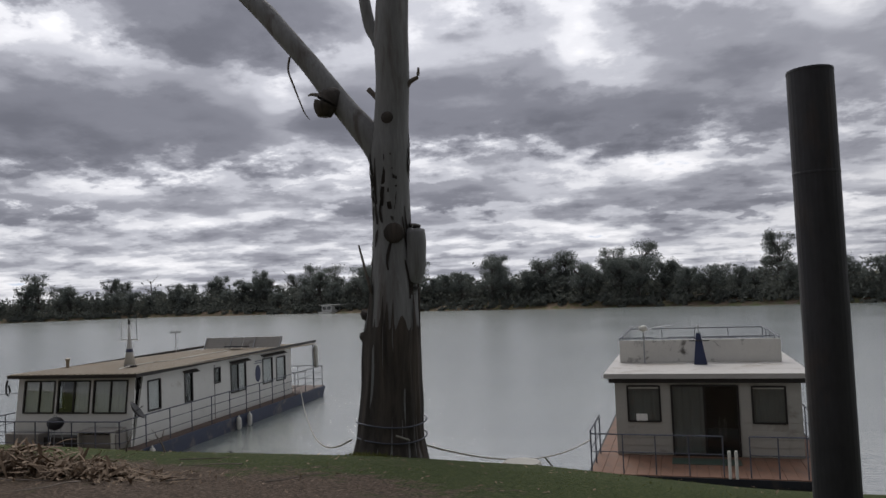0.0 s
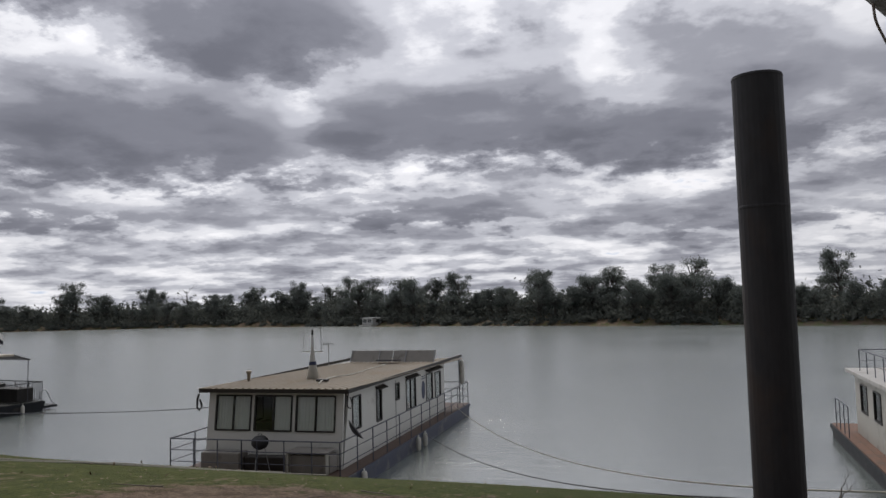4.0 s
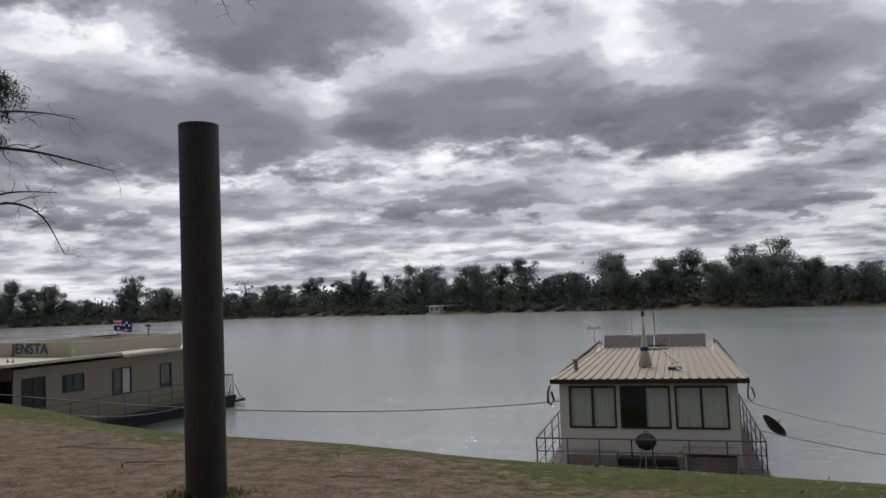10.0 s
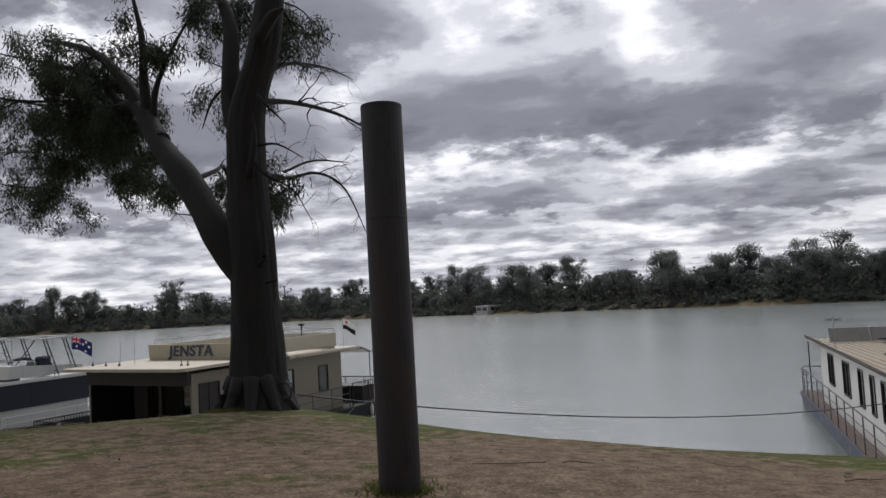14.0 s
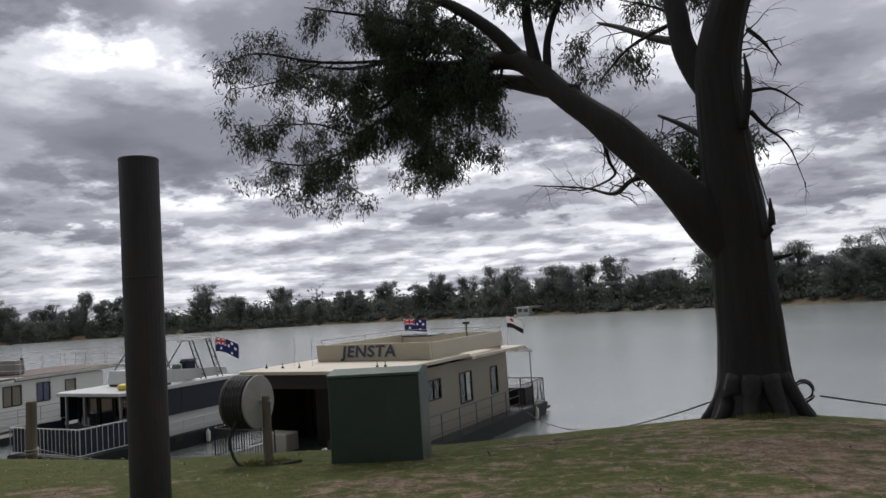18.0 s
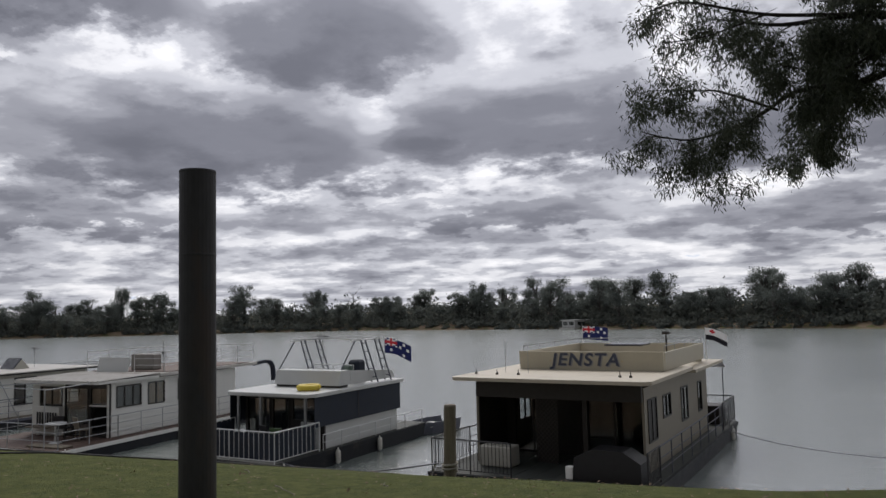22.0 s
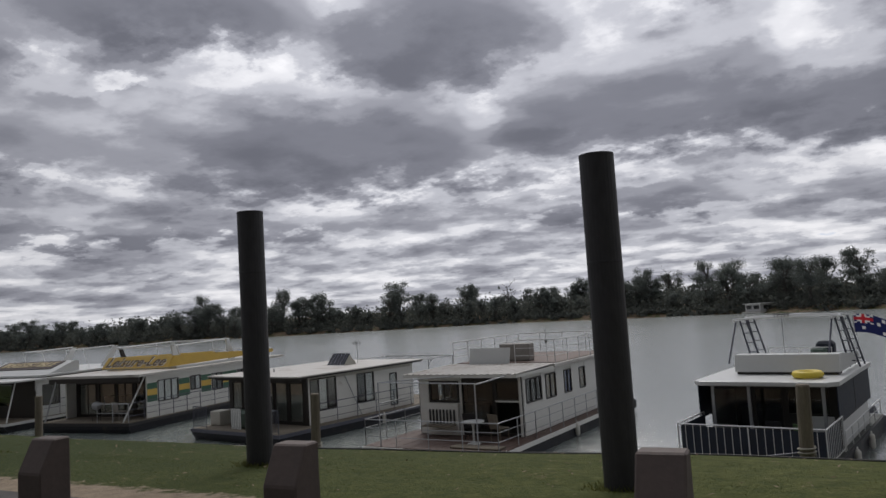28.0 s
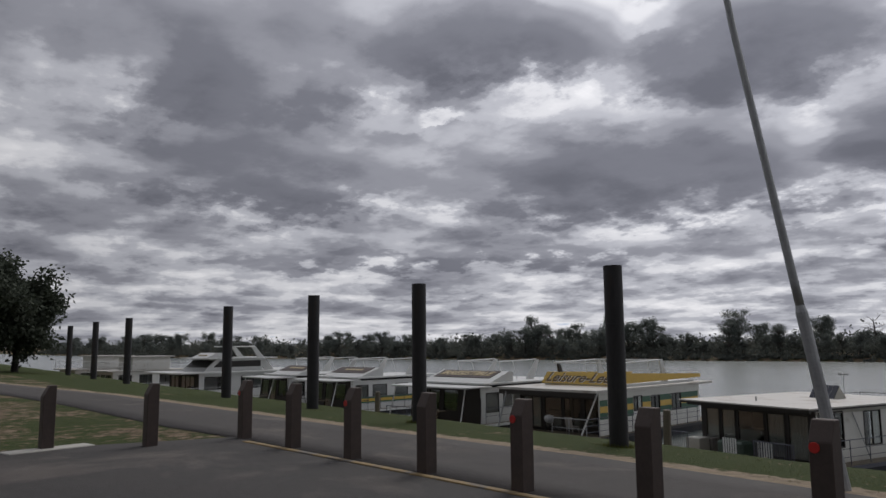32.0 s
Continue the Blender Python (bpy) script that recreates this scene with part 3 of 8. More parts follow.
def bare_earth(x, y):
    s = y - interp(x, LIP)
    v = 0.0
    v += 0.95 * math.exp(-((x + 28.5) / 6.0) ** 2) * max(0.0, min(1.0, (1.2 - s) / 2.2))
    v += 0.85 * math.exp(-((x + 13.5) / 5.0) ** 4) * max(0.0, min(1.0, (0.0 - s) / 1.0))
    v += 0.36 * math.exp(-((x + 36.5) / 6.0) ** 2) * max(0.0, min(1.0, (0.4 - s) / 2.0))
    v += 0.6 * math.exp(-((x + 7) / 5.0) ** 2) * max(0.0, min(1.0, (-0.6 - s) / 0.8))
    if y > interp(x, FAR_BANK) - 4:
        v = 0.6
    if x < -71 and y < 0.6:
        v = 0.42
    if s > 4.5 and y < 60:
        v = 0.9
    return max(0.0, v)


def path_edge(x):
    """The side of the asphalt path that faces the river."""
    return interp(x, [(-110, -4.0), (-91.3, -0.95), (-83.2, 0.81), (-72.5, 1.95), (-68, 2.69), (-65, 2.78), (-60, 3.0), (-56, 3.2), (-40, 4.0)])


def sand_edge(x, y):
    v = 0.0
    if -120 < x < -52:
        e = path_edge(x)
        v = 1.0 * math.exp(-((y - e - 0.15) / 0.4) ** 2)
    f = interp(x, FAR_BANK)
    if y > f - 3:
        v = (0.42 + 0.9 * noise.noise(Vector((x * 0.05, 2, 5)))) * math.exp(-((y - f - 2.6) / 1.5) ** 4)
    return v


def axis_steps(*spans):
    out = []
    for a, b, n in spans:
        out += [a + (b - a) * i / n for i in range(n)]
    return out + [spans[-1][1]]


def make_ground():
    xs = axis_steps((-2600, -700, 12), (-700, -240, 46), (-240, -112, 40), (-112, -1, 370), (-1, 60, 30), (60, 400, 40), (400, 2600, 14))
    ys = axis_steps((-1500, -60, 10), (-60, -8, 26), (-8, 1, 18), (1, 18, 100), (18, 40, 10), (40, 80, 6), (80, 240, 100), (240, 3000, 14))
    verts = [(x, y, land(x, y)) for y in ys for x in xs]
    w = len(xs)
    faces = [(j * w + i, j * w + i + 1, (j + 1) * w + i + 1, (j + 1) * w + i) for j in range(len(ys) - 1) for i in range(w - 1)]
    me = bpy.data.meshes.new("ground")
    me.from_pydata(verts, [], faces)
    for nm, fn in (("bare", bare_earth), ("sand", sand_edge)):
        at = me.attributes.new(nm, "FLOAT", "POINT")
        at.data.foreach_set("value", [fn(x, y) for x, y, _ in verts])
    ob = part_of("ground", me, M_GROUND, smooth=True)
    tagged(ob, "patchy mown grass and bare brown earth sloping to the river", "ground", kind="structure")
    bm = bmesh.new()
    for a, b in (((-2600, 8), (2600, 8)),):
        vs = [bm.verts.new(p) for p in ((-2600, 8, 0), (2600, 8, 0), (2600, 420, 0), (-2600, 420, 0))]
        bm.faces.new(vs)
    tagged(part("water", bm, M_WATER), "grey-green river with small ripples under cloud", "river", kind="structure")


make_ground()


def strip(name, xs, near, far, material, label, lift):
    bm = bmesh.new()
    rows = []
    for x in xs:
        y0, y1 = near(x), far(x)
        rows.append([bm.verts.new((x, y0 + (y1 - y0) * k / 4, land(x, y0 + (y1 - y0) * k / 4) + lift)) for k in range(5)])
        rows[-1].insert(0, bm.verts.new((x, y0, 3.3)))
        rows[-1].append(bm.verts.new((x, y1, 3.3)))
    for r, s in zip(rows, rows[1:]):
        for k in range(6):
            bm.faces.new((r[k], s[k], s[k + 1], r[k + 1]))
    return tagged(part(name, bm, material, smooth=True), label, name.split("_")[-1], kind="structure")


PX = [-110 + 0.5 * i for i in range(109)]
strip("asphalt_path", PX, lambda x: interp(x, [(-110, -6.5), (-94, -3.4), (-84.6, -1.64), (-80, -1.05), (-73.5, -0.58), (-71.9, -0.31), (-62, 0.64), (-56, 1.24)]), path_edge, M_ASPHALT, "worn grey asphalt footpath beside the grass", 0.012)
strip("asphalt_road", [-72.15 + 0.5 * i for i in range(45)], lambda x: -14.0, lambda x: interp(x, [(-72.15, -2.6), (-71.9, -0.33), (-62, 0.61), (-50, 1.8)]), M_ROAD, "dark patched asphalt car park surface", 0.012)
strip("painted_line", [-71.1 + 0.3 * i for i in range(40)], lambda x: interp(x, [(-71.1, -0.33), (-68.4, -0.04), (-66.7, 0.12), (-59, 0.9)]) - 0.05, lambda x: interp(x, [(-71.1, -0.33), (-68.4, -0.04), (-66.7, 0.12), (-59, 0.9)]) + 0.05, M_LINE, "worn yellow painted edge line on asphalt", 0.018)


# ---- steel piles ----
def make_piles():
    places = [(-6.38, 4.95), (-13.26, 4.7), (-21.91, 4.88), (-26.31, 4.98), (-31.98, 5.49), (-40.35, 4.99), (-47.14, 4.99), (-51.21, 4.88), (-56.83, 4.84), (-60.64, 4.96), (-64.93, 4.46), (-68.95, 4.28), (-73.26, 3.85), (-77.4, 3.76), (-82.29, 3.56), (-92.9, 3.5), (-98.8, 3.5), (-104.8, 3.5)]
    bm = lathe_bm([(0.134, -3.0), (0.134, 0.0), (0.136, 0.006), (0.134, 0.02), (0.118, 0.02), (0.116, -0.02)], 28)
    me = bpy.data.meshes.new("pile_tube")
    bm.to_mesh(me)
    bm.free()
    ring = lathe_bm([(0.1335, -0.010), (0.1355, -0.006), (0.1355, 0.006), (0.1335, 0.010)], 28)
    rme = bpy.data.meshes.new("weld_ring")
    ring.to_mesh(rme)
    ring.free()
    for i, (x, y) in enumerate(places):
        root = thing("mooring_pile", pose(x, y, 6.10 + 0.02 * math.sin(i * 2.1) - (0.05 if i == 0 else 0.0), 0, 0, 31 * i), "tall dark rust-stained steel tube pile standing in grass", "mooring pile", "steel mooring piles along the bank")
        part_of("tube", me, M_PILE, root, smooth=False)
        part_of("weld_ring", rme, M_PILE, root, m=pose(0, 0, -0.62 - 0.1 * (i % 3)))


make_piles()

# ---- trees ----
def spline(pts, per=5):
    """A smooth line through points (the last number of each may be a radius)."""
    p = [np.array(q, float) for q in pts]
    p = [2 * p[0] - p[1]] + p + [2 * p[-1] - p[-2]]
    out = []
    for i in range(1, len(p) - 2):
        for k in range(per):
            t = k / per
            a, b, c, d = p[i - 1], p[i], p[i + 1], p[i + 2]
            out.append(0.5 * (2 * b + (c - a) * t + (2 * a - 5 * b + 4 * c - d) * t * t + (3 * b - a - 3 * c + d) * t ** 3))
    return out + [p[-2]]


def limb(bm, pts, per=5, n=10, rough=0.12):
    line = spline(pts, per)
    add_tube(bm, [q[:3] for q in line], [max(0.004, q[3]) * (1 + rough * noise.noise(Vector((*(q[:3] * 1.7),)))) for q in line], n)
    return line


def twig(rng, bm, start, direction, length, radius, depth, tips, droop=0.25, n=5):
    """A crooked branch that forks into finer ones; its ends are collected in tips."""
    p, d = Vector(start), Vector(direction).normalized()
    pts, rad = [p.copy()], [radius]
    steps = 4
    for i in range(steps):
        d = (d + Vector((rng.uniform(-1, 1), rng.uniform(-1, 1), rng.uniform(-1, 1))) * 0.35 + Vector((0, 0, -droop * (i + 1) / steps * 0.5))).normalized()
        p = p + d * length / steps
        pts.append(p.copy())
        rad.append(radius * (1 - 0.6 * (i + 1) / steps))
    add_tube(bm, pts, rad, n, cap=False)
    if depth == 0:
        tips.append((p, d))
        tips.append((pts[2], d))
        return
    for i in range(rng.randint(2, 3)):
        k = rng.randint(2, steps)
        side = Vector((rng.uniform(-1, 1), rng.uniform(-1, 1), rng.uniform(-0.6, 0.8)))
        twig(rng, bm, pts[k], (d * 0.7 + side * 0.8), length * rng.uniform(0.55, 0.8), rad[k] * 0.7, depth - 1, tips, droop, n)


def leaf_spray(rng, verts, faces, centre, spread, count, size, hang=0.6, wide=0.10):
    """Narrow drooping leaves in a loose clump."""
    for _ in range(count):
        c = Vector(centre) + Vector((rng.gauss(0, spread), rng.gauss(0, spread), rng.gauss(0, spread * 0.8)))
        d = Vector((rng.uniform(-1, 1), rng.uniform(-1, 1), -hang + rng.uniform(-0.8, 0.8))).normalized()
        s = d.cross(Vector((rng.uniform(-1, 1), rng.uniform(-1, 1), rng.uniform(-1, 1)))).normalized()
        ln = size * rng.uniform(0.7, 1.4)
        w = ln * wide
        i = len(verts)
        verts += [tuple(c), tuple(c + d * ln * 0.45 + s * w), tuple(c + d * ln), tuple(c + d * ln * 0.45 - s * w)]
        faces.append((i, i + 1, i + 2, i + 3))


def mesh_of(name, verts, faces):
    me = bpy.data.meshes.new(name)
    me.from_pydata(verts, [], faces)
    return me


def barked(bm, rows, n, ridge, top=None, lift=0.0):
    """A trunk of rings (x, y, z, radius) with upright ridges; top(angle) cuts it off unevenly."""
    line = spline(rows, 8)
    zs = [q[2] for q in line]
    rings = []
    count = len(line) if top is None else 40
    for j in range(count):
        ring = []
        for k in range(n):
            a = 2 * math.pi * k / n
            z = line[j][2] if top is None else zs[0] + (top(a) - zs[0]) * j / (count - 1)
            x, y, r = (float(np.interp(z, zs, [q[i] for q in line])) for i in (0, 1, 3))
            c, s_ = math.cos(a), math.sin(a)
            f = 1 + 0.07 * noise.noise(Vector((c * 1.5, s_ * 1.5, z * 0.9))) + ridge * noise.noise(Vector((c * 7, s_ * 7, z * 0.8))) + ridge * 0.5 * noise.noise(Vector((c * 17, s_ * 17, z * 2.2)))
            ring.append(bm.verts.new((x + (r * f + lift) * c, y + (r * f + lift) * s_, z)))
        rings.append(ring)
    for r0, r1 in zip(rings, rings[1:]):
        for k in range(n):
            bm.faces.new((r0[k], r0[(k + 1) % n], r1[(k + 1) % n], r1[k]))


def dead_gum():
    """The pollarded gum by the water: a bare trunk that forks, knots, a hanging strip of bark."""
    root = thing("gum_tree", pose(-10.43, 8.5, 2.76) @ Matrix.Diagonal((1.044, 1.044, 1.044, 1)), "bare grey gum tree trunk with peeling bark and lopped limbs", "tree")
    rng = random.Random(5)
    rows = [(-0.02, 0, -0.35, 0.56), (-0.01, 0, 0.0, 0.47), (0.02, 0, 0.15, 0.41), (0.04, 0, 0.4, 0.36), (0.07, 0, 0.9, 0.33), (0.085, 0, 1.46, 0.312), (0.12, 0, 2.04, 0.265), (0.13, 0, 2.65, 0.215), (0.125, 0, 3.2, 0.22), (0.13, 0, 3.55, 0.235), (0.165, 0, 3.96, 0.2), (0.195, 0, 4.45, 0.195), (0.2, 0, 5.0, 0.2), (0.26, 0.05, 6.0, 0.17), (0.3, 0.1, 8.0, 0.12)]
    bm = bmesh.new()
    barked(bm, rows, 48, 0.045)
    part("trunk", bm, M_PALEBARK, root, smooth=True)
    bm = bmesh.new()
    barked(bm, rows[:9], 110, 0.09, lambda a: 1.55 + 0.4 * noise.noise(Vector((math.cos(a) * 2.2, math.sin(a) * 2.2, 1.0))) + 1.5 * max(0.0, noise.noise(Vector((math.cos(a) * 6, math.sin(a) * 6, 4.0)))) ** 1.2, 0.008)
    part("rough_bark", bm, M_ROUGH, root, "dark rough bark round the foot of the trunk", smooth=True)
    bm = bmesh.new()
    limb(bm, [(0.1, 0, 3.35, 0.16), (-0.02, 0, 3.66, 0.17), (-0.2, -0.02, 3.9, 0.155), (-0.4, 0, 4.14, 0.14), (-0.63, 0.03, 4.44, 0.135), (-0.88, 0.06, 4.77, 0.13), (-1.24, 0.1, 5.2, 0.125), (-1.55, 0.14, 5.56, 0.12), (-2.4, 0.25, 6.4, 0.09)], 6, 14)
    part("limb", bm, M_PALEBARK, root, "forking limb of smooth pale bark", smooth=True)
    bm = bmesh.new()
    limb(bm, [(0.17, 0.03, 4.45, 0.10), (0.09, 0.05, 4.74, 0.085), (-0.01, 0.08, 4.98, 0.075), (-0.11, 0.1, 5.22, 0.07), (-0.3, 0.2, 6.3, 0.05)], 5, 9)
    part("limb", bm, M_PALEBARK, root, smooth=True)
    for kind, pts in (("knot", [(-0.46, -0.05, 4.34, 0.06), (-0.54, -0.1, 4.26, 0.15), (-0.6, -0.12, 4.15, 0.16), (-0.61, -0.12, 4.04, 0.10)]),
                      ("burl", [(0.3, 0, 1.95, 0.10), (0.38, -0.01, 2.2, 0.15), (0.40, -0.01, 2.45, 0.14), (0.40, 0, 2.66, 0.10)]),
                      ("knot", [(0.2, -0.15, 2.62, 0.11), (0.22, -0.215, 2.62, 0.115), (0.225, -0.235, 2.62, 0.08)]),
                      ("knot", [(0.17, -0.1, 3.93, 0.09), (0.18, -0.20, 3.94, 0.085), (0.18, -0.225, 3.94, 0.04)]),
                      ("knot", [(-0.12, -0.02, 1.65, 0.05), (-0.22, -0.04, 1.70, 0.06), (-0.25, -0.04, 1.76, 0.02)]),
                      ("knot", [(-0.15, 0, 1.40, 0.06), (-0.25, -0.02, 1.45, 0.05), (-0.28, -0.02, 1.5, 0.02)])):
        bm = bmesh.new()
        limb(bm, pts, 4, 12, 0.5)
        part(kind, bm, M_PALEBARK if kind == "burl" else M_ROUGH, root, "swollen burl of smooth bark" if kind == "burl" else "dark lopped knot in the bark", smooth=True)
    part("burl_hollow", lathe_bm([(0.065, -0.02), (0.072, 0.012), (0.05, 0.02), (0.03, 0.005)], 12), M_BARK, root, "dark rotted end of the burl", pose(0.41, -0.02, 2.70, 10, 14, 0), True)
    for pts in ([(0.33, 0, 4.28, 0.035), (0.42, 0, 4.38, 0.028), (0.5, 0, 4.42, 0.022), (0.52, 0, 4.53, 0.012)], [(0.08, 0, 4.12, 0.04), (-0.02, 0, 4.25, 0.032), (-0.1, 0, 4.34, 0.034)], [(-0.08, -0.2, 1.95, 0.018), (-0.2, -0.2, 2.45, 0.012), (-0.21, -0.2, 2.5, 0.006)],
                [(-1.12, 0.05, 4.86, 0.014), (-1.12, 0, 4.68, 0.013), (-1.06, 0, 4.5, 0.013), (-1.0, 0, 4.34, 0.011), (-0.93, 0, 4.16, 0.009), (-0.86, 0, 4.05, 0.004)], [(-0.6, -0.15, 4.27, 0.03), (-0.74, -0.15, 4.31, 0.02), (-0.8, -0.15, 4.3, 0.008)]):
        bm = bmesh.new()
        limb(bm, pts, 4, 6)
        part("dead_stub", bm, M_DEADWOOD, root, smooth=True)
    # strips of old bark that hang on the upper trunk
    for i in range(26):
        a, h, ln = rng.uniform(math.pi * 0.95, math.pi * 2.05), rng.uniform(1.7, 3.3), rng.uniform(0.2, 0.75)
        bm = bmesh.new()
        strip_rows = []
        for k in range(6):
            aa, zz = a + 0.10 * math.sin(k * 0.8 + i), h + ln * k / 5
            cx, r = interp(zz, [(q[2], q[0]) for q in rows]), interp(zz, [(q[2], q[3]) for q in rows])
            w = rng.uniform(0.015, 0.03) * (1 - abs(k - 2) / 4)
            rr = r * 1.03 + 0.008 * math.sin(3 * k + i)
            strip_rows.append([bm.verts.new((cx + rr * math.cos(aa + s_ * w / r), rr * math.sin(aa + s_ * w / r), zz)) for s_ in (-1, 1)])
        for r0, r1 in zip(strip_rows, strip_rows[1:]):
            bm.faces.new((r0[0], r0[1], r1[1], r1[0]))
        bmesh.ops.solidify(bm, geom=bm.faces[:], thickness=0.014)
        part("bark_strip", bm, M_ROUGH, root)


def river_gum():
    """The big leaning-limbed gum with a drooping crown."""
    x, y, z = -36.28, 10.3, 3.45
    root = thing("gum_tree", pose(x, y, z), "large dark river gum with drooping grey-green leaves and dead twigs", "tree")
    rng = random.Random(11)
    bm = bmesh.new()
    barked(bm, [(0, 0.1, -0.4, 0.72), (0, 0.12, 0.02, 0.53), (0, 0.14, 0.35, 0.42), (0, 0.15, 0.9, 0.375), (-0.03, 0.15, 1.6, 0.345), (-0.05, 0.17, 2.4, 0.325), (-0.09, 0.19, 2.9, 0.305), (-0.12, 0.21, 3.6, 0.285), (-0.11, 0.24, 4.2, 0.27), (0.0, 0.27, 4.7, 0.255), (0.17, 0.3, 5.2, 0.245), (0.3, 0.32, 5.8, 0.22), (0.4, 0.4, 7, 0.18), (0.4, 0.4, 9, 0.12)], 72, 0.06)
    part("trunk", bm, M_BARK, root, smooth=True)
    tips, dead = [], []
    # each limb: its points with radii, where along it the leafy twigs begin (0 to 1), how many spring from each knot
    limbs = [
        ([(-0.1, 0.15, 1.9, 0.28), (-0.35, 0.12, 2.2, 0.275), (-0.62, 0.1, 2.6, 0.26), (-1.12, 0.3, 3.22, 0.225), (-1.6, 0.45, 3.74, 0.2), (-2.1, 0.65, 4.22, 0.175), (-2.75, 1.05, 4.92, 0.15), (-3.4, 1.35, 5.1, 0.13), (-4.3, 1.8, 5.3, 0.10), (-5.3, 2.2, 5.6, 0.08), (-6.3, 2.45, 5.84, 0.05), (-7.2, 2.3, 6.1, 0.02)], 0.6, 3),
        ([(-1.95, 0.6, 4.2, 0.13), (-2.9, 1.25, 4.68, 0.115), (-3.55, 1.68, 4.9, 0.10), (-4.45, 2.07, 4.94, 0.085), (-5.3, 2.6, 4.9, 0.07), (-6.0, 3.0, 4.85, 0.06), (-6.6, 3.3, 4.6, 0.05), (-7.0, 3.4, 4.35, 0.03), (-7.25, 3.5, 4.15, 0.012)], 0.55, 2),
        ([(-6.7, 3.35, 4.45, 0.04), (-7.5, 3.3, 4.35, 0.03), (-8.0, 3.1, 4.35, 0.022), (-8.5, 2.9, 4.5, 0.012)], 0.25, 2),
        ([(-6.3, 3.1, 4.7, 0.04), (-7.2, 2.9, 5.0, 0.03), (-7.7, 2.7, 5.1, 0.022), (-8.2, 2.6, 5.0, 0.012)], 0.35, 2),
        ([(-4.45, 2.07, 4.94, 0.06), (-5.0, 3.3, 4.95, 0.05), (-5.6, 4.5, 4.65, 0.035), (-6.0, 5.1, 4.3, 0.015)], 0.35, 2),
        ([(-4.9, 3.0, 4.95, 0.04), (-5.7, 4.2, 4.8, 0.03), (-6.3, 5.1, 4.5, 0.015)], 0.5, 2),
        ([(-3.6, 1.7, 4.9, 0.05), (-4.0, 2.4, 4.6, 0.035), (-4.2, 2.8, 4.3, 0.015)], 0.5, 2),
        ([(-5.3, 2.2, 5.6, 0.05), (-6.6, 1.9, 5.85, 0.04), (-7.5, 1.6, 6.0, 0.03), (-8.2, 1.35, 6.0, 0.012)], 0.3, 2),
        ([(-6.6, 1.9, 5.85, 0.03), (-7.3, 1.7, 5.6, 0.02), (-7.9, 1.5, 5.5, 0.012)], 0.4, 1),
        ([(-2.75, 1.05, 4.92, 0.12), (-3.3, 1.2, 5.6, 0.10), (-4.2, 1.4, 6.3, 0.07), (-5.4, 1.5, 6.8, 0.03)], 0.45, 3),
        ([(-3.4, 1.35, 5.1, 0.09), (-4.2, 1.5, 5.8, 0.07), (-5.2, 1.6, 6.3, 0.05), (-6.6, 1.5, 6.7, 0.02)], 0.4, 3),
        ([(-2.5, 0.9, 4.7, 0.10), (-2.6, 0.95, 5.4, 0.08), (-2.65, 1.0, 6.1, 0.06), (-3.0, 1.2, 7.0, 0.03)], 0.65, 2),
        ([(-2.35, 0.85, 4.55, 0.07), (-2.3, 0.9, 5.2, 0.05), (-2.0, 1.0, 5.9, 0.03), (-1.7, 1.1, 6.4, 0.015)], 0.8, 1),
        ([(-3.9, 1.7, 5.2, 0.08), (-4.6, 2.5, 5.35, 0.06), (-5.3, 3.2, 5.5, 0.04), (-6.2, 3.6, 5.6, 0.02)], 0.1, 3),
        ([(-4.2, 1.8, 5.25, 0.07), (-4.9, 1.9, 5.0, 0.05), (-5.6, 2.2, 4.95, 0.03), (-6.3, 2.6, 5.2, 0.015)], 0.1, 3),
        ([(-3.2, 1.3, 5.0, 0.06), (-3.9, 2.0, 5.5, 0.05), (-4.6, 2.7, 5.9, 0.03), (-5.6, 3.0, 6.4, 0.015)], 0.3, 3),
        ([(-0.1, 0.25, 3.7, 0.19), (-0.36, 0.35, 4.2, 0.165), (-0.5, 0.42, 4.6, 0.15), (-0.55, 0.52, 5.1, 0.14), (-0.75, 0.8, 6.1, 0.11), (-1.4, 1.1, 7.0, 0.07), (-2.4, 1.3, 7.6, 0.04)], 0.72, 2),
        ([(-0.5, 0.45, 4.6, 0.06), (-0.9, 1.1, 4.95, 0.05), (-1.4, 1.9, 5.45, 0.04), (-1.8, 2.5, 5.8, 0.02)], 0.5, 2),
        ([(0.3, 0.3, 5.6, 0.15), (0.1, 0.9, 6.2, 0.1), (-0.4, 1.7, 6.6, 0.06), (-0.7, 2.3, 6.6, 0.03)], 0.4, 3),
        ([(-0.05, 0.45, 3.1, 0.06), (-0.15, 0.9, 3.45, 0.05), (-0.25, 1.4, 3.5, 0.04), (-0.35, 1.9, 3.6, 0.02)], 0.35, 1),
        ([(-0.3, 0.3, 3.3, 0.05), (-0.6, 0.7, 3.6, 0.035), (-0.9, 1.1, 3.85, 0.02)], 0.3, 1),
    ]
    for pts, first, many in limbs:
        bm = bmesh.new()
        pts = [(a, b, c, r) if a > -4.6 else (a + 0.22 * noise.noise(Vector((a * 2, b, c))), b, c + 0.3 * noise.noise(Vector((b * 2, a * 2, c))), r * 0.62) for a, b, c, r in pts]
        line = limb(bm, pts, 5, 10)
        for q in line[int(first * len(line))::2]:
            for _ in range(many):
                d = Vector((rng.uniform(-1, 1) - 0.25, rng.uniform(-1, 1), rng.uniform(-0.75, 0.55)))
                twig(rng, bm, q[:3], d, rng.uniform(0.35, 0.75), max(0.008, q[3] * 0.28), 1, tips, 0.5, 4)
        part("limb", bm, M_BARK, root, smooth=True)
    rng = random.Random(23)
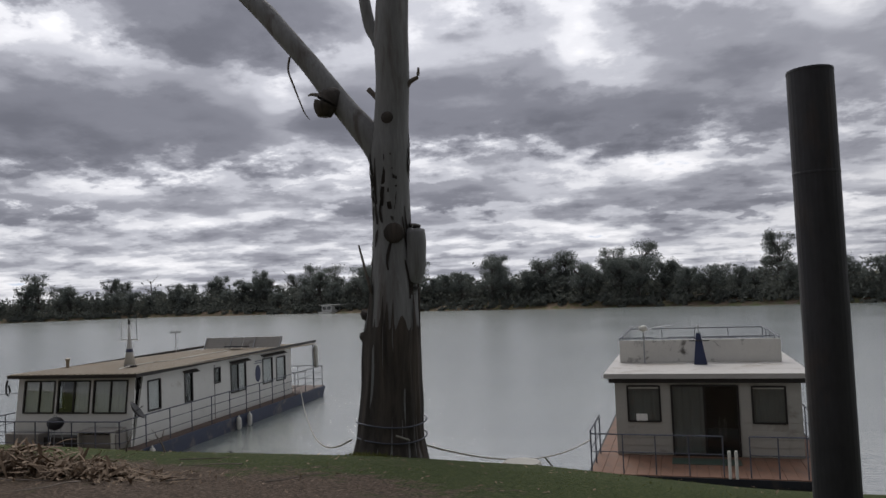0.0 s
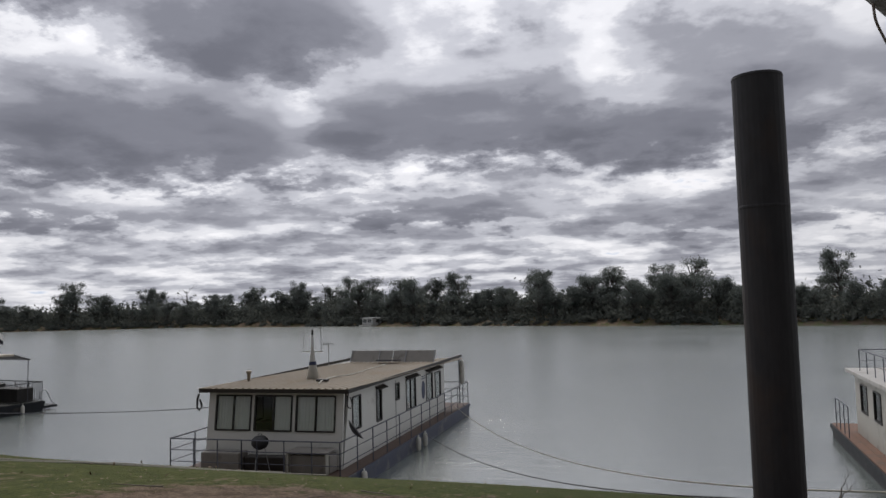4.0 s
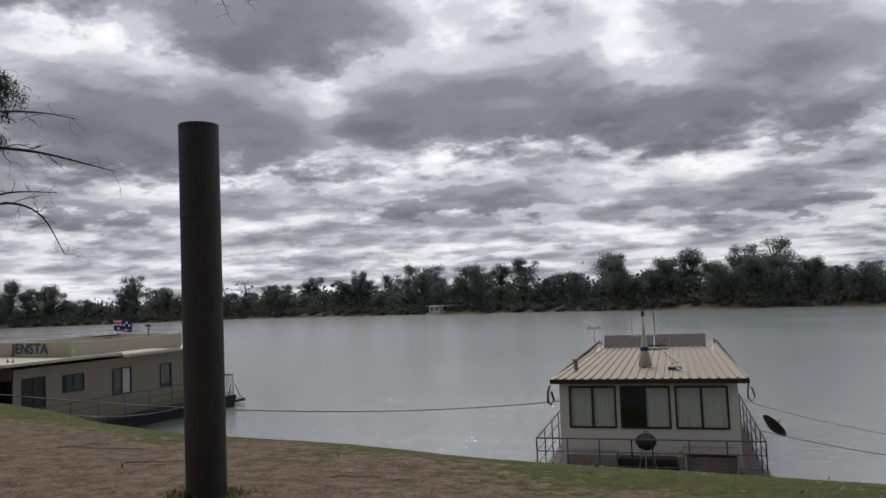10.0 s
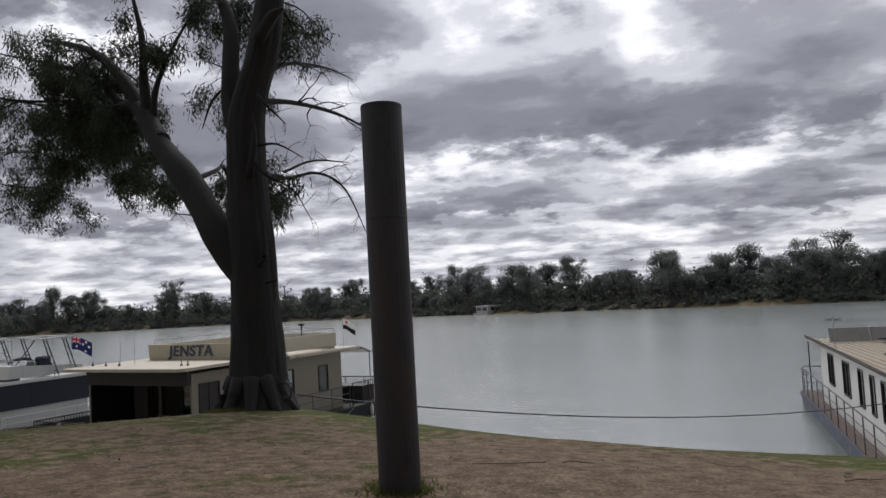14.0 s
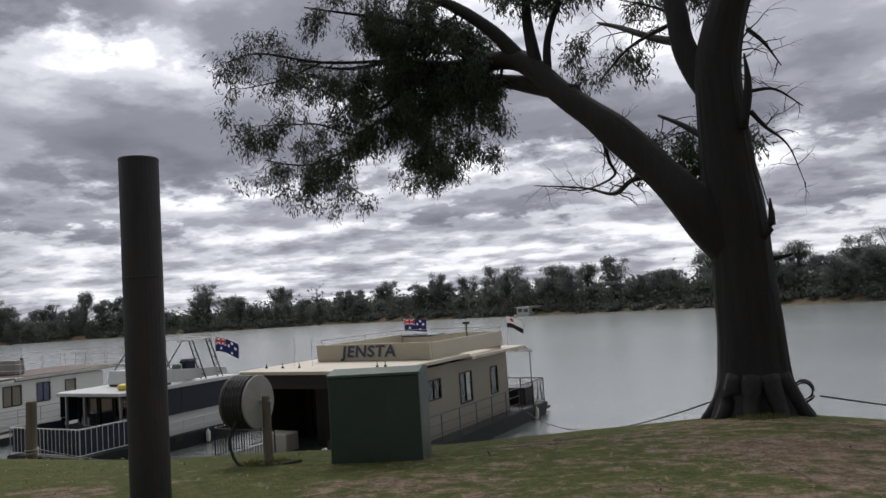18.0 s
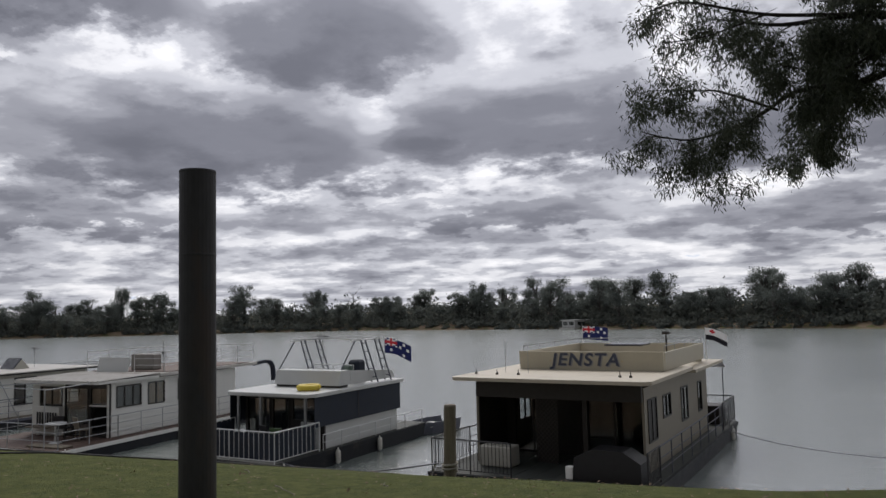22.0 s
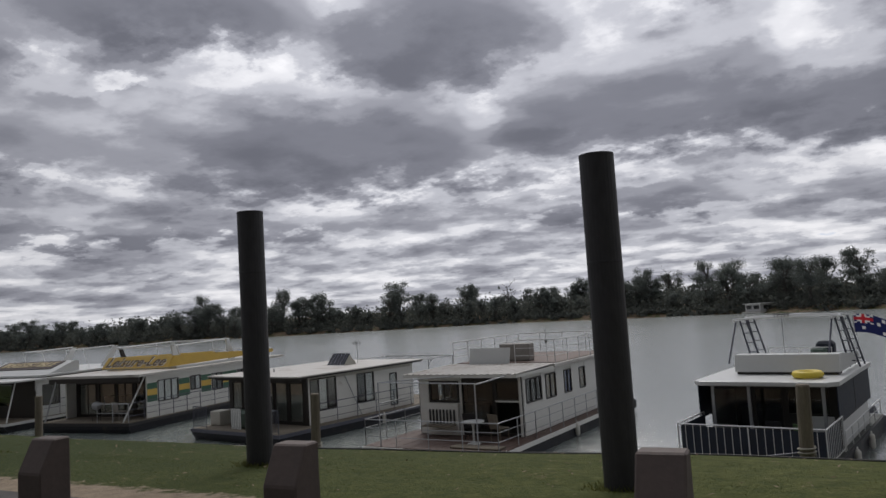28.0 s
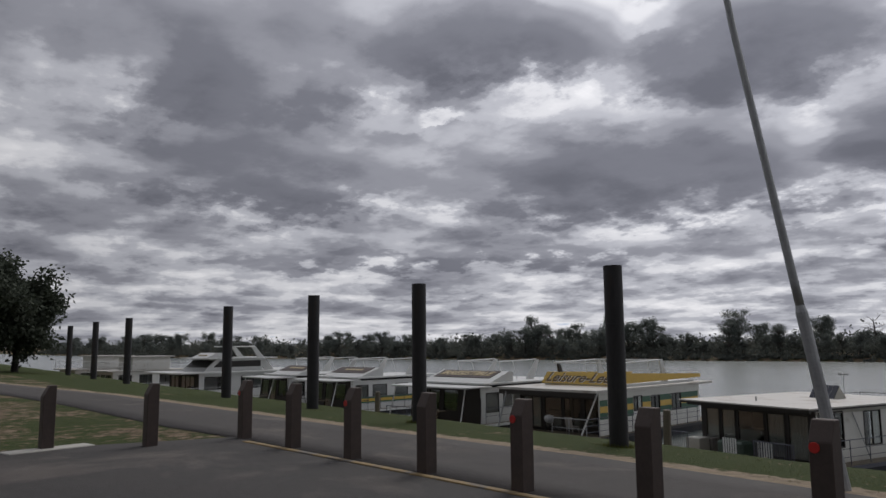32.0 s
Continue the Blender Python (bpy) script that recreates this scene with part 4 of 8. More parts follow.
    # bare dead branches: two long ones that reach out over the water, a drooping one, a crooked one under the limb
    bare = [
        ([(0.1, 0.3, 4.5, 0.055), (0.15, 1.3, 4.68, 0.042), (0.2, 2.6, 4.78, 0.03), (0.26, 3.9, 4.72, 0.018), (0.3, 4.8, 4.66, 0.006)], 0.7),
        ([(0.15, 0.3, 4.65, 0.045), (0.1, 0.8, 5.15, 0.038), (0.0, 1.8, 5.5, 0.028), (-0.1, 3.0, 5.75, 0.018), (-0.17, 4.1, 5.85, 0.006)], 0.6),
        ([(-0.2, 1.5, 3.5, 0.032), (0.05, 2.1, 3.65, 0.026), (0.3, 2.6, 3.4, 0.018), (0.5, 3.0, 2.6, 0.006)], 0.6),
        ([(-0.2, 1.4, 3.6, 0.025), (-0.1, 2.2, 3.9, 0.02), (0.1, 3.2, 4.0, 0.008)], 0.5),
        ([(-1.0, 0.45, 2.95, 0.05), (-1.3, 0.75, 2.95, 0.035), (-1.6, 1.2, 2.85, 0.028), (-2.1, 1.7, 3.05, 0.018), (-2.9, 1.9, 3.2, 0.006)], 0.45),
        ([(-1.3, 0.6, 3.5, 0.045), (-1.45, 1.3, 3.75, 0.035), (-1.8, 2.0, 3.95, 0.03), (-1.75, 2.15, 3.5, 0.028), (-1.7, 2.2, 3.25, 0.02), (-2.2, 2.3, 3.1, 0.012), (-2.7, 2.4, 3.2, 0.005)], 0.45),
        ([(-0.6, 0.5, 4.9, 0.03), (-1.2, 0.9, 4.8, 0.022), (-1.7, 1.3, 4.5, 0.008)], 0.4),
        ([(0.2, -0.05, 3.5, 0.03), (0.35, 0.0, 3.3, 0.022), (0.6, 0.3, 3.1, 0.012), (0.75, 0.5, 2.7, 0.005)], 0.35),
        ([(0.22, 0.0, 3.75, 0.025), (0.5, 0.1, 3.75, 0.016), (0.8, 0.3, 3.55, 0.006)], 0.35),
        ([(0.25, 0.0, 4.5, 0.03), (0.42, 0.0, 4.3, 0.02), (0.6, 0.2, 4.05, 0.006)], 0.3),
        ([(0.4, 0.4, 7.6, 0.06), (1.6, 2.0, 8.8, 0.045), (2.9, 3.6, 9.2, 0.03), (3.9, 4.8, 9.0, 0.01)], 0.5),
        ([(2.9, 3.6, 9.2, 0.025), (3.3, 4.2, 8.9, 0.018), (3.5, 4.4, 8.4, 0.012), (3.7, 4.5, 7.9, 0.005)], 0.3),
        ([(2.2, 2.8, 9.0, 0.02), (2.5, 3.6, 8.9, 0.015), (2.85, 4.1, 8.6, 0.010), (2.95, 4.2, 8.35, 0.004)], 0.25),
        ([(3.1, 3.8, 9.15, 0.02), (3.8, 4.4, 8.9, 0.014), (4.0, 4.6, 8.5, 0.010), (4.15, 4.6, 8.15, 0.004)], 0.28),
        ([(-0.55, 0.5, 5.0, 0.025), (-0.9, 0.8, 5.3, 0.015), (-1.3, 0.9, 5.5, 0.006)], 0.35),
    ]
    for pts, spread in bare:
        bm = bmesh.new()
        line = limb(bm, pts, 5, 6)
        for q in line[5::2]:
            for _ in range(2):
                twig(rng, bm, q[:3], (rng.uniform(-1, 1), rng.uniform(-0.5, 1), rng.uniform(-1.0, 0.8)), spread * rng.uniform(0.5, 1.0), max(0.005, q[3] * 0.4), 1, dead, 0.2, 4)
        part("dead_branch", bm, M_BARK, root, "bare crooked dead branch", smooth=True)
    for pts in ([(0.2, -0.05, 2.0, 0.05), (0.31, -0.06, 2.15, 0.05), (0.32, -0.06, 2.45, 0.012)], [(0.3, -0.05, 1.75, 0.03), (0.5, -0.05, 1.78, 0.012)], [(0.1, -0.05, 3.3, 0.06), (0.2, -0.05, 3.8, 0.05), (0.19, -0.05, 4.2, 0.01)], [(0.3, 0, 5.3, 0.1), (0.55, 0, 5.6, 0.09), (0.75, 0, 5.7, 0.02)]):
        bm = bmesh.new()
        limb(bm, pts, 4, 7)
        part("broken_stub", bm, M_BARK, root, smooth=True)
    verts, faces = [], []
    for p, d in tips:
        if rng.random() < (0.38 if p.x < -6.2 else 0.22) + 1.0 * max(0.0, noise.noise(p * 1.6)):
            continue
        few = 0.8 if p.x < -6.2 else 1.15
        leaf_spray(rng, verts, faces, p, 0.095, int(few * rng.randint(50, 105)), 0.09, 0.8)
        leaf_spray(rng, verts, faces, p + Vector((0, 0, -0.14)), 0.08, int(few * rng.randint(25, 55)), 0.095, 1.4)
    part_of("crown", mesh_of("crown", verts, faces), M_LEAF, root, "drooping narrow grey-green leaves")
    bm = bmesh.new()
    for k in range(9):
        a = k * 0.7 + 0.3
        limb(bm, [(0.25 * math.cos(a), 0.25 * math.sin(a), 0.4, 0.14), (0.44 * math.cos(a), 0.44 * math.sin(a), 0.08, 0.09), (0.62 * math.cos(a), 0.62 * math.sin(a), -0.12, 0.05)], 4, 7)
    part("root_flare", bm, M_BARK, root, smooth=True)


FAR_KINDS = {}


def far_tree_kind(k):
    """Shared meshes of one far gum: trunk with limbs, and an uneven crown of leaf clumps."""
    rng = random.Random(100 + k)
    bm = bmesh.new()
    verts, faces = [], []
    lean = rng.uniform(-0.06, 0.06)
    if k == 7:
        limb(bm, [(0, 0, -0.05, 0.022), (lean, 0, 0.4, 0.015), (lean * 2, 0, 0.75, 0.007)], 3, 6)
        for i in range(8):
            a = rng.uniform(0, 6.28)
            twig(rng, bm, (lean, 0, 0.35 + 0.05 * i), (math.cos(a), math.sin(a), 0.9), 0.22, 0.007, 1, [], 0.0, 4)
    else:
        limb(bm, [(0, 0, -0.05, 0.028), (lean * 0.5, 0, 0.2, 0.022), (lean, 0, 0.45, 0.016), (lean * 1.6, 0, 0.72, 0.008)], 3, 6)
        lobes = []
        for i in range(rng.randint(17, 24)):
            a, rad, z = rng.uniform(0, 6.28), 0.25 * math.sqrt(rng.random()), rng.uniform(0.36, 0.84)
            rad *= 1.1 - 0.9 * abs(z - 0.55)
            lobes.append((Vector((lean + rad * math.cos(a), rad * math.sin(a), z)), rng.uniform(0.085, 0.15) * (1.25 - 0.5 * z)))
        for c0, r0 in lobes:
            start = (lean * 0.8, 0, max(0.15, c0.z - rng.uniform(0.15, 0.3)))
            limb(bm, [(*start, 0.011), (*(Vector(start).lerp(c0, 0.6) + Vector((0, 0, -0.03))), 0.008), (*c0, 0.003)], 3, 5)
            for _ in range(int(3000 * r0)):
                d = Vector((rng.gauss(0, 1), rng.gauss(0, 1), rng.gauss(0, 0.8)))
                c = c0 + d.normalized() * r0 * rng.uniform(0.25, 1.1)
                s = rng.uniform(0.007, 0.0145)
                i = len(verts)
                u, v = Vector((rng.gauss(0, 1), rng.gauss(0, 1), rng.gauss(0, 1))).normalized(), Vector((rng.gauss(0, 1), rng.gauss(0, 1), rng.gauss(0, 1))).normalized()
                verts += [tuple(c + u * s), tuple(c + v * s * 0.7), tuple(c - u * s), tuple(c - v * s * 0.7)]
                faces.append((i, i + 1, i + 2, i + 3))
    trunk = bpy.data.meshes.new("far_trunk")
    bm.to_mesh(trunk)
    bm.free()
    return trunk, mesh_of("far_crown", verts, faces)


def far_tree(x, y, height, k, wide=1.0, rot=0.0):
    if k not in FAR_KINDS:
        FAR_KINDS[k] = far_tree_kind(k)
    root = thing("far_gum_tree", pose(x, y, land(x, y) - 0.1, 0, 0, rot) @ Matrix.Diagonal((height * wide, height * wide, height, 1)), "bare dead gum on the far bank" if k == 7 else "gum tree on the far river bank with haze-pale leaves", "tree", "gums on the far bank")
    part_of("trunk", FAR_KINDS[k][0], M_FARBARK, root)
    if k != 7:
        part_of("crown", FAR_KINDS[k][1], M_HAZELEAF, root)


def far_bank_trees():
    rng = random.Random(3)
    x = -640.0
    while x < 170:
        y = interp(x, FAR_BANK)
        h = rng.choice((4.5, 5.2, 5.8, 6.4, 7.2, 8.6, 10.0)) * rng.uniform(0.9, 1.1)
        far_tree(x, y + rng.uniform(3.6, 11), h, rng.randint(0, 6), rng.uniform(1.05, 1.5), rng.uniform(0, 360))
        far_tree(x + rng.uniform(-2, 2), y + rng.uniform(14, 30), h * rng.uniform(0.8, 1.15), rng.randint(0, 6), rng.uniform(1.0, 1.4), rng.uniform(0, 360))
        x += rng.uniform(3.0, 5.5) * (1.0 if x > -330 else 1.7)
    # the ones that stand out against the sky
    for sx, sy, h, k, w in HERO_TREES:
        far_tree(sx, sy, h, k, w, sx * 37 % 360)
    verts, faces = [], []
    x = -640.0
    while x < 230:
        y = interp(x, FAR_BANK)
        for _ in range(12):
            cx, cy, r = x + rng.uniform(-3, 3), y + (0.4 + 3 * rng.random() if rng.random() < 0.34 + 0.3 * noise.noise(Vector((x * 0.06, 3, 1))) else 3.4 + 34 * rng.random() ** 1.5), rng.uniform(0.9, 3.0)
            if cy < y + 3.4:
                r = rng.uniform(0.35, 0.9)
            cz = land(cx, cy)
            for _ in range(34):
                c = Vector((cx + rng.gauss(0, r * 0.8), cy + rng.gauss(0, r * 0.6), cz + abs(rng.gauss(0, r * 0.62))))
                u, v = Vector((rng.gauss(0, 1), rng.gauss(0, 1), rng.gauss(0, 1))).normalized(), Vector((rng.gauss(0, 1), rng.gauss(0, 1), rng.gauss(0, 1))).normalized()
                s, i = rng.uniform(0.16, 0.42), len(verts)
                verts += [tuple(c + u * s), tuple(c + v * s), tuple(c - u * s), tuple(c - v * s)]
                faces.append((i, i + 1, i + 2, i + 3))
        for _ in range(4):
            cx, cy, r = x + rng.uniform(-2, 2), y + rng.uniform(7, 34), rng.uniform(1.6, 3.2) * (1.0 + 0.5 * noise.noise(Vector((x * 0.05, 9, 1))))
            cz = land(cx, cy)
            for _ in range(44):
                c = Vector((cx + rng.gauss(0, r * 0.6), cy + rng.gauss(0, r * 0.6), cz + r * 0.8 + rng.gauss(0, r * 0.5)))
                u, v = Vector((rng.gauss(0, 1), rng.gauss(0, 1), rng.gauss(0, 1))).normalized(), Vector((rng.gauss(0, 1), rng.gauss(0, 1), rng.gauss(0, 1))).normalized()
                s, i = rng.uniform(0.2, 0.5), len(verts)
                verts += [tuple(c + u * s), tuple(c + v * s), tuple(c - u * s), tuple(c - v * s)]
                faces.append((i, i + 1, i + 2, i + 3))
        x += 1.6 if x > -300 else 3.0
    tagged(part_of("scrub", mesh_of("scrub", verts, faces), M_HAZESCRUB), "undergrowth and scrub along the far bank, haze in its colour", "scrub", kind="stuff")


HERO_TREES = [
    (-104.5, 180, 11.2, 0, 0.75), (-6.0, 162, 12.2, 1, 1.1), (19.0, 150, 12.5, 2, 0.9), (-198, 172, 12.0, 3, 1.0), (-146.7, 192, 12.0, 7, 1.2), (-177.4, 182, 13.5, 4, 1.1),
    (-213, 170, 13.5, 5, 0.8), (-101, 188, 11.0, 7, 0.7), (-90, 182, 12.0, 1, 1.0), (-72, 178, 11.0, 3, 1.0), (-58, 172, 11.5, 2, 1.1), (-38, 165, 11.0, 0, 1.2), (-22, 160, 11.0, 6, 1.2), (-12, 158, 11.5, 4, 1.0), (-160, 190, 11.0, 2, 1.0), (-125, 192, 10.5, 6, 1.2), (45, 142, 12.5, 6, 1.1), (-235, 160, 13.0, 1, 1.0),
]
dead_gum()
river_gum()
far_bank_trees()


def park_trees():
    """Broad dark trees where the bank curves away."""
    for k, (x, y, h, w) in enumerate([(-107.5, 0.2, 6.9, 0.8), (-109.5, 1.6, 6.6, 0.8), (-116, 0.5, 8.5, 0.7), (-126, 2.0, 8.0, 0.8)]):
        root = thing("park_tree", pose(x, y, 3.5, 0, 0, 70 * k), "dense dark green tree at the edge of the grass", "tree", "park trees")
        rng = random.Random(40 + k)
        bm = bmesh.new()
        tips = []
        limb(bm, [(0, 0, -0.2, 0.2), (0.05, 0, 1.2, 0.17), (0, 0, 2.4, 0.14), (0.1, 0, h * 0.7, 0.05)], 4, 8)
        for i in range(34):
            a = rng.uniform(0, 6.28)
            twig(rng, bm, (0, 0, rng.uniform(1.6, h * 0.65)), (math.cos(a), math.sin(a), rng.uniform(0.1, 1.0)), rng.uniform(0.9, 1.6) * w / 0.7, 0.05, 1, tips, 0.1)
        part("trunk", bm, M_BARK, root)
        verts, faces = [], []
        for p, d in tips:
            leaf_spray(rng, verts, faces, p, 0.34, 110, 0.24, 0.3, 0.28)
        part_of("crown", mesh_of("crown", verts, faces), M_LEAF, root)


park_trees()

# ---- boats: shared parts (each boat has its own frame: x across, y out into the river from the front deck's edge, z up from the water) ----
SHARED = {}


def shared(key, make):
    if key not in SHARED:
        bm = make()
        me = bpy.data.meshes.new(key)
        bm.to_mesh(me)
        bm.free()
        SHARED[key] = me
    return SHARED[key]


def wall(root, p, q, z0, z1, holes=(), material=None, th=0.07, lean=0.0, name="wall", label=""):
    """A wall from p to q with openings (s0, s1, z0, z1, kind, extra); the outside is to the right of p > q. lean: how far the top sets back."""
    p, q = Vector((*p, 0)), Vector((*q, 0))
    ln, ang = (q - p).length, math.atan2(q.y - p.y, q.x - p.x)
    m = Matrix.Translation(p) @ Matrix.Rotation(ang, 4, "Z")
    if lean:
        sh = Matrix.Identity(4)
        sh[1][2] = lean / (z1 - z0)
        sh[1][3] = -lean * z0 / (z1 - z0)
        m = m @ sh
    ss = sorted({0.0, ln, *(v for h in holes for v in h[:2])})
    zs = sorted({z0, z1, *(v for h in holes for v in h[2:4])})
    bm = bmesh.new()
    for a, b in zip(ss, ss[1:]):
        for c, d in zip(zs, zs[1:]):
            ms, mz = (a + b) / 2, (c + d) / 2
            if not any(h[0] < ms < h[1] and h[2] < mz < h[3] for h in holes):
                add_box(bm, a, b, 0, th, c, d)
    bmesh.ops.remove_doubles(bm, verts=bm.verts[:], dist=1e-4)
    seen, twice = {}, []
    for f in bm.faces:
        key = frozenset(f.verts)
        if key in seen:
            twice += [f, seen[key]]
        seen[key] = f
    bmesh.ops.delete(bm, geom=list(set(twice)), context="FACES_ONLY")
    w = part(name, bm, material, root, label)
    w.matrix_basis = m
    for s0, s1, c, d, kind, *extra in holes:
        if kind != "open":
            opening(root, m, s0, s1, c, d, kind, extra)
    return w


CURTAIN = [M_CURTAIN]


def opening(root, m, s0, s1, z0, z1, kind, extra):
    """A window or sliding door with frame, panes and curtains. extra: number of leaves, and which have curtains."""
    n = extra[0] if extra else 2
    drawn = extra[1] if len(extra) > 1 else ""
    f = 0.035
    bm = bmesh.new()
    for a in ((s0 - 0.01, s0 + f, z0, z1), (s1 - f, s1 + 0.01, z0, z1), (s0 + f, s1 - f, z0 - 0.01, z0 + f), (s0 + f, s1 - f, z1 - f, z1 + 0.01)):
        add_box(bm, a[0], a[1], -0.025, 0.05, a[2], a[3])
    for k in range(1, n):
        s = s0 + (s1 - s0) * k / n
        add_box(bm, s - f * 0.55, s + f * 0.55, -0.015, 0.045, z0 + f, z1 - f)
    frame_ob = part("door_frame" if kind == "door" else "window_frame", bm, M_FRAMESHADE, root)
    frame_ob.matrix_basis = m
    for k in range(n):
        a, b = s0 + (s1 - s0) * k / n, s0 + (s1 - s0) * (k + 1) / n
        if extra and len(extra) > 2 and k in extra[2]:
            continue
        g = part("pane", box_bm(a + f * 0.5, b - f * 0.5, 0.012, 0.018, z0 + f, z1 - f), M_GLASS, frame_ob)
        g.visible_shadow = False
        if str(k) in drawn:
            bm = bmesh.new()
            rows = []
            for j in range(15):
                s = a + 0.03 + (b - a - 0.06) * j / 14
                y = 0.034 + 0.008 * math.sin(j * 2.4 + a)
                rows.append((bm.verts.new((s, y, z0 + 0.02)), bm.verts.new((s, y, z1 - 0.02))))
            for r0, r1 in zip(rows, rows[1:]):
                bm.faces.new((r0[0], r1[0], r1[1], r0[1]))
            part("curtain", bm, extra[3] if len(extra) > 3 else CURTAIN[0], frame_ob, "drawn window curtain")


def rail(root, pts, z, h, bars=(0.5,), step=1.1, r=0.018, material=None, balusters=0.0, name="rail", z_end=None):
    """A deck rail along points: posts, a top rail and lower bars; or thin balusters."""
    material = material or M_RAIL
    post = shared(f"post_{h}_{r}_{material.name}", lambda: tube_bm([(0, 0, 0), (0, 0, h)], r, 6))
    bal = shared(f"baluster_{h}_{material.name}", lambda: box_bm(-0.007, 0.007, -0.007, 0.007, 0.08, h - 0.02)) if balusters else None
    for (ax, ay), (bx, by) in zip(pts, pts[1:]):
        ln = math.hypot(bx - ax, by - ay)
        n = max(1, round(ln / step))
        for k in range(n + 1):
            t = k / n
            part_of("post", post, material, root, m=pose(ax + (bx - ax) * t, ay + (by - ay) * t, z))
        for f in (1.0, *bars):
            part(name, tube_bm([(ax, ay, z + h * f), (bx, by, z + h * f)], r * (1.15 if f == 1.0 else 0.7), 6), material, root)
        if balusters:
            n = int(ln / balusters)
            for k in range(1, n):
                t = k / n
                part_of("baluster", bal, material, root, m=pose(ax + (bx - ax) * t, ay + (by - ay) * t, z))


def hull(root, w, ln, deck, material, deck_material, bow=0.4, rub=None):
    """A flat-bottomed barge hull with raked ends, and its boarded deck."""
    a = w / 2
    bm = prism_bm([(0, deck - 0.06), (0, deck * 0.45), (bow, -0.35), (ln - 0.3, -0.35), (ln, deck * 0.5), (ln, deck - 0.06)], "x", -a, a)
    part("hull", bm, material, root)
    n = max(6, int(w / 0.26))
    board = shared(f"deck_board_{w}_{ln}", lambda: box_bm(0.004, w / n - 0.004, 0.0, ln, -0.058, 0.0))
    for k in range(n):
        part_of("deck_board", board, deck_material, root, m=pose(-a + w * k / n, 0, deck - (0.004 if k % 2 else 0.0)))
    edge = [(-a - 0.05, ln), (-a - 0.05, -0.05), (a + 0.05, -0.05), (a + 0.05, ln), (a + 0.001, ln), (a + 0.001, -0.002), (-a - 0.001, -0.002), (-a - 0.001, ln)]
    part("rubbing_strake", prism_bm(edge, "z", deck - 0.16, deck - 0.02), rub or material, root)


def ribbed_roof(root, x0, x1, y0, y1, z, material, fall=0.0, crown=0.0, ribs=0.2, th=0.05, fascia=None):
    """A sheet roof with raised ribs running away from the shore, and a fascia round its edge."""
    bm = bmesh.new()
    n = max(2, int((x1 - x0) / ribs))
    prof = []
    for k in range(n):
        a, w = x0 + (x1 - x0) * k / n, (x1 - x0) / n
        for u, hgt in ((0.0, 0.0), (0.62, 0.0), (0.70, 0.028), (0.92, 0.028)):
            x = a + w * u
            prof.append((x, hgt))
    prof.append((x1, 0.0))
    hgt = lambda x: crown * (1 - (2 * (x - x0) / (x1 - x0) - 1) ** 2)
    rows = []
    for y, dz in ((y0, 0.0), (y1, fall)):
        rows.append([bm.verts.new((x, y, z + dz + h + hgt(x))) for x, h in prof])
        rows.append([bm.verts.new((x, y, z + dz - 0.012 + hgt(x))) for x, h in prof])
    for i in range(len(prof) - 1):
        bm.faces.new((rows[0][i], rows[0][i + 1], rows[2][i + 1], rows[2][i]))
        bm.faces.new((rows[1][i], rows[3][i], rows[3][i + 1], rows[1][i + 1]))
        bm.faces.new((rows[0][i], rows[1][i], rows[1][i + 1], rows[0][i + 1]))
        bm.faces.new((rows[2][i], rows[2][i + 1], rows[3][i + 1], rows[3][i]))
    part("roof", bm, material, root)
    if fascia:
        for a in ((x0 + 0.01, x1 - 0.01, y0 + 0.015, y0 + 0.04, z - th - 0.07, z - 0.014), (x0 + 0.012, x0 + 0.04, y0 + 0.042, y1 - 0.02, z - th - 0.07, z - 0.014), (x1 - 0.04, x1 - 0.012, y0 + 0.042, y1 - 0.02, z - th - 0.07, z - 0.014)):
            part("fascia", box_bm(*a), fascia, root)


def flat_roof(root, x0, x1, y0, y1, z, material, th=0.09, bevel=0.03, taper=0.0, name="roof", edge=None):
    bm = prism_bm([(x0 + taper, y0), (x1 - taper, y0), (x1, y0 + taper * 1.2), (x1, y1), (x0, y1), (x0, y0 + taper * 1.2)], "z", z - th, z)
    bmesh.ops.bevel(bm, geom=[e for e in bm.edges], offset=bevel, segments=2, affect="EDGES", profile=0.6)
    part(name, bm, material, root)


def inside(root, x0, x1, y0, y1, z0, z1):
    """The far walls, floor and ceiling of a cabin, and forms seen through its windows, coloured dark for indoor shade.
    """
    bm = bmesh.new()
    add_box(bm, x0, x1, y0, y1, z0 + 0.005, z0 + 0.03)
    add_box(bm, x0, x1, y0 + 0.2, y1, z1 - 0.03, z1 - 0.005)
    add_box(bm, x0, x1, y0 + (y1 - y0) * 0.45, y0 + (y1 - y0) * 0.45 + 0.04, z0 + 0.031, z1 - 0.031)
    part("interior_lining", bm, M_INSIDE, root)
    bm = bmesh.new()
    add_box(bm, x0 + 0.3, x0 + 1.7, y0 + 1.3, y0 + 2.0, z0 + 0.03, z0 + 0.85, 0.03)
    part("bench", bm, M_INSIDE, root)


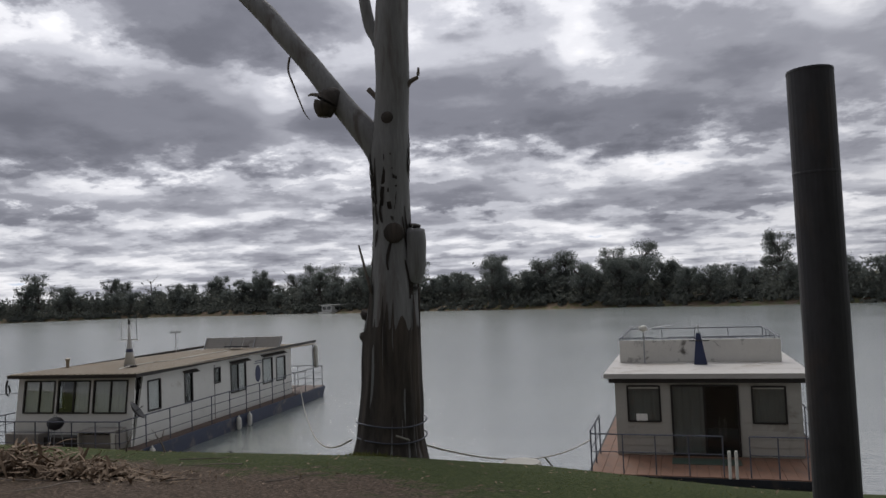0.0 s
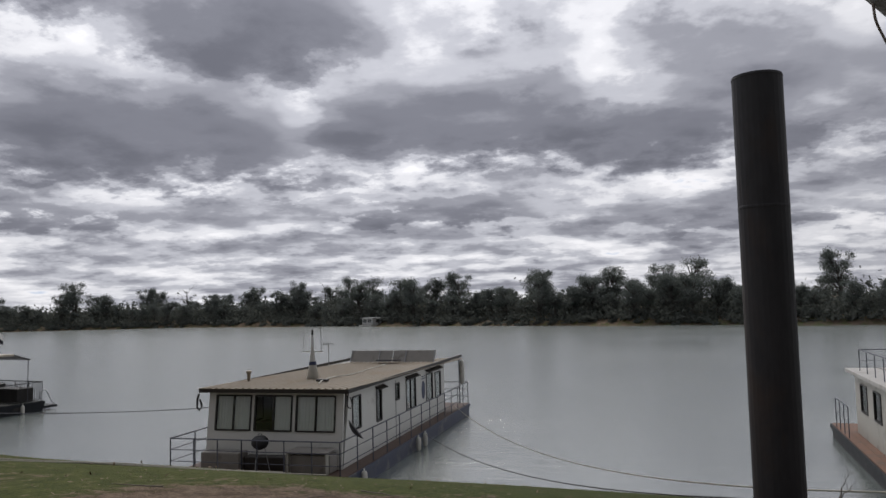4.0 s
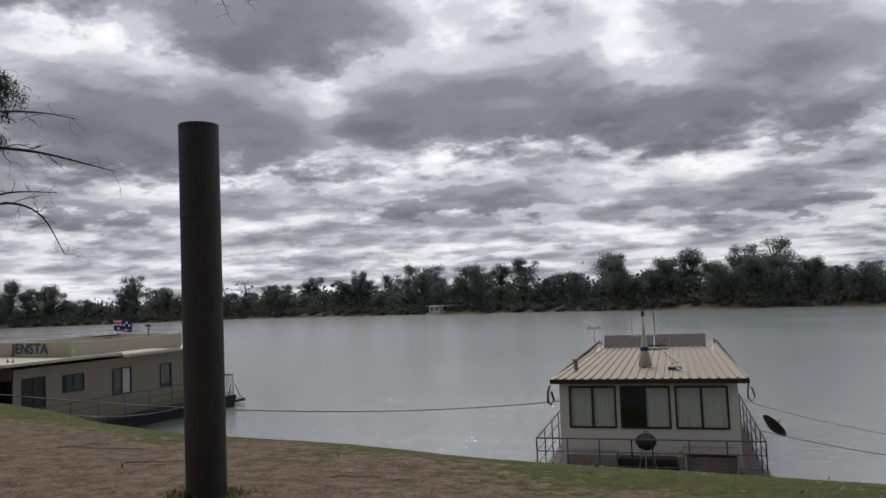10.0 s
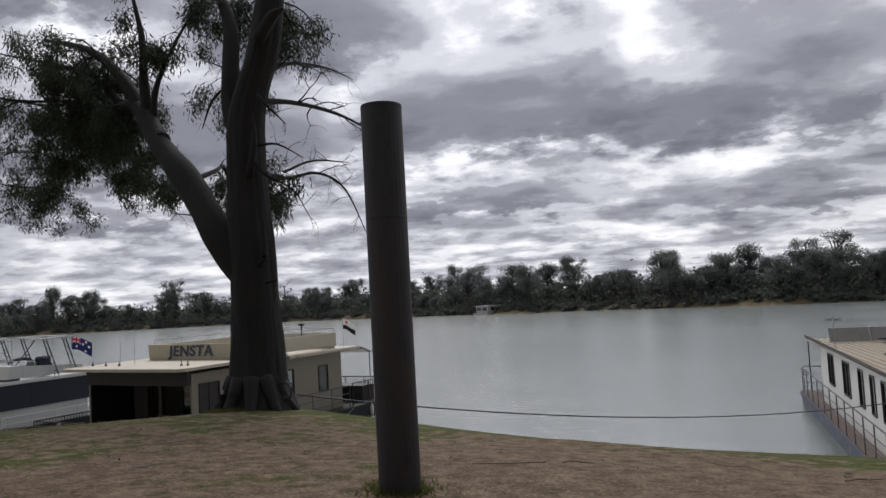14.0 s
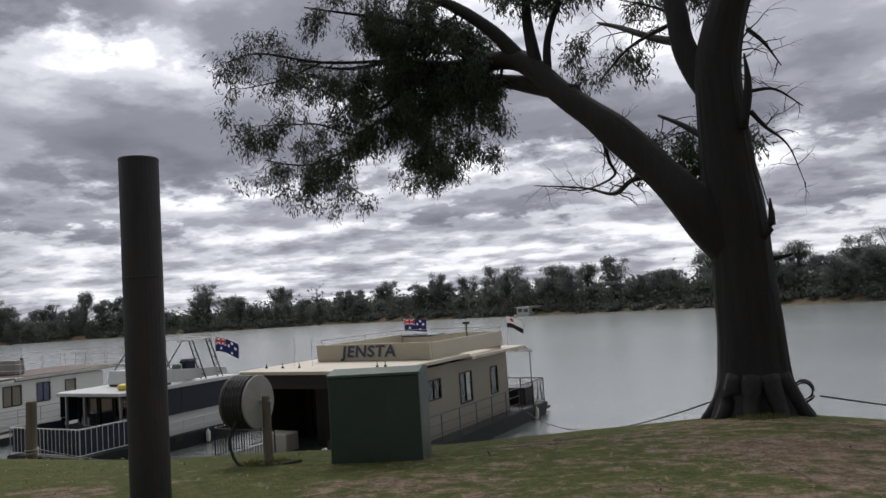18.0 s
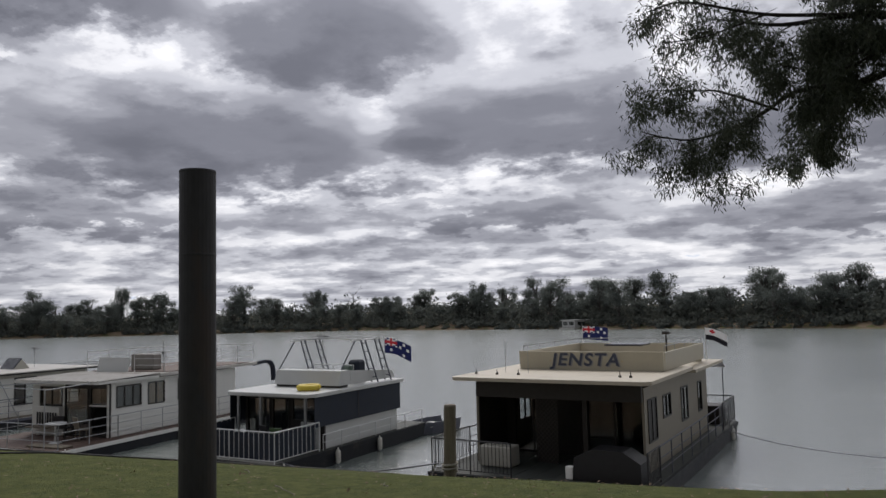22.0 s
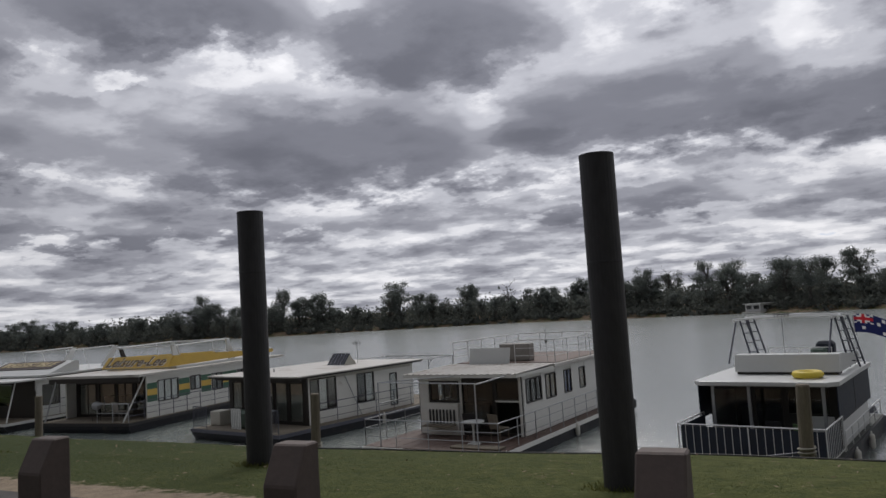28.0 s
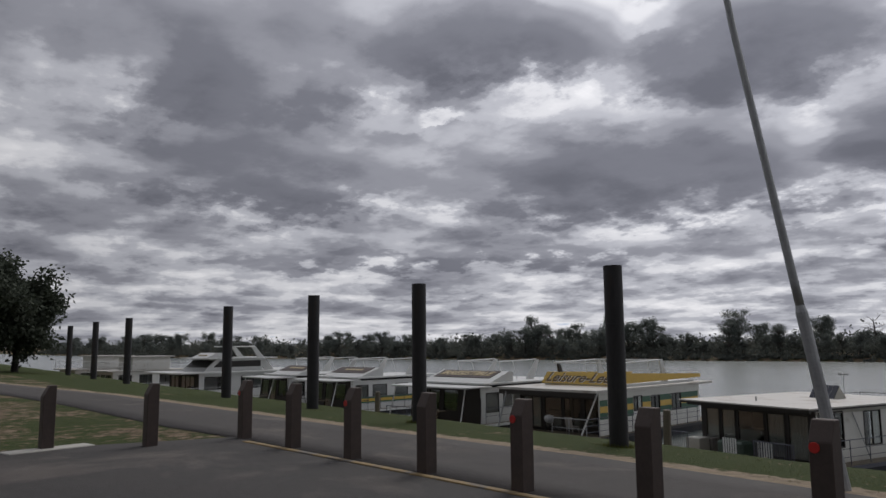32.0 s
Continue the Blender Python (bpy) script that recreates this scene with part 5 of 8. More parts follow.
def text_plate(root, words, m, size, material, depth=0.012, shear=0.0, spacing=1.0, name="lettering", label="", width=0.0):
    cu = bpy.data.curves.new(name, "FONT")
    cu.body, cu.size, cu.extrude, cu.shear, cu.space_character = words, size, depth, shear, spacing
    cu.offset = size * 0.018
    cu.align_x, cu.align_y = "CENTER", "CENTER"
    tmp = bpy.data.objects.new("text_tmp", cu)
    scene.collection.objects.link(tmp)
    dg = bpy.context.evaluated_depsgraph_get()
    me = bpy.data.meshes.new_from_object(tmp.evaluated_get(dg))
    bpy.data.objects.remove(tmp)
    if width:
        xs = [v.co.x for v in me.vertices]
        m = m @ Matrix.Diagonal((width / (max(xs) - min(xs)), 1, 1, 1))
    return part_of(name, me, material, root, label or f"painted letters reading {words}", m)


def fender(root, x, y, z, r=0.09, h=0.42):
    part_of("fender", shared("fender", lambda: lathe_bm([(0.02, -0.03), (0.06, 0.0), (0.088, 0.05), (0.09, 0.36), (0.06, 0.42), (0.025, 0.44), (0.02, 0.5)], 12)), M_FENDER, root, "grubby white hanging fender", pose(x, y, z), True)


def antenna(root, x, y, z, h, r=0.012, material=None, tv=True):
    mast = part("antenna_mast", tube_bm([(x, y, z), (x, y, z + h)], r, 6), material or M_GALV, root)
    if tv:
        bm = bmesh.new()
        add_tube(bm, [(x - 0.24, y, z + h - 0.03), (x + 0.24, y, z + h - 0.03)], 0.013, 5)
        for k in range(5):
            xx = x - 0.2 + 0.1 * k
            add_tube(bm, [(xx, y - 0.16, z + h - 0.03), (xx, y + 0.16, z + h - 0.03)], 0.010, 4)
            add_tube(bm, [(xx, y, z + h - 0.1), (xx, y, z + h + 0.05)], 0.010, 4)
        part("aerial", bm, M_FRAMESHADE, mast)


def box_part(root, name, material, *a, bevel=0.015, label="", m=None):
    return part(name, box_bm(*a, bevel=bevel), material, root, label, m)


def chair(root, x, y, z, rot, material):
    m = pose(x, y, z, 0, 0, rot)
    seat = part("deck_chair", box_bm(-0.24, 0.24, -0.24, 0.24, 0.40, 0.44, bevel=0.015), material, root, "plastic deck chair", m)
    part("backrest", prism_bm([(0.2, 0.44), (0.24, 0.44), (0.33, 0.9), (0.29, 0.9)], "x", -0.23, 0.23), material, seat)
    for sx in (-0.21, 0.21):
        for sy in (-0.21, 0.21):
            part("leg", tube_bm([(sx, sy, 0), (sx * 0.95, sy * 0.95, 0.40)], 0.016, 6), material, seat)


def round_table(root, x, y, z, material):
    t = part("deck_table", lathe_bm([(0.36, 0.70), (0.38, 0.71), (0.38, 0.73), (0.36, 0.74)], 20), material, root, "round white pedestal table", pose(x, y, z))
    part("pedestal", lathe_bm([(0.24, 0.0), (0.22, 0.02), (0.04, 0.05), (0.035, 0.5), (0.06, 0.70)], 12), material, t)


def flag(root, x, y, z, h, kind, out=(0.75, 0.2), drop=0.0, size=1.0):
    """A flag on a short staff, rippling in the wind."""
    staff = part("flagstaff", tube_bm([(x, y, z), (x, y, z + h)], 0.012, 6), M_ALU, root)
    w, fh, nx, nz = 0.80 * size, 0.42 * size, 24, 12
    d = Vector((out[0], out[1], 0)).normalized()
    sd = Vector((-d.y, d.x, 0))
    order = ("navy", "red", "white", "black")
    def spot(u, v):
        q = Vector((x, y, z + h - 0.03)) + d * (u * w) + Vector((0, 0, -fh * (1 - v) - drop * u * u)) + sd * (0.06 * math.sin(u * 7 + v) * u)
        return q
    bm = bmesh.new()
    grid = [[bm.verts.new(spot(i / nx, j / nz)) for j in range(nz + 1)] for i in range(nx + 1)]
    for i in range(nx):
        for j in range(nz):
            f = bm.faces.new((grid[i][j], grid[i + 1][j], grid[i + 1][j + 1], grid[i][j + 1]))
            f.material_index = order.index(flag_colour(kind, (i + 0.5) / nx, (j + 0.5) / nz))
    look_of = "navy flag with a red and white canton and white stars" if kind == "ensign" else "white and black flag with a red disc"
    ob = part("flag_cloth", bm, FLAG_MATS["navy"], staff, look_of)
    for k in order[1:]:
        ob.data.materials.append(FLAG_MATS[k])


def flag_colour(kind, u, v):
    if kind == "ensign":
        if u < 0.5 and v > 0.5:
            a, b = u / 0.5, (v - 0.5) / 0.5
            if abs(a - 0.5) < 0.09 or abs(b - 0.5) < 0.14:
                return "red"
            if abs(a - 0.5) < 0.16 or abs(b - 0.5) < 0.24 or abs(a - b) < 0.12 or abs(a + b - 1) < 0.12:
                return "white"
            return "navy"
        for cu, cv in ((0.25, 0.24), (0.75, 0.82), (0.75, 0.18), (0.63, 0.55), (0.87, 0.62)):
            if abs(u - cu) < 0.045 and abs(v - cv) < 0.085:
                return "white"
        return "navy"
    if v < 0.4:
        return "black"
    if (u - 0.35) ** 2 + (v - 0.75) ** 2 < 0.02:
        return "red"
    return "white" if v > 0.45 else "navy"


FLAG_MATS = {k: leaf_mat(k + "_flag_cloth", c, c, 0.35) for k, c in (("navy", (0.02, 0.025, 0.09)), ("red", (0.45, 0.03, 0.04)), ("white", (0.62, 0.62, 0.62)), ("black", (0.02, 0.02, 0.025)))}

def boat(x, y, rot, label, category="houseboat"):
    return thing("houseboat", pose(x, y, 0, 0, 0, rot), label, category, "moored houseboats")


def boat_flaky():
    """Small white boat with a flaking roof parapet and a grey boarded front."""
    b = boat(-6.15, 17.4, -3, "white houseboat with flaking roof parapet and tan boarded deck")
    hull(b, 5.2, 11.5, 0.46, M_HULL, M_REDDECK)
    x0, x1, y0, y1 = -2.12, 2.2, 2.0, 9.6
    siding = M_SIDING
    wall(b, (x0, y0), (x1, y0), 0.46, 2.36, [(0.30, 1.10, 1.28, 2.18, "win", 1, "0"), (1.36, 2.92, 0.47, 2.19, "door", 2, "0"), (3.22, 3.98, 1.27, 2.17, "win", 1, "0")], siding)
    wall(b, (x0, y1), (x0, y0 + 0.072), 0.46, 2.36, [(0.8, 1.7, 1.25, 2.1, "win", 1, "0"), (2.6, 3.5, 1.25, 2.1, "win", 1), (4.4, 5.2, 1.25, 2.1, "win", 1), (5.9, 6.9, 1.25, 2.1, "win", 1, "0")], siding)
    wall(b, (x1, y0 + 0.072), (x1, y1), 0.46, 2.36, [(1, 2, 1.25, 2.1, "win"), (3.5, 4.5, 1.25, 2.1, "win")], siding)
    wall(b, (x1, y1 + 0.072), (x0, y1 + 0.072), 0.46, 2.36, [], siding)
    for k in range(9):
        z = 0.5 + 0.2 * k
        for a, c in ((x0 + 0.02, x0 + 0.28), (x0 + 1.12, x0 + 1.34), (x0 + 2.95, x0 + 3.2), (x0 + 4.0, x1 - 0.02)) if z > 1.05 and z < 2.1 else ((x0 + 0.02, x0 + 1.33), (x0 + 2.96, x1 - 0.02)):
            part("siding_board", prism_bm([(y0 - 0.018, z), (y0 - 0.001, z), (y0 - 0.001, z + 0.19), (y0 - 0.007, z + 0.19)], "x", a, c), siding, b)
    inside(b, x0 + 0.1, x1 - 0.1, y0 + 0.1, y1 - 0.1, 0.47, 2.34)
    flat_roof(b, -2.36, 2.45, 1.75, 9.9, 2.50, M_WHITEROOF, 0.12)
    part("soffit_beam", box_bm(-2.25, 2.3, 1.85, 1.98, 2.26, 2.378), M_FRAMESHADE, b)
    # the parapet of the top deck
    px0, px1, py0, py1 = -2.14, 2.1, 4.4, 8.8
    part("parapet", box_bm(px0, px1, py0, py0 + 0.05, 2.505, 3.12, bevel=0.012), M_FLAKY, b, "white parapet with flaking dark patches")
    rail(b, [(px0 + 0.03, py0 + 0.1), (px0 + 0.03, py1), (px1 - 0.03, py1), (px1 - 0.03, py0 + 0.1)], 2.5, 0.66, (0.5,), 1.1, 0.014)
    for a, c in ((px0, px0 + 0.95), (px0 + 1.35, px1 - 0.15)):
        part("top_rail", tube_bm([(a, py0 + 0.02, 3.19), (c, py0 + 0.02, 3.19)], 0.014, 6), M_RAIL, b)
        for k in range(5):
            part_of("rail_bracket", shared("rail_bracket", lambda: tube_bm([(0, 0, 0), (0, 0, 0.075)], 0.012, 5)), M_RAIL, b, m=pose(a + (c - a) * k / 4, py0 + 0.02, 3.115))
    # blue fin with its cross-bar, a lamp mast and the whip aerials
    fin = part("mast_fin", prism_bm([(-0.15, 2.5), (0.19, 2.5), (0.05, 3.34), (-0.06, 3.34)], "y", 3.75, 3.83), M_BLUE, b, "dark blue tapered mast fin")
    part("cross_bar", tube_bm([(-0.24, 3.74, 3.14), (0.27, 3.74, 3.14)], 0.016, 6), M_FRAMESHADE, fin)
    part("mast_tip", tube_bm([(0, 3.79, 3.34), (0, 3.79, 3.56)], 0.015, 6), M_GALV, fin)
    lamp = part("lamp_post", tube_bm([(-1.45, 4.2, 2.5), (-1.45, 4.2, 3.4)], 0.02, 6), M_GALV, b)
    part("globe", lathe_bm([(0.02, 0.0), (0.09, 0.03), (0.12, 0.08), (0.1, 0.14), (0.02, 0.17)], 12), M_FENDER, lamp, m=pose(-1.45, 4.2, 3.38), smooth=True)
    part("whip", tube_bm([(-1.45, 4.2, 3.4), (-1.1, 4.2, 3.5), (-0.75, 4.2, 3.54)], 0.008, 4), M_GALV, lamp)
    part("whip", tube_bm([(-1.45, 4.2, 3.4), (-1.75, 4.2, 3.52)], 0.008, 4), M_GALV, lamp)
    rail(b, [(-2.55, 0.05), (0.3, 0.05)], 0.46, 0.88, (0.55,), 0.72, 0.016)
    rail(b, [(0.85, 0.05), (2.55, 0.05)], 0.46, 0.88, (0.55,), 0.6, 0.016)
    rail(b, [(-2.55, 0.05), (-2.55, 2.0)], 0.46, 0.95, (0.55,), 1.0, 0.02)
    rail(b, [(2.55, 0.05), (2.55, 3.0), (2.55, 9)], 0.46, 0.88, (0.55,), 1.2, 0.016)
    rail(b, [(-2.55, 8.6), (-2.55, 10.8)], 0.46, 0.95, (0.55,), 0.7, 0.016)
    for xx in (0.42, 0.56):
        part("gangway_stanchion", lathe_bm([(0.035, 0), (0.035, 0.72), (0.03, 0.74)], 8), M_FENDER, b, "short white post by the boarding gap", pose(xx, 0.0, 0.3))
    box_part(b, "door_mat", M_GREENBOX, -0.8, 0.75, 1.1, 1.7, 0.462, 0.475, bevel=0.004, label="faded green door mat")
    box_part(b, "notice", M_CURTAIN, -1.62, -1.35, 1.975, 1.984, 1.3, 1.48, bevel=0.0, label="small white notice in a window")


def boat_tan_roof():
    """The long white boat with a tan ribbed roof and a blue hull."""
    b = boat(-24.2, 18.0, 1, "long white houseboat with tan ribbed roof and blue hull")
    hull(b, 5.0, 14.6, 0.5, M_BLUEHULL, M_DECK, 0.5, M_BLUEHULL)
    x0, x1, y0, y1 = -2.1, 2.05, 1.65, 12.0
    wall(b, (x0, y0 - 0.5), (x1, y0 - 0.5), 0.5, 2.56, [(0.24, 1.36, 1.43, 2.38, "win", 2, "01"), (1.47, 2.62, 1.43, 2.38, "win", 2, "1"), (2.74, 3.92, 1.43, 2.38, "win", 2, "01")], M_WHITE, lean=0.56)
    for xa in (x0, x1 - 0.07):
        part("raked_side", prism_bm([(y0 - 0.43, 0.5), (y0 + 0.071, 0.5), (y0 + 0.071, 2.5)], "x", xa, xa + 0.07), M_WHITE, b)
    wall(b, (x1, y0 + 0.072), (x1, y1), 0.5, 2.52, [(0.2, 0.86, 1.4, 2.34, "win", 1, "0"), (2.18, 2.65, 1.33, 2.34, "win", 1), (4.02, 4.44, 1.74, 2.3, "win", 1), (5.17, 6.31, 1.23, 2.3, "win", 2, "1"), (7.68, 8.55, 1.23, 2.25, "win", 1, "0"), (8.9, 9.75, 1.2, 2.2, "win", 1, "0")], M_WHITE)
    wall(b, (x0, y1), (x0, y0 + 0.072), 0.5, 2.52, [(1.5, 2.5, 1.3, 2.3, "win"), (4.0, 5.0, 1.3, 2.3, "win"), (6.2, 6.8, 1.3, 2.3, "win", 1), (7.6, 8.1, 1.3, 2.3, "win", 1, "0"), (8.8, 9.6, 1.3, 2.3, "win", 1)], M_WHITE)
    wall(b, (x1, y1 + 0.072), (x0, y1 + 0.072), 0.5, 2.52, [(1.0, 2.6, 0.52, 2.3, "door")], M_WHITE)
    part("cladding_joint", box_bm(x1 + 0.001, x1 + 0.008, y0 + 4.1, y0 + 4.13, 0.52, 2.4), M_FRAMESHADE, b)
    inside(b, x0 + 0.1, x1 - 0.1, y0 + 0.3, y1 - 0.1, 0.51, 2.48)
    ribbed_roof(b, -2.3, 2.3, 1.05, 14.3, 2.66, M_TANROOF, -0.20, 0.0, 0.2, fascia=M_FRAMESHADE)
    for k, (v, w) in enumerate(((3.9, 0.7), (6.9, 1.3), (9.4, 2.0))):
        part("window_hood", prism_bm([(x1 + 0.002, 2.42), (x1 + 0.16, 2.34), (x1 + 0.16, 2.32), (x1 + 0.002, 2.38)], "y", v - 0.1, v + w), M_FRAMESHADE, b)
    rail(b, [(-2.5, 0.05), (-0.35, 0.05), (0.1, 0.05), (2.45, 0.05)], 0.5, 0.93, (0.35, 0.68), 0.75, 0.017)
    rail(b, [(2.45, 0.05), (2.5, 7.2), (2.5, 12.5), (2.5, 14.4), (-2.4, 14.4)], 0.5, 0.93, (0.35, 0.68), 1.15, 0.017)
    rail(b, [(-2.5, 0.05), (-2.5, 7.0), (-2.5, 14.0)], 0.5, 0.93, (0.35, 0.68), 1.15, 0.017)
    for xx in (-2.2, 2.2):
        part("awning_post", tube_bm([(xx, 14.1, 0.5), (xx, 14.1, 2.6)], 0.025, 8), M_RAIL, b)
    part("rolled_blind", lathe_bm([(0.05, 0.0), (0.1, 0.1), (0.11, 0.9), (0.06, 1.05)], 10), M_FENDER, b, "rolled pale canvas blind", pose(2.3, 14.2, 1.35), True)
    # roof clutter
    part("vent_pipe", lathe_bm([(0.055, 0.0), (0.055, 0.24), (0.085, 0.25), (0.085, 0.31), (0.03, 0.33)], 12), M_TANROOF, b, "short brown roof vent", pose(-1.9, 3.2, 2.64))
    mast = part("tapered_mast", lathe_bm([(0.19, 0.0), (0.10, 0.5), (0.095, 0.56), (0.055, 0.85), (0.045, 1.35), (0.03, 1.36)], 14), M_WHITE2, b, "white tapered navigation mast", pose(-0.1, 4.0, 2.65), True)
    part("band", lathe_bm([(0.12, 0.42), (0.122, 0.43), (0.106, 0.52), (0.1, 0.53)], 14), M_BLUE, mast)
    part("cross_tree", tube_bm([(-0.35, 0, 0.84), (0.35, 0, 0.84)], 0.018, 6), M_WHITE2, mast)
    part("whip", tube_bm([(0.3, 0, 0.84), (0.28, 0, 1.7)], 0.01, 5), M_FRAMESHADE, mast)
    part("whip", tube_bm([(-0.3, 0, 0.84), (-0.32, 0, 1.4)], 0.007, 5), M_GALV, mast)
    part("anchor_light", lathe_bm([(0.03, 1.36), (0.04, 1.4), (0.04, 1.5), (0.02, 1.54)], 8), M_FRAMESHADE, mast)
    antenna(b, -2.0, 9.6, 2.5, 0.95)
    for xx, w in ((-1.85, 1.8), (0.0, 1.8)):
        part("tilted_panel", prism_bm([(11.5, 2.56), (11.56, 2.56), (11.86, 2.98), (11.8, 3.0)], "x", xx, xx + w), M_LOCKER, b, "grey panel leaning on the roof")
    for xx in (-1.84, -0.6, 0.55, 1.78):
        part("panel_stay", tube_bm([(xx, 11.46, 2.54), (xx, 11.76, 3.03)], 0.02, 6), M_GALV, b)
    box_part(b, "solar_panel", M_SOLAR, -0.42, 0.42, 0.0, 0.7, 0.0, 0.04, bevel=0.006, m=pose(0, 10.7, 2.66, -4))
    part("roof_hose", tube_bm([tuple(q) for q in spline([(0.3, 9.8, 2.60), (0.5, 7.5, 2.635), (0.75, 5.2, 2.665), (0.55, 4.2, 2.68), (0.7, 3.0, 2.70), (1.0, 2.0, 2.71)], 5)], 0.016, 6), M_FENDER, b, "white hose lying over the roof")
    box_part(b, "roof_anchor", M_FRAMESHADE, 0.5, 0.85, 2.9, 3.1, 2.66, 2.73)
    # front deck clutter
    for a, c, lid in ((-1.9, -0.72, 0), (0.65, 1.95, 1)):
        box_part(b, "deck_locker", M_LOCKER, a, c, 0.55, 1.05, 0.505, 0.98, bevel=0.02, label="grey painted deck locker")
    t = box_part(b, "bench_top", M_LOCKER, 0.75, 1.95, 0.35, 1.05, 1.06, 1.1, label="slatted table top on the locker")
    for xx in (0.8, 1.9):
        part("bench_leg", box_bm(xx - 0.02, xx + 0.02, 0.4, 0.6, 0.505, 1.06), M_CABINET, t)
    kettle = part("barbecue", lathe_bm([(0.04, 0.60), (0.17, 0.66), (0.23, 0.76), (0.235, 0.80), (0.235, 0.815), (0.22, 0.88), (0.13, 0.96), (0.03, 0.98)], 18), M_BLACK, b, "black kettle barbecue on three legs", pose(-0.05, 0.5, 0.5), True)
    for k in range(3):
        a = 2.1 * k + 0.4
        part("leg", tube_bm([(0.12 * math.cos(a), 0.12 * math.sin(a), 0.66), (0.26 * math.cos(a), 0.26 * math.sin(a), 0.0)], 0.012, 6), M_GALV, kettle)
    part("lid_handle", tube_bm([(-0.06, 0, 0.97), (-0.05, 0, 1.02), (0.05, 0, 1.02), (0.06, 0, 0.97)], 0.01, 5), M_BLACK, kettle)
    box_part(b, "tank", M_FRAMESHADE, -0.7, 0.6, 0.75, 1.12, 0.505, 0.85, label="dark tank under the window")
    dish = part("satellite_dish", lathe_bm([(0.02, 0.0), (0.16, 0.03), (0.30, 0.10), (0.31, 0.11), (0.30, 0.12), (0.02, 0.03)], 20), M_BLACK, b, "black satellite dish on the rail", pose(2.62, 0.5, 1.62, 0, 53, 26), True)
    part("dish_arm", tube_bm([(0, 0, 0), (0, 0, 0.3)], 0.012, 6), M_BLACK, dish)
    for v in (0.15, 1.3, 6.4, 7.2):
        fender(b, 2.62, v, 0.02)
    fender(b, -2.62, 0.4, 0.05)
    for xx, zz in ((2.3, 2.45), (-2.3, 2.35)):
        part("hanging_rope" if xx > 0 else "hanging_float", tube_bm([(xx, 1.1, zz + 0.15), (xx - 0.05, 1.1, zz), (xx - 0.06, 1.1, zz - 0.25), (xx + 0.02, 1.1, zz - 0.32), (xx + 0.09, 1.1, zz - 0.2), (xx + 0.03, 1.1, zz)], 0.018 if xx > 0 else 0.03, 6), M_DARKROPE, b)
    # the round painted badge on the side
    badge = part("painted_badge", lathe_bm([(0.28, 0.0), (0.28, 0.006)], 20), M_BLUE, b, "round dark painted badge with illegible writing", pose(2.052, 9.0, 1.72, 0, 90, 0) @ Matrix.Diagonal((1.2, 0.8, 1, 1)))
    for k in range(2):
        part("writing_bar", box_bm(2.053, 2.058, 8.7 + 0.1 * k, 9.4 - 0.1 * k, 2.12 + 0.08 * k, 2.15 + 0.08 * k), M_BLUE, b)


def lattice_panel(b, xa, xb, y, z0, z1):
    """A dark diamond lattice in a frame."""
    p = part("lattice", box_bm(xa, xb, y + 0.02, y + 0.05, z0, z1), M_FRAMESHADE, b, "dark diamond lattice panel of the porch")
    bm = bmesh.new()
    w, h = xb - xa, z1 - z0
    for s in (1, -1):
        k = -w
        while k < h:
            a, c = max(0.0, -k), min(w, h - k)
            if c > a + 0.03:
                pts = [(a, k + a), (c, k + c)]
                if s < 0:
                    pts = [(w - u, v) for u, v in pts]
                add_tube(bm, [(xa + u, y, z0 + v) for u, v in pts], 0.011, 4)
            k += 0.13
    part("slats", bm, M_INSIDE, p)


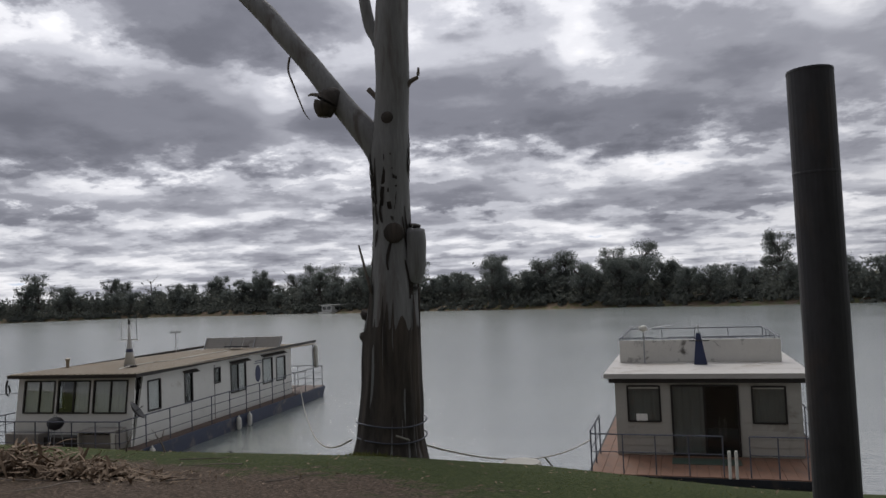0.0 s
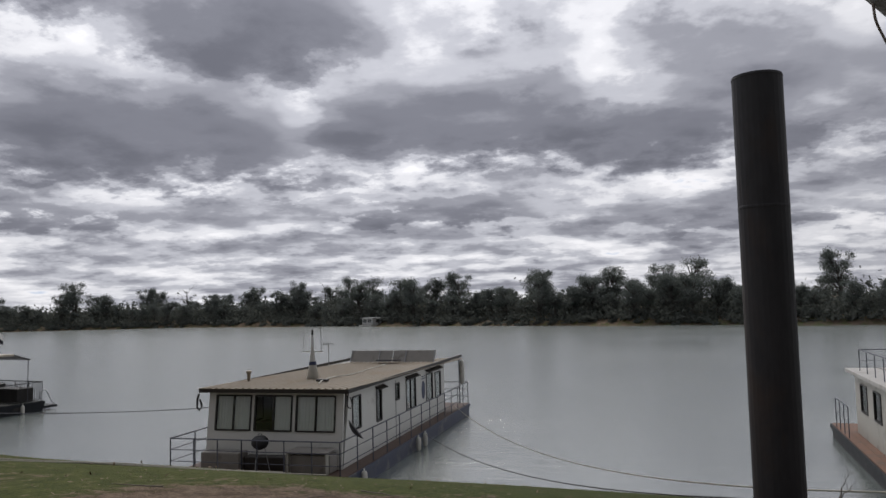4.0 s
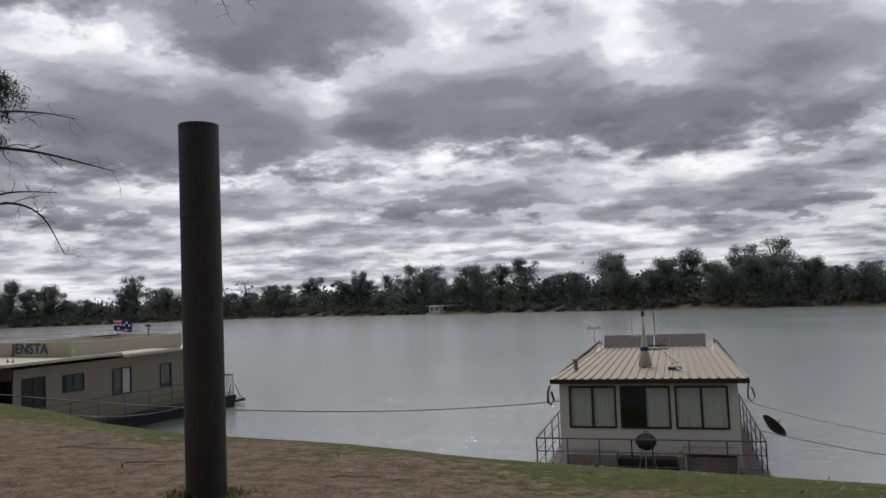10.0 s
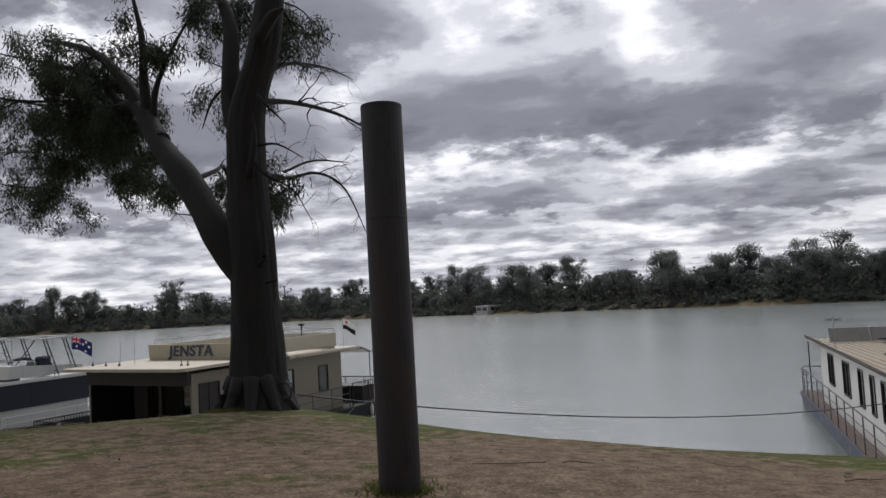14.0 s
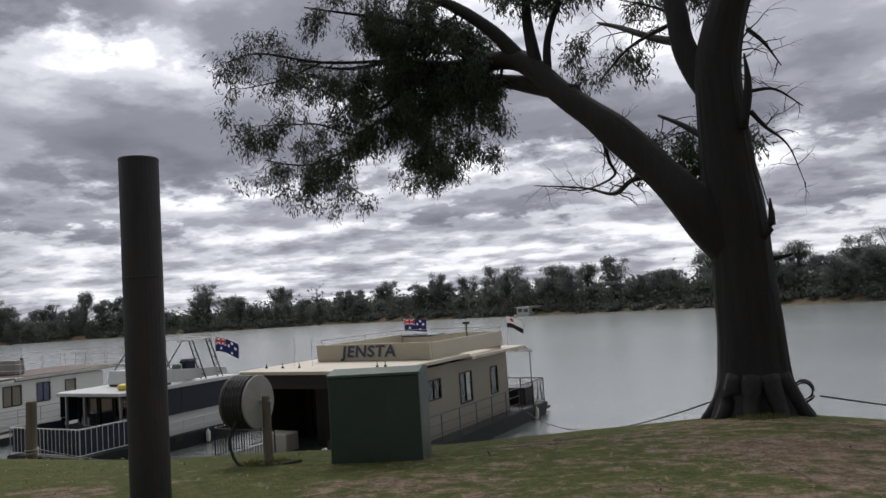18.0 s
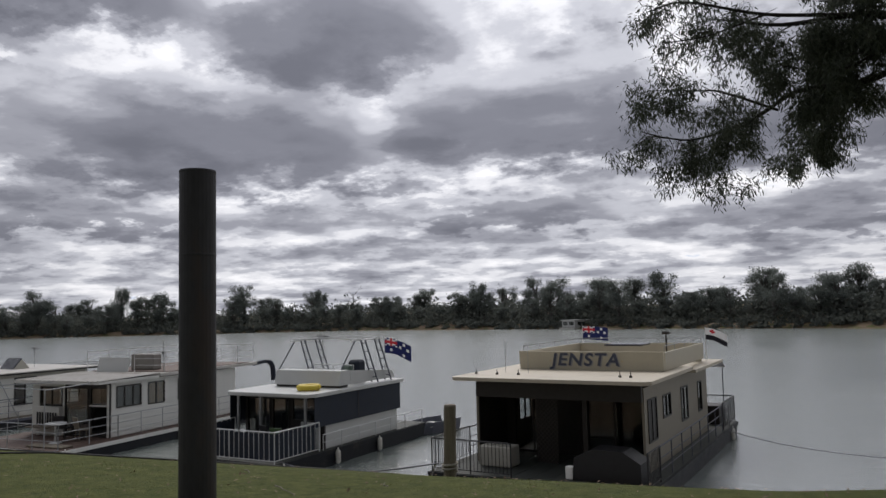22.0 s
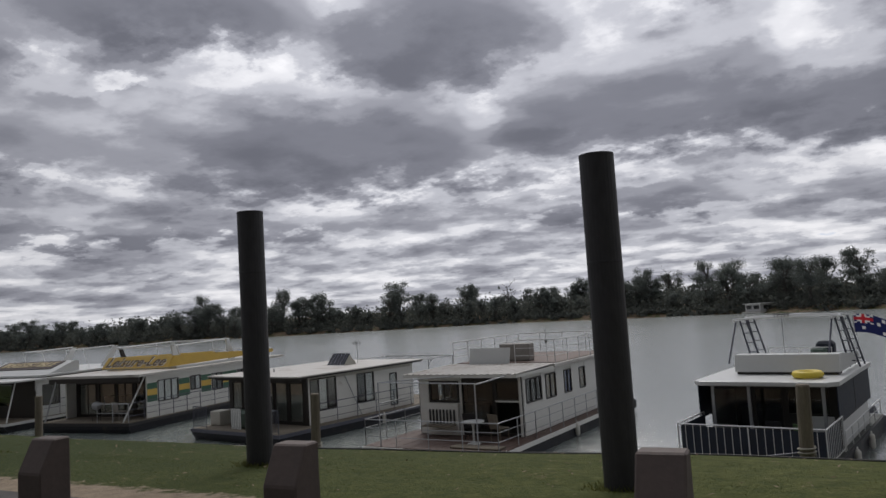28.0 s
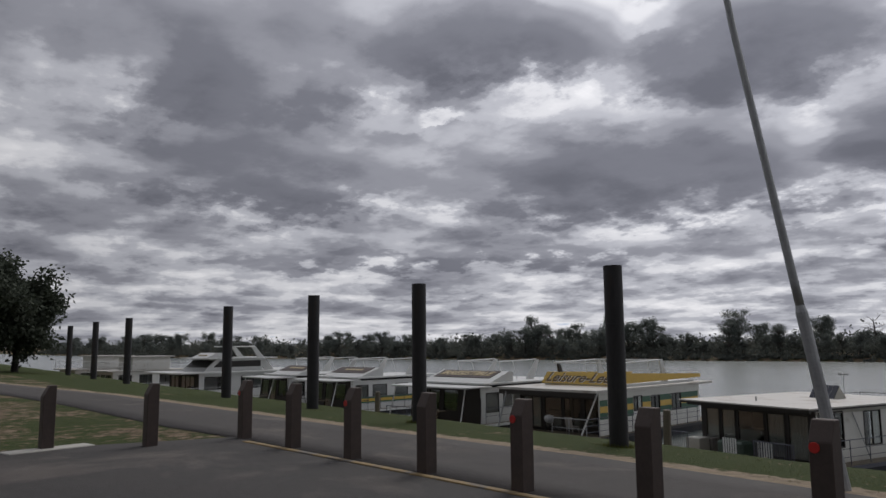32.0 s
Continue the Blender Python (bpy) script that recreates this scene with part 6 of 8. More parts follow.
def boat_cream():
    """The cream boat with its name on a sign over the roof."""
    b = boat(-48.65, 19.7, -9, "cream houseboat with name sign on the roof and dark recessed front")
    hull(b, 6.2, 12.2, 0.52, M_HULL, M_DARKDECK, 0.4)
    x0, x1, y0, y1 = -2.5, 2.55, 1.75, 9.7
    wall(b, (x1, y0), (x1, y1), 0.52, 2.8, [(0.3, 1.2, 1.3, 2.45, "win", 2, "0"), (1.9, 2.8, 1.75, 2.4, "win", 2), (4.1, 5.0, 1.35, 2.4, "win", 2, "1"), (6.5, 7.1, 1.35, 2.35, "win", 1)], M_KHAKI)
    wall(b, (x0, y1), (x0, y0), 0.52, 2.8, [(1, 2, 1.3, 2.4, "win"), (4, 5, 1.3, 2.4, "win")], M_KHAKI)
    # the recess's shade is put into this wall's near-black colour
    wall(b, (x0 + 0.075, 3.6), (x1 - 0.005, 3.6), 0.52, 2.8, [(0.3, 1.6, 0.56, 2.4, "door", 2), (2.5, 4.6, 0.56, 2.4, "door", 2)], M_FRAMESHADE)
    wall(b, (x1, y1 + 0.072), (x0, y1 + 0.072), 0.52, 2.8, [(2, 3.6, 0.54, 2.4, "door")], M_KHAKI)
    lattice_panel(b, -0.8, -0.13, 2.25, 0.525, 2.43)
    part("porch_post", box_bm(0.72, 0.86, 2.0, 2.1, 0.525, 2.5), M_FRAMESHADE, b)
    # overhang shade is part of this board's dark brown
    part("front_valance", box_bm(x0 + 0.08, x1 - 0.02, 1.6, 1.7, 2.43, 2.90), M_FRAMESHADE, b, "dark brown board under the roof edge, overhang shade in its colour")
    inside(b, x0 + 0.1, x1 - 0.1, 3.75, y1 - 0.1, 0.53, 2.76)
    flat_roof(b, -2.95, 2.95, 0.95, 6.0, 3.05, M_CREAMROOF, 0.11, 0.02, 0.15)
    flat_roof(b, -2.85, 3.0, 6.05, 10.6, 2.95, M_CREAMROOF, 0.10, 0.02)
    # dark ceiling and side linings, added to draw the porch's shade
    part("porch_ceiling", box_bm(x0 + 0.08, x1 - 0.08, 1.72, 3.59, 2.81, 2.84), M_FRAMESHADE, b, "porch ceiling coloured dark as overhang shade")
    part("porch_lining", box_bm(x1 - 0.03, x1 - 0.005, 1.78, 3.59, 0.53, 2.79), M_FRAMESHADE, b)
    part("porch_lining", box_bm(x0 + 0.075, x0 + 0.1, 1.78, 3.59, 0.53, 2.79), M_FRAMESHADE, b)
    sign = part("name_sign", prism_bm([(4.0, 3.06), (4.12, 3.06), (4.02, 3.62), (3.94, 3.62)], "x", -2.05, 2.55), M_CREAM, b, "cream name board with dark blue letters")
    tilt = pose(0.13, 3.955, 3.36, 96, 0, 0)
    text_plate(sign, "JENSTA", tilt @ pose(0.035, -0.03, 0), 0.54, M_LETTERSHADE, 0.004, 0.22, 1.12, "letter_shadow", "grey shadow behind painted letters", 2.25)
    text_plate(sign, "JENSTA", tilt @ pose(0, 0, 0.012), 0.54, M_LETTER, 0.008, 0.22, 1.12, width=2.25)
    for xx in (-0.98, 1.32):
        part("painted_star", lathe_bm([(0.035, 0.0), (0.035, 0.006)], 4), M_LETTERTAN, sign, m=pose(xx, 3.96, 3.33, 96))
    part("parapet", box_bm(2.5, 2.56, 4.13, 9.5, 3.06, 3.6, bevel=0.01), M_CREAM, b)
    part("parapet", box_bm(-2.05, -1.99, 4.13, 9.5, 3.06, 3.6, bevel=0.01), M_CREAM, b)
    part("parapet", box_bm(-1.98, 2.49, 9.44, 9.5, 2.955, 3.6, bevel=0.01), M_CREAM, b)
    rail(b, [(-2.0, 4.2), (-2.0, 9.45), (2.5, 9.45), (2.53, 4.2)], 3.6, 0.18, (), 1.3, 0.012, M_GALV)
    box_part(b, "solar_panel", M_SOLAR, 0.0, 1.3, 6.3, 7.3, 3.66, 3.72)
    for xx in (-2.6, -1.9, -1.2, 1.85, 2.15):
        part("roof_fitting", lathe_bm([(0.05, 0), (0.04, 0.05), (0.015, 0.06), (0.012, 0.16)], 8), M_FRAMESHADE, b, m=pose(xx, 2.0, 3.05))
    for xx in (-1.15, -1.9):
        part("whip", tube_bm([(xx, 2.6, 3.05), (xx, 2.6, 4.0)], 0.008, 4), M_GALV, b)
    flag(b, -1.95, 9.6, 2.95, 1.32, "ensign", (1, 0.2), 0.08, 1.2)
    flag(b, 2.56, 10.0, 2.95, 1.2, "river", (0.9, -0.3), 0.26)
    mast = part("mast", tube_bm([(1.5, 8.6, 3.0), (1.5, 8.6, 4.05)], 0.03, 6), M_FRAMESHADE, b)
    part("mast_head", box_bm(1.36, 1.64, 8.55, 8.65, 3.95, 4.05, bevel=0.02), M_FRAMESHADE, mast)
    part("stern_awning", prism_bm([(10.6, 2.95), (11.6, 2.62), (11.6, 2.58), (10.6, 2.9)], "x", -2.3, 2.9), M_FRAMESHADE, b)
    for xx in (-2.2, 2.8):
        part("awning_post", tube_bm([(xx, 11.5, 0.52), (xx, 11.5, 2.6)], 0.02, 6), M_RAIL, b)
    rail(b, [(-3.05, 2.3), (-3.05, 0.05), (-0.6, 0.05)], 0.52, 0.9, (0.1,), 1.2, 0.02, M_BLACK, 0.11)
    rail(b, [(3.05, 0.05), (3.05, 1.2)], 0.52, 0.9, (0.1,), 1.2, 0.02, M_BLACK, 0.11)
    rail(b, [(3.05, 1.2), (3.05, 9.6)], 0.52, 0.88, (0.33, 0.66), 1.2, 0.018, M_RAIL)
    rail(b, [(-3.05, 2.3), (-3.05, 9.6)], 0.52, 0.88, (0.33, 0.66), 1.2, 0.018, M_RAIL)
    rail(b, [(3.05, 9.8), (3.05, 12.1), (-3.0, 12.1)], 0.52, 0.95, (0.1,), 1.0, 0.02, M_BLACK, 0.13)
    part("boarding_ladder", tube_bm([tuple(q) for q in spline([(2.7, 12.2, 0.3), (2.7, 12.3, 0.9), (2.7, 12.6, 0.95), (2.7, 12.9, 0.4), (2.7, 13.2, 0.2)], 4)], 0.022, 6), M_GALV, b)
    box_part(b, "swim_platform", M_HULL, -2.6, 2.9, 12.2, 13.1, 0.1, 0.22)
    for xa, xb, top in ((-2.6, -1.0, 1.25), (-0.7, 0.6, 1.35), (0.9, 2.7, 1.2)):
        box_part(b, "stern_locker", M_FRAMESHADE, xa, xb, 11.0, 11.9, 0.525, top, label="dark locker on the stern deck")
    box_part(b, "white_bench", M_CABINET, -2.1, -1.1, 1.1, 1.7, 0.53, 1.1, bevel=0.03, label="pale chest beside the front rail")
    cov = part("covered_barbecue", prism_bm([(0.95, 0.53), (2.75, 0.53), (2.75, 1.05), (2.3, 1.32), (1.5, 1.34), (1.0, 1.1)], "y", 0.5, 1.3), M_BLACK, b, "barbecue under a black cover")
    box_part(b, "pot", M_CURTAIN, 0.75, 0.95, 0.5, 0.7, 0.53, 0.85)
    fender(b, 3.14, 11.0, 0.0)
    fender(b, -3.14, 0.2, 0.0)


def boat_navy():
    """White cabin boat with navy canvas screens, a top deck and an ensign."""
    b = boat(-58.3, 19.8, -7, "white houseboat with navy canvas sides and a tubular top-deck frame")
    hull(b, 3.7, 8.9, 0.55, M_HULL, M_DARKDECK, 0.4)
    x0, x1, y0, y1 = -1.75, 1.7, 2.6, 7.0
    # shade under the porch roof is painted in as a dark wall colour
    wall(b, (x0, y0), (x1, y0), 0.55, 2.28, [(0.1, 1.15, 0.58, 2.15, "door", 1), (1.25, 2.0, 0.58, 2.15, "door", 1), (2.12, 3.2, 1.42, 2.15, "win", 1)], M_FRAMESHADE)
    part("front_panel", box_bm(0.75, 1.55, y0 - 0.05, y0 - 0.004, 0.56, 1.4, bevel=0.01), M_WHITE2, b)
    wall(b, (x1, y0 + 0.072), (x1, y1), 0.55, 2.28, [(2.6, 3.6, 1.4, 2.1, "win")], M_WHITE2)
    wall(b, (x0, y1), (x0, y0 + 0.072), 0.55, 2.28, [(1, 2, 1.4, 2.1, "win")], M_WHITE2)
    wall(b, (x1, y1 + 0.072), (x0, y1 + 0.072), 0.55, 2.28, [(1, 2.2, 0.56, 2.15, "door")], M_WHITE2)
    inside(b, x0 + 0.1, x1 - 0.1, y0 + 0.1, y1 - 0.1, 0.56, 2.26)
    flat_roof(b, -2.0, 1.85, 1.75, 7.4, 2.42, M_WHITE2, 0.13, 0.03, 0.25)
    for xx, yy in ((-1.45, 1.95), (-0.45, 1.95), (1.45, 1.95)):
        part("porch_post", box_bm(xx - 0.04, xx + 0.04, yy - 0.04, yy + 0.04, 0.552, 2.28), M_GALV, b)
    for xa, xb, ya, yb in ((1.76, 1.79, 2.0, 7.2), (-1.9, -1.87, 2.0, 7.2)):
        part("canvas_screen", box_bm(xa, xb, ya, yb, 1.32, 2.285), M_NAVY, b, "dark navy canvas side screen")
    part("screen_seam", box_bm(1.792, 1.80, 4.4, 4.43, 1.35, 2.28), M_FRAMESHADE, b)
    rail(b, [(-1.85, 2.2), (-1.85, 0.05), (1.8, 0.05), (1.8, 2.2)], 0.55, 0.93, (0.09,), 1.8, 0.018, M_ALU, 0.2)
    part("rail_screen", box_bm(-1.78, 1.74, 0.085, 0.095, 0.64, 1.42), M_NAVY, b, "dark mesh behind the front rail")
    for xx in (-1.79, 1.74):
        part("rail_screen", box_bm(xx - 0.005, xx + 0.005, 0.12, 2.1, 0.64, 1.42), M_NAVY, b)
    rail(b, [(1.8, 2.4), (1.8, 7.5), (1.8, 8.8)], 0.55, 0.5, (0.5,), 1.1, 0.014, M_ALU)
    # top deck: a low swept coaming, ladder-like canopy frames and seats
    co = prism_bm([(3.55, 2.5), (4.2, 2.5), (4.2, 3.0), (3.66, 3.0)], "x", -1.25, 1.62)
    part("coaming", co, M_WHITE2, b, "white swept front of the top deck")
    part("vent_slot", box_bm(-1.2, 1.58, 3.6, 4.1, 2.43, 2.495), M_FRAMESHADE, b)
    for xx in (-1.25, 1.56):
        part("coaming_side", prism_bm([(4.21, 2.5), (7.1, 2.5), (6.9, 2.78), (4.21, 2.98)], "x", xx, xx + 0.06), M_WHITE2, b)
    for xx in (-1.5, 1.3):
        part("canopy_brace", tube_bm([(xx - 0.02, 3.9, 2.73), (xx, 5.0, 4.0)], 0.026, 6), M_RAIL, b)
        for lo in (5.3, 6.2):
            frame_ = part("canopy_frame", tube_bm([(xx + 0.25, lo + 0.35, 2.45), (xx + 0.02, lo, 4.0)], 0.028, 6), M_RAIL, b)
            part("canopy_tube", tube_bm([(xx + 0.52, lo + 0.35, 2.45), (xx + 0.22, lo, 4.0)], 0.028, 6), M_RAIL, frame_)
            for k in range(5):
                u = (k + 0.6) / 5
                part("rung", tube_bm([(xx + 0.25 - 0.23 * u, lo + 0.35 - 0.35 * u, 2.45 + 1.55 * u), (xx + 0.52 - 0.30 * u, lo + 0.35 - 0.35 * u, 2.45 + 1.55 * u)], 0.018, 5), M_RAIL, frame_)
        part("canopy_beam", tube_bm([(xx + 0.02, 4.7, 3.98), (xx + 0.02, 6.4, 4.02)], 0.03, 6), M_ALU, b)
    for yy in (5.0, 6.3):
        part("canopy_beam", tube_bm([(-1.6, yy, 4.03), (0.0, yy, 4.08), (1.55, yy, 4.03)], 0.035, 6), M_ALU, b)
    antenna(b, -0.1, 4.9, 2.45, 1.72)
    rail(b, [(-0.6, 5.0), (1.2, 5.0)], 2.75, 0.35, (), 1.0, 0.012, M_ALU)
    part("helm_seat", box_bm(0.7, 1.2, 5.3, 5.8, 2.45, 3.25, bevel=0.08), M_NAVY, b, "covered helm seat")
    part("green_seat", box_bm(0.6, 1.05, 5.0, 5.25, 2.5, 3.1, bevel=0.08), M_GREENTOP, b)
    ring = bmesh.new()
    pts = [(0.42 * math.cos(2 * math.pi * k / 24) * 0.75, 0.42 * math.sin(2 * math.pi * k / 24) * 0.75, 0) for k in range(25)]
    add_tube(ring, pts, 0.10, 10, cap=False)
    part("yellow_float", ring, M_BUOY, b, "yellow inflatable ring lying on the roof", pose(0.95, 2.75, 2.53), True)
    flag(b, 1.65, 6.4, 2.45, 1.6, "ensign", (1, 0.1), 0.35, 1.35)
    chair(b, 1.1, 1.2, 0.55, 180, M_CLOTHGREEN)
    chair(b, 0.4, 1.5, 0.55, 160, M_BLACK)
    for v in (0.3, 3.0, 5.5):
        fender(b, 1.95, v, 0.05)
    fender(b, -1.95, 0.3, 0.05)
    box_part(b, "gangplank", M_TIMBER, -0.6, 0.2, -1.6, 0.1, 0.42, 0.47)


def boat_weatherboard():
    """White weatherboard boat with railed roof deck and brown foredeck."""
    b = boat(-68.05, 19.9, -2, "white weatherboard houseboat with railed roof deck and red-brown foredeck")
    hull(b, 5.3, 11.8, 0.5, M_HULL, M_DECK, 0.4, M_WHITE)
    x0, x1, y0, y1 = -2.05, 2.15, 2.6, 9.8
    # dark behind the awning: porch shade goes into the front wall's colour
    wall(b, (x0, y0), (x1, y0), 0.5, 2.55, [(0.5, 1.7, 1.66, 2.36, "win", 2), (1.85, 3.1, 0.53, 2.36, "door", 1), (3.2, 4.15, 0.62, 1.66, "open"), (3.2, 4.15, 1.72, 2.38, "win", 1)], M_FRAMESHADE)
    wall(b, (x1, y0 + 0.072), (x1, y1), 0.5, 2.55, [(0.25, 1.5, 1.58, 2.4, "win", 3), (1.85, 2.75, 1.52, 2.4, "win", 2, "01", (), M_TANCURTAIN), (3.5, 4.2, 1.52, 2.38, "win", 2, "01", (), M_BLUECURTAIN), (5.0, 5.6, 1.52, 2.34, "win", 1, "0", (), M_TANCURTAIN)], M_WHITE)
    wall(b, (x0, y1), (x0, y0 + 0.072), 0.5, 2.55, [(2, 3, 1.5, 2.3, "win"), (5, 6, 1.5, 2.3, "win")], M_WHITE)
    wall(b, (x1, y1 + 0.072), (x0, y1 + 0.072), 0.5, 2.55, [], M_WHITE)
    board = shared("weatherboard", lambda: prism_bm([(0.0, 0.012), (0.034, 0.0), (0.006, 0.158), (0.0, 0.158)], "y", 0.0, 1.0))
    for k in range(12):
        z = 0.53 + 0.165 * k
        spans = [(0.0, 7.1)] if not 1.38 < z < 2.4 else [(0, 0.15), (1.46, 1.75), (2.71, 3.4), (4.16, 4.9), (5.56, 7.1)]
        for a, c in spans:
            part_of("weatherboard", board, M_WHITE, b, m=pose(x1 + 0.001, y0 + 0.08 + a, z) @ Matrix.Diagonal((1, c - a, 1, 1)))
    inside(b, x0 + 0.1, x1 - 0.1, y0 + 0.1, y1 - 0.1, 0.51, 2.52)
    ribbed_roof(b, -2.25, 2.35, 1.9, 4.95, 2.68, M_WHITEROOF, 0.06, 0.0, 0.25, fascia=M_WHITE)
    flat_roof(b, -2.25, 2.35, 5.0, 11.3, 2.72, M_WHITEROOF, 0.12, 0.02)
    part("roof_decking", box_bm(-2.1, 2.2, 5.5, 10.9, 2.722, 2.75), M_DECK, b)
    rail(b, [(-2.15, 11.1), (-2.15, 5.3)], 2.74, 0.85, (0.33, 0.66), 1.1, 0.014, M_ALU)
    rail(b, [(0.6, 5.3), (2.25, 5.3), (2.25, 11.1), (-2.15, 11.1)], 2.74, 0.85, (0.33, 0.66), 1.1, 0.014, M_ALU)
    part("white_panel", prism_bm([(5.05, 2.73), (5.09, 2.73), (5.25, 3.34), (5.21, 3.34)], "x", -1.3, 0.45), M_WHITE2, b, "white board leaning at the roof deck")
    box_part(b, "air_unit", M_LOCKER, -0.55, 0.75, 6.2, 6.7, 2.755, 3.42, bevel=0.03, label="grey air-conditioner unit on the roof")
    part("whip", tube_bm([(1.7, 5.8, 2.74), (1.7, 5.8, 4.0)], 0.012, 5), M_GALV, b)
    part("mast_lamp", box_bm(1.66, 1.74, 5.76, 5.84, 3.45, 3.55), M_FRAMESHADE, b)
    part("folded_awning", tube_bm([tuple(q) for q in spline([(2.2, 11.2, 2.62), (2.35, 12.0, 2.7), (2.4, 12.4, 2.45), (2.4, 12.5, 1.75)], 5)], [0.09] * 7 + [0.13] * 9, 8), M_NAVY, b, "dark folded stern awning", smooth=True)
    # foredeck frame and rails
    fr = M_GALV
    for p, q in (((-2.0, 0.1, 0.5), (-2.0, 0.1, 2.62)), ((1.8, 0.1, 0.5), (1.8, 0.1, 2.55)), ((-2.0, 0.1, 2.62), (-0.1, 1.9, 2.62)), ((1.8, 0.1, 2.55), (1.9, 1.9, 2.62)), ((-2.0, 0.1, 2.62), (1.8, 0.1, 2.58)), ((-2.0, 0.1, 1.9), (-2.0, 1.9, 1.9))):
        part("awning_tube", tube_bm([p, q], 0.022, 6), fr, b)
    rail(b, [(-2.6, 2.4), (-2.6, 0.05), (2.55, 0.05), (2.6, 2.6), (2.6, 11.6)], 0.5, 0.88, (0.35, 0.68), 1.15, 0.016, M_GALV)
    rail(b, [(-2.6, 2.4), (-2.6, 11.4)], 0.5, 0.88, (0.35, 0.68), 1.3, 0.016, M_GALV)
    bench = part("slatted_bench", box_bm(-1.55, -0.35, 1.9, 2.35, 0.86, 0.9), M_TIMBER, b, "slatted bench by the front wall")
    for k in range(8):
        part("slat", box_bm(-1.5 + 0.145 * k, -1.44 + 0.145 * k, 2.36, 2.39, 0.92, 1.4), M_BLACK, bench)
    box_part(b, "white_cabinet", M_WHITE, -1.6, -0.3, 2.4, 2.58, 0.505, 1.62, bevel=0.01)
    for q in ((-2.0, -1.6, 0.505, 2.5), (-0.3, -0.2, 0.505, 2.5), (-1.6, -0.3, 2.39, 2.5), (2.05, 2.14, 0.505, 2.5), (1.14, 2.05, 1.66, 1.72)):
        part("white_trim", box_bm(q[0], q[1], 2.56, 2.596, q[2], q[3], bevel=0.004), M_WHITE, b)
    round_table(b, 1.0, 1.2, 0.5, M_WHITE2)
    chair(b, 1.6, 1.9, 0.5, 160, M_TIMBER)
    chair(b, 0.5, 2.0, 0.5, 190, M_BLACK)
    box_part(b, "planks", M_TIMBER, 0.6, 2.4, 0.3, 0.8, 0.505, 0.56, label="stacked planks lying on the foredeck")
    part("orange_tube", lathe_bm([(0.05, 0.0), (0.22, 0.05), (0.31, 0.22), (0.27, 0.42), (0.33, 0.62), (0.24, 0.85), (0.06, 0.92)], 14), M_ORANGE, b, "orange inflatable lying slumped on the stern deck", pose(1.75, 11.2, 0.84, 0, 84, 12), True)
    part("stern_tyre", lathe_bm([(0.1, 0.0), (0.2, 0.02), (0.22, 0.1), (0.2, 0.18), (0.1, 0.2)], 14), M_BLACK, b, "black tyre hung as a fender", pose(2.75, 11.8, 0.35, 0, 90, 0), True)
    for v in (0.2, 5.8):
        fender(b, 2.72, v, 0.05)


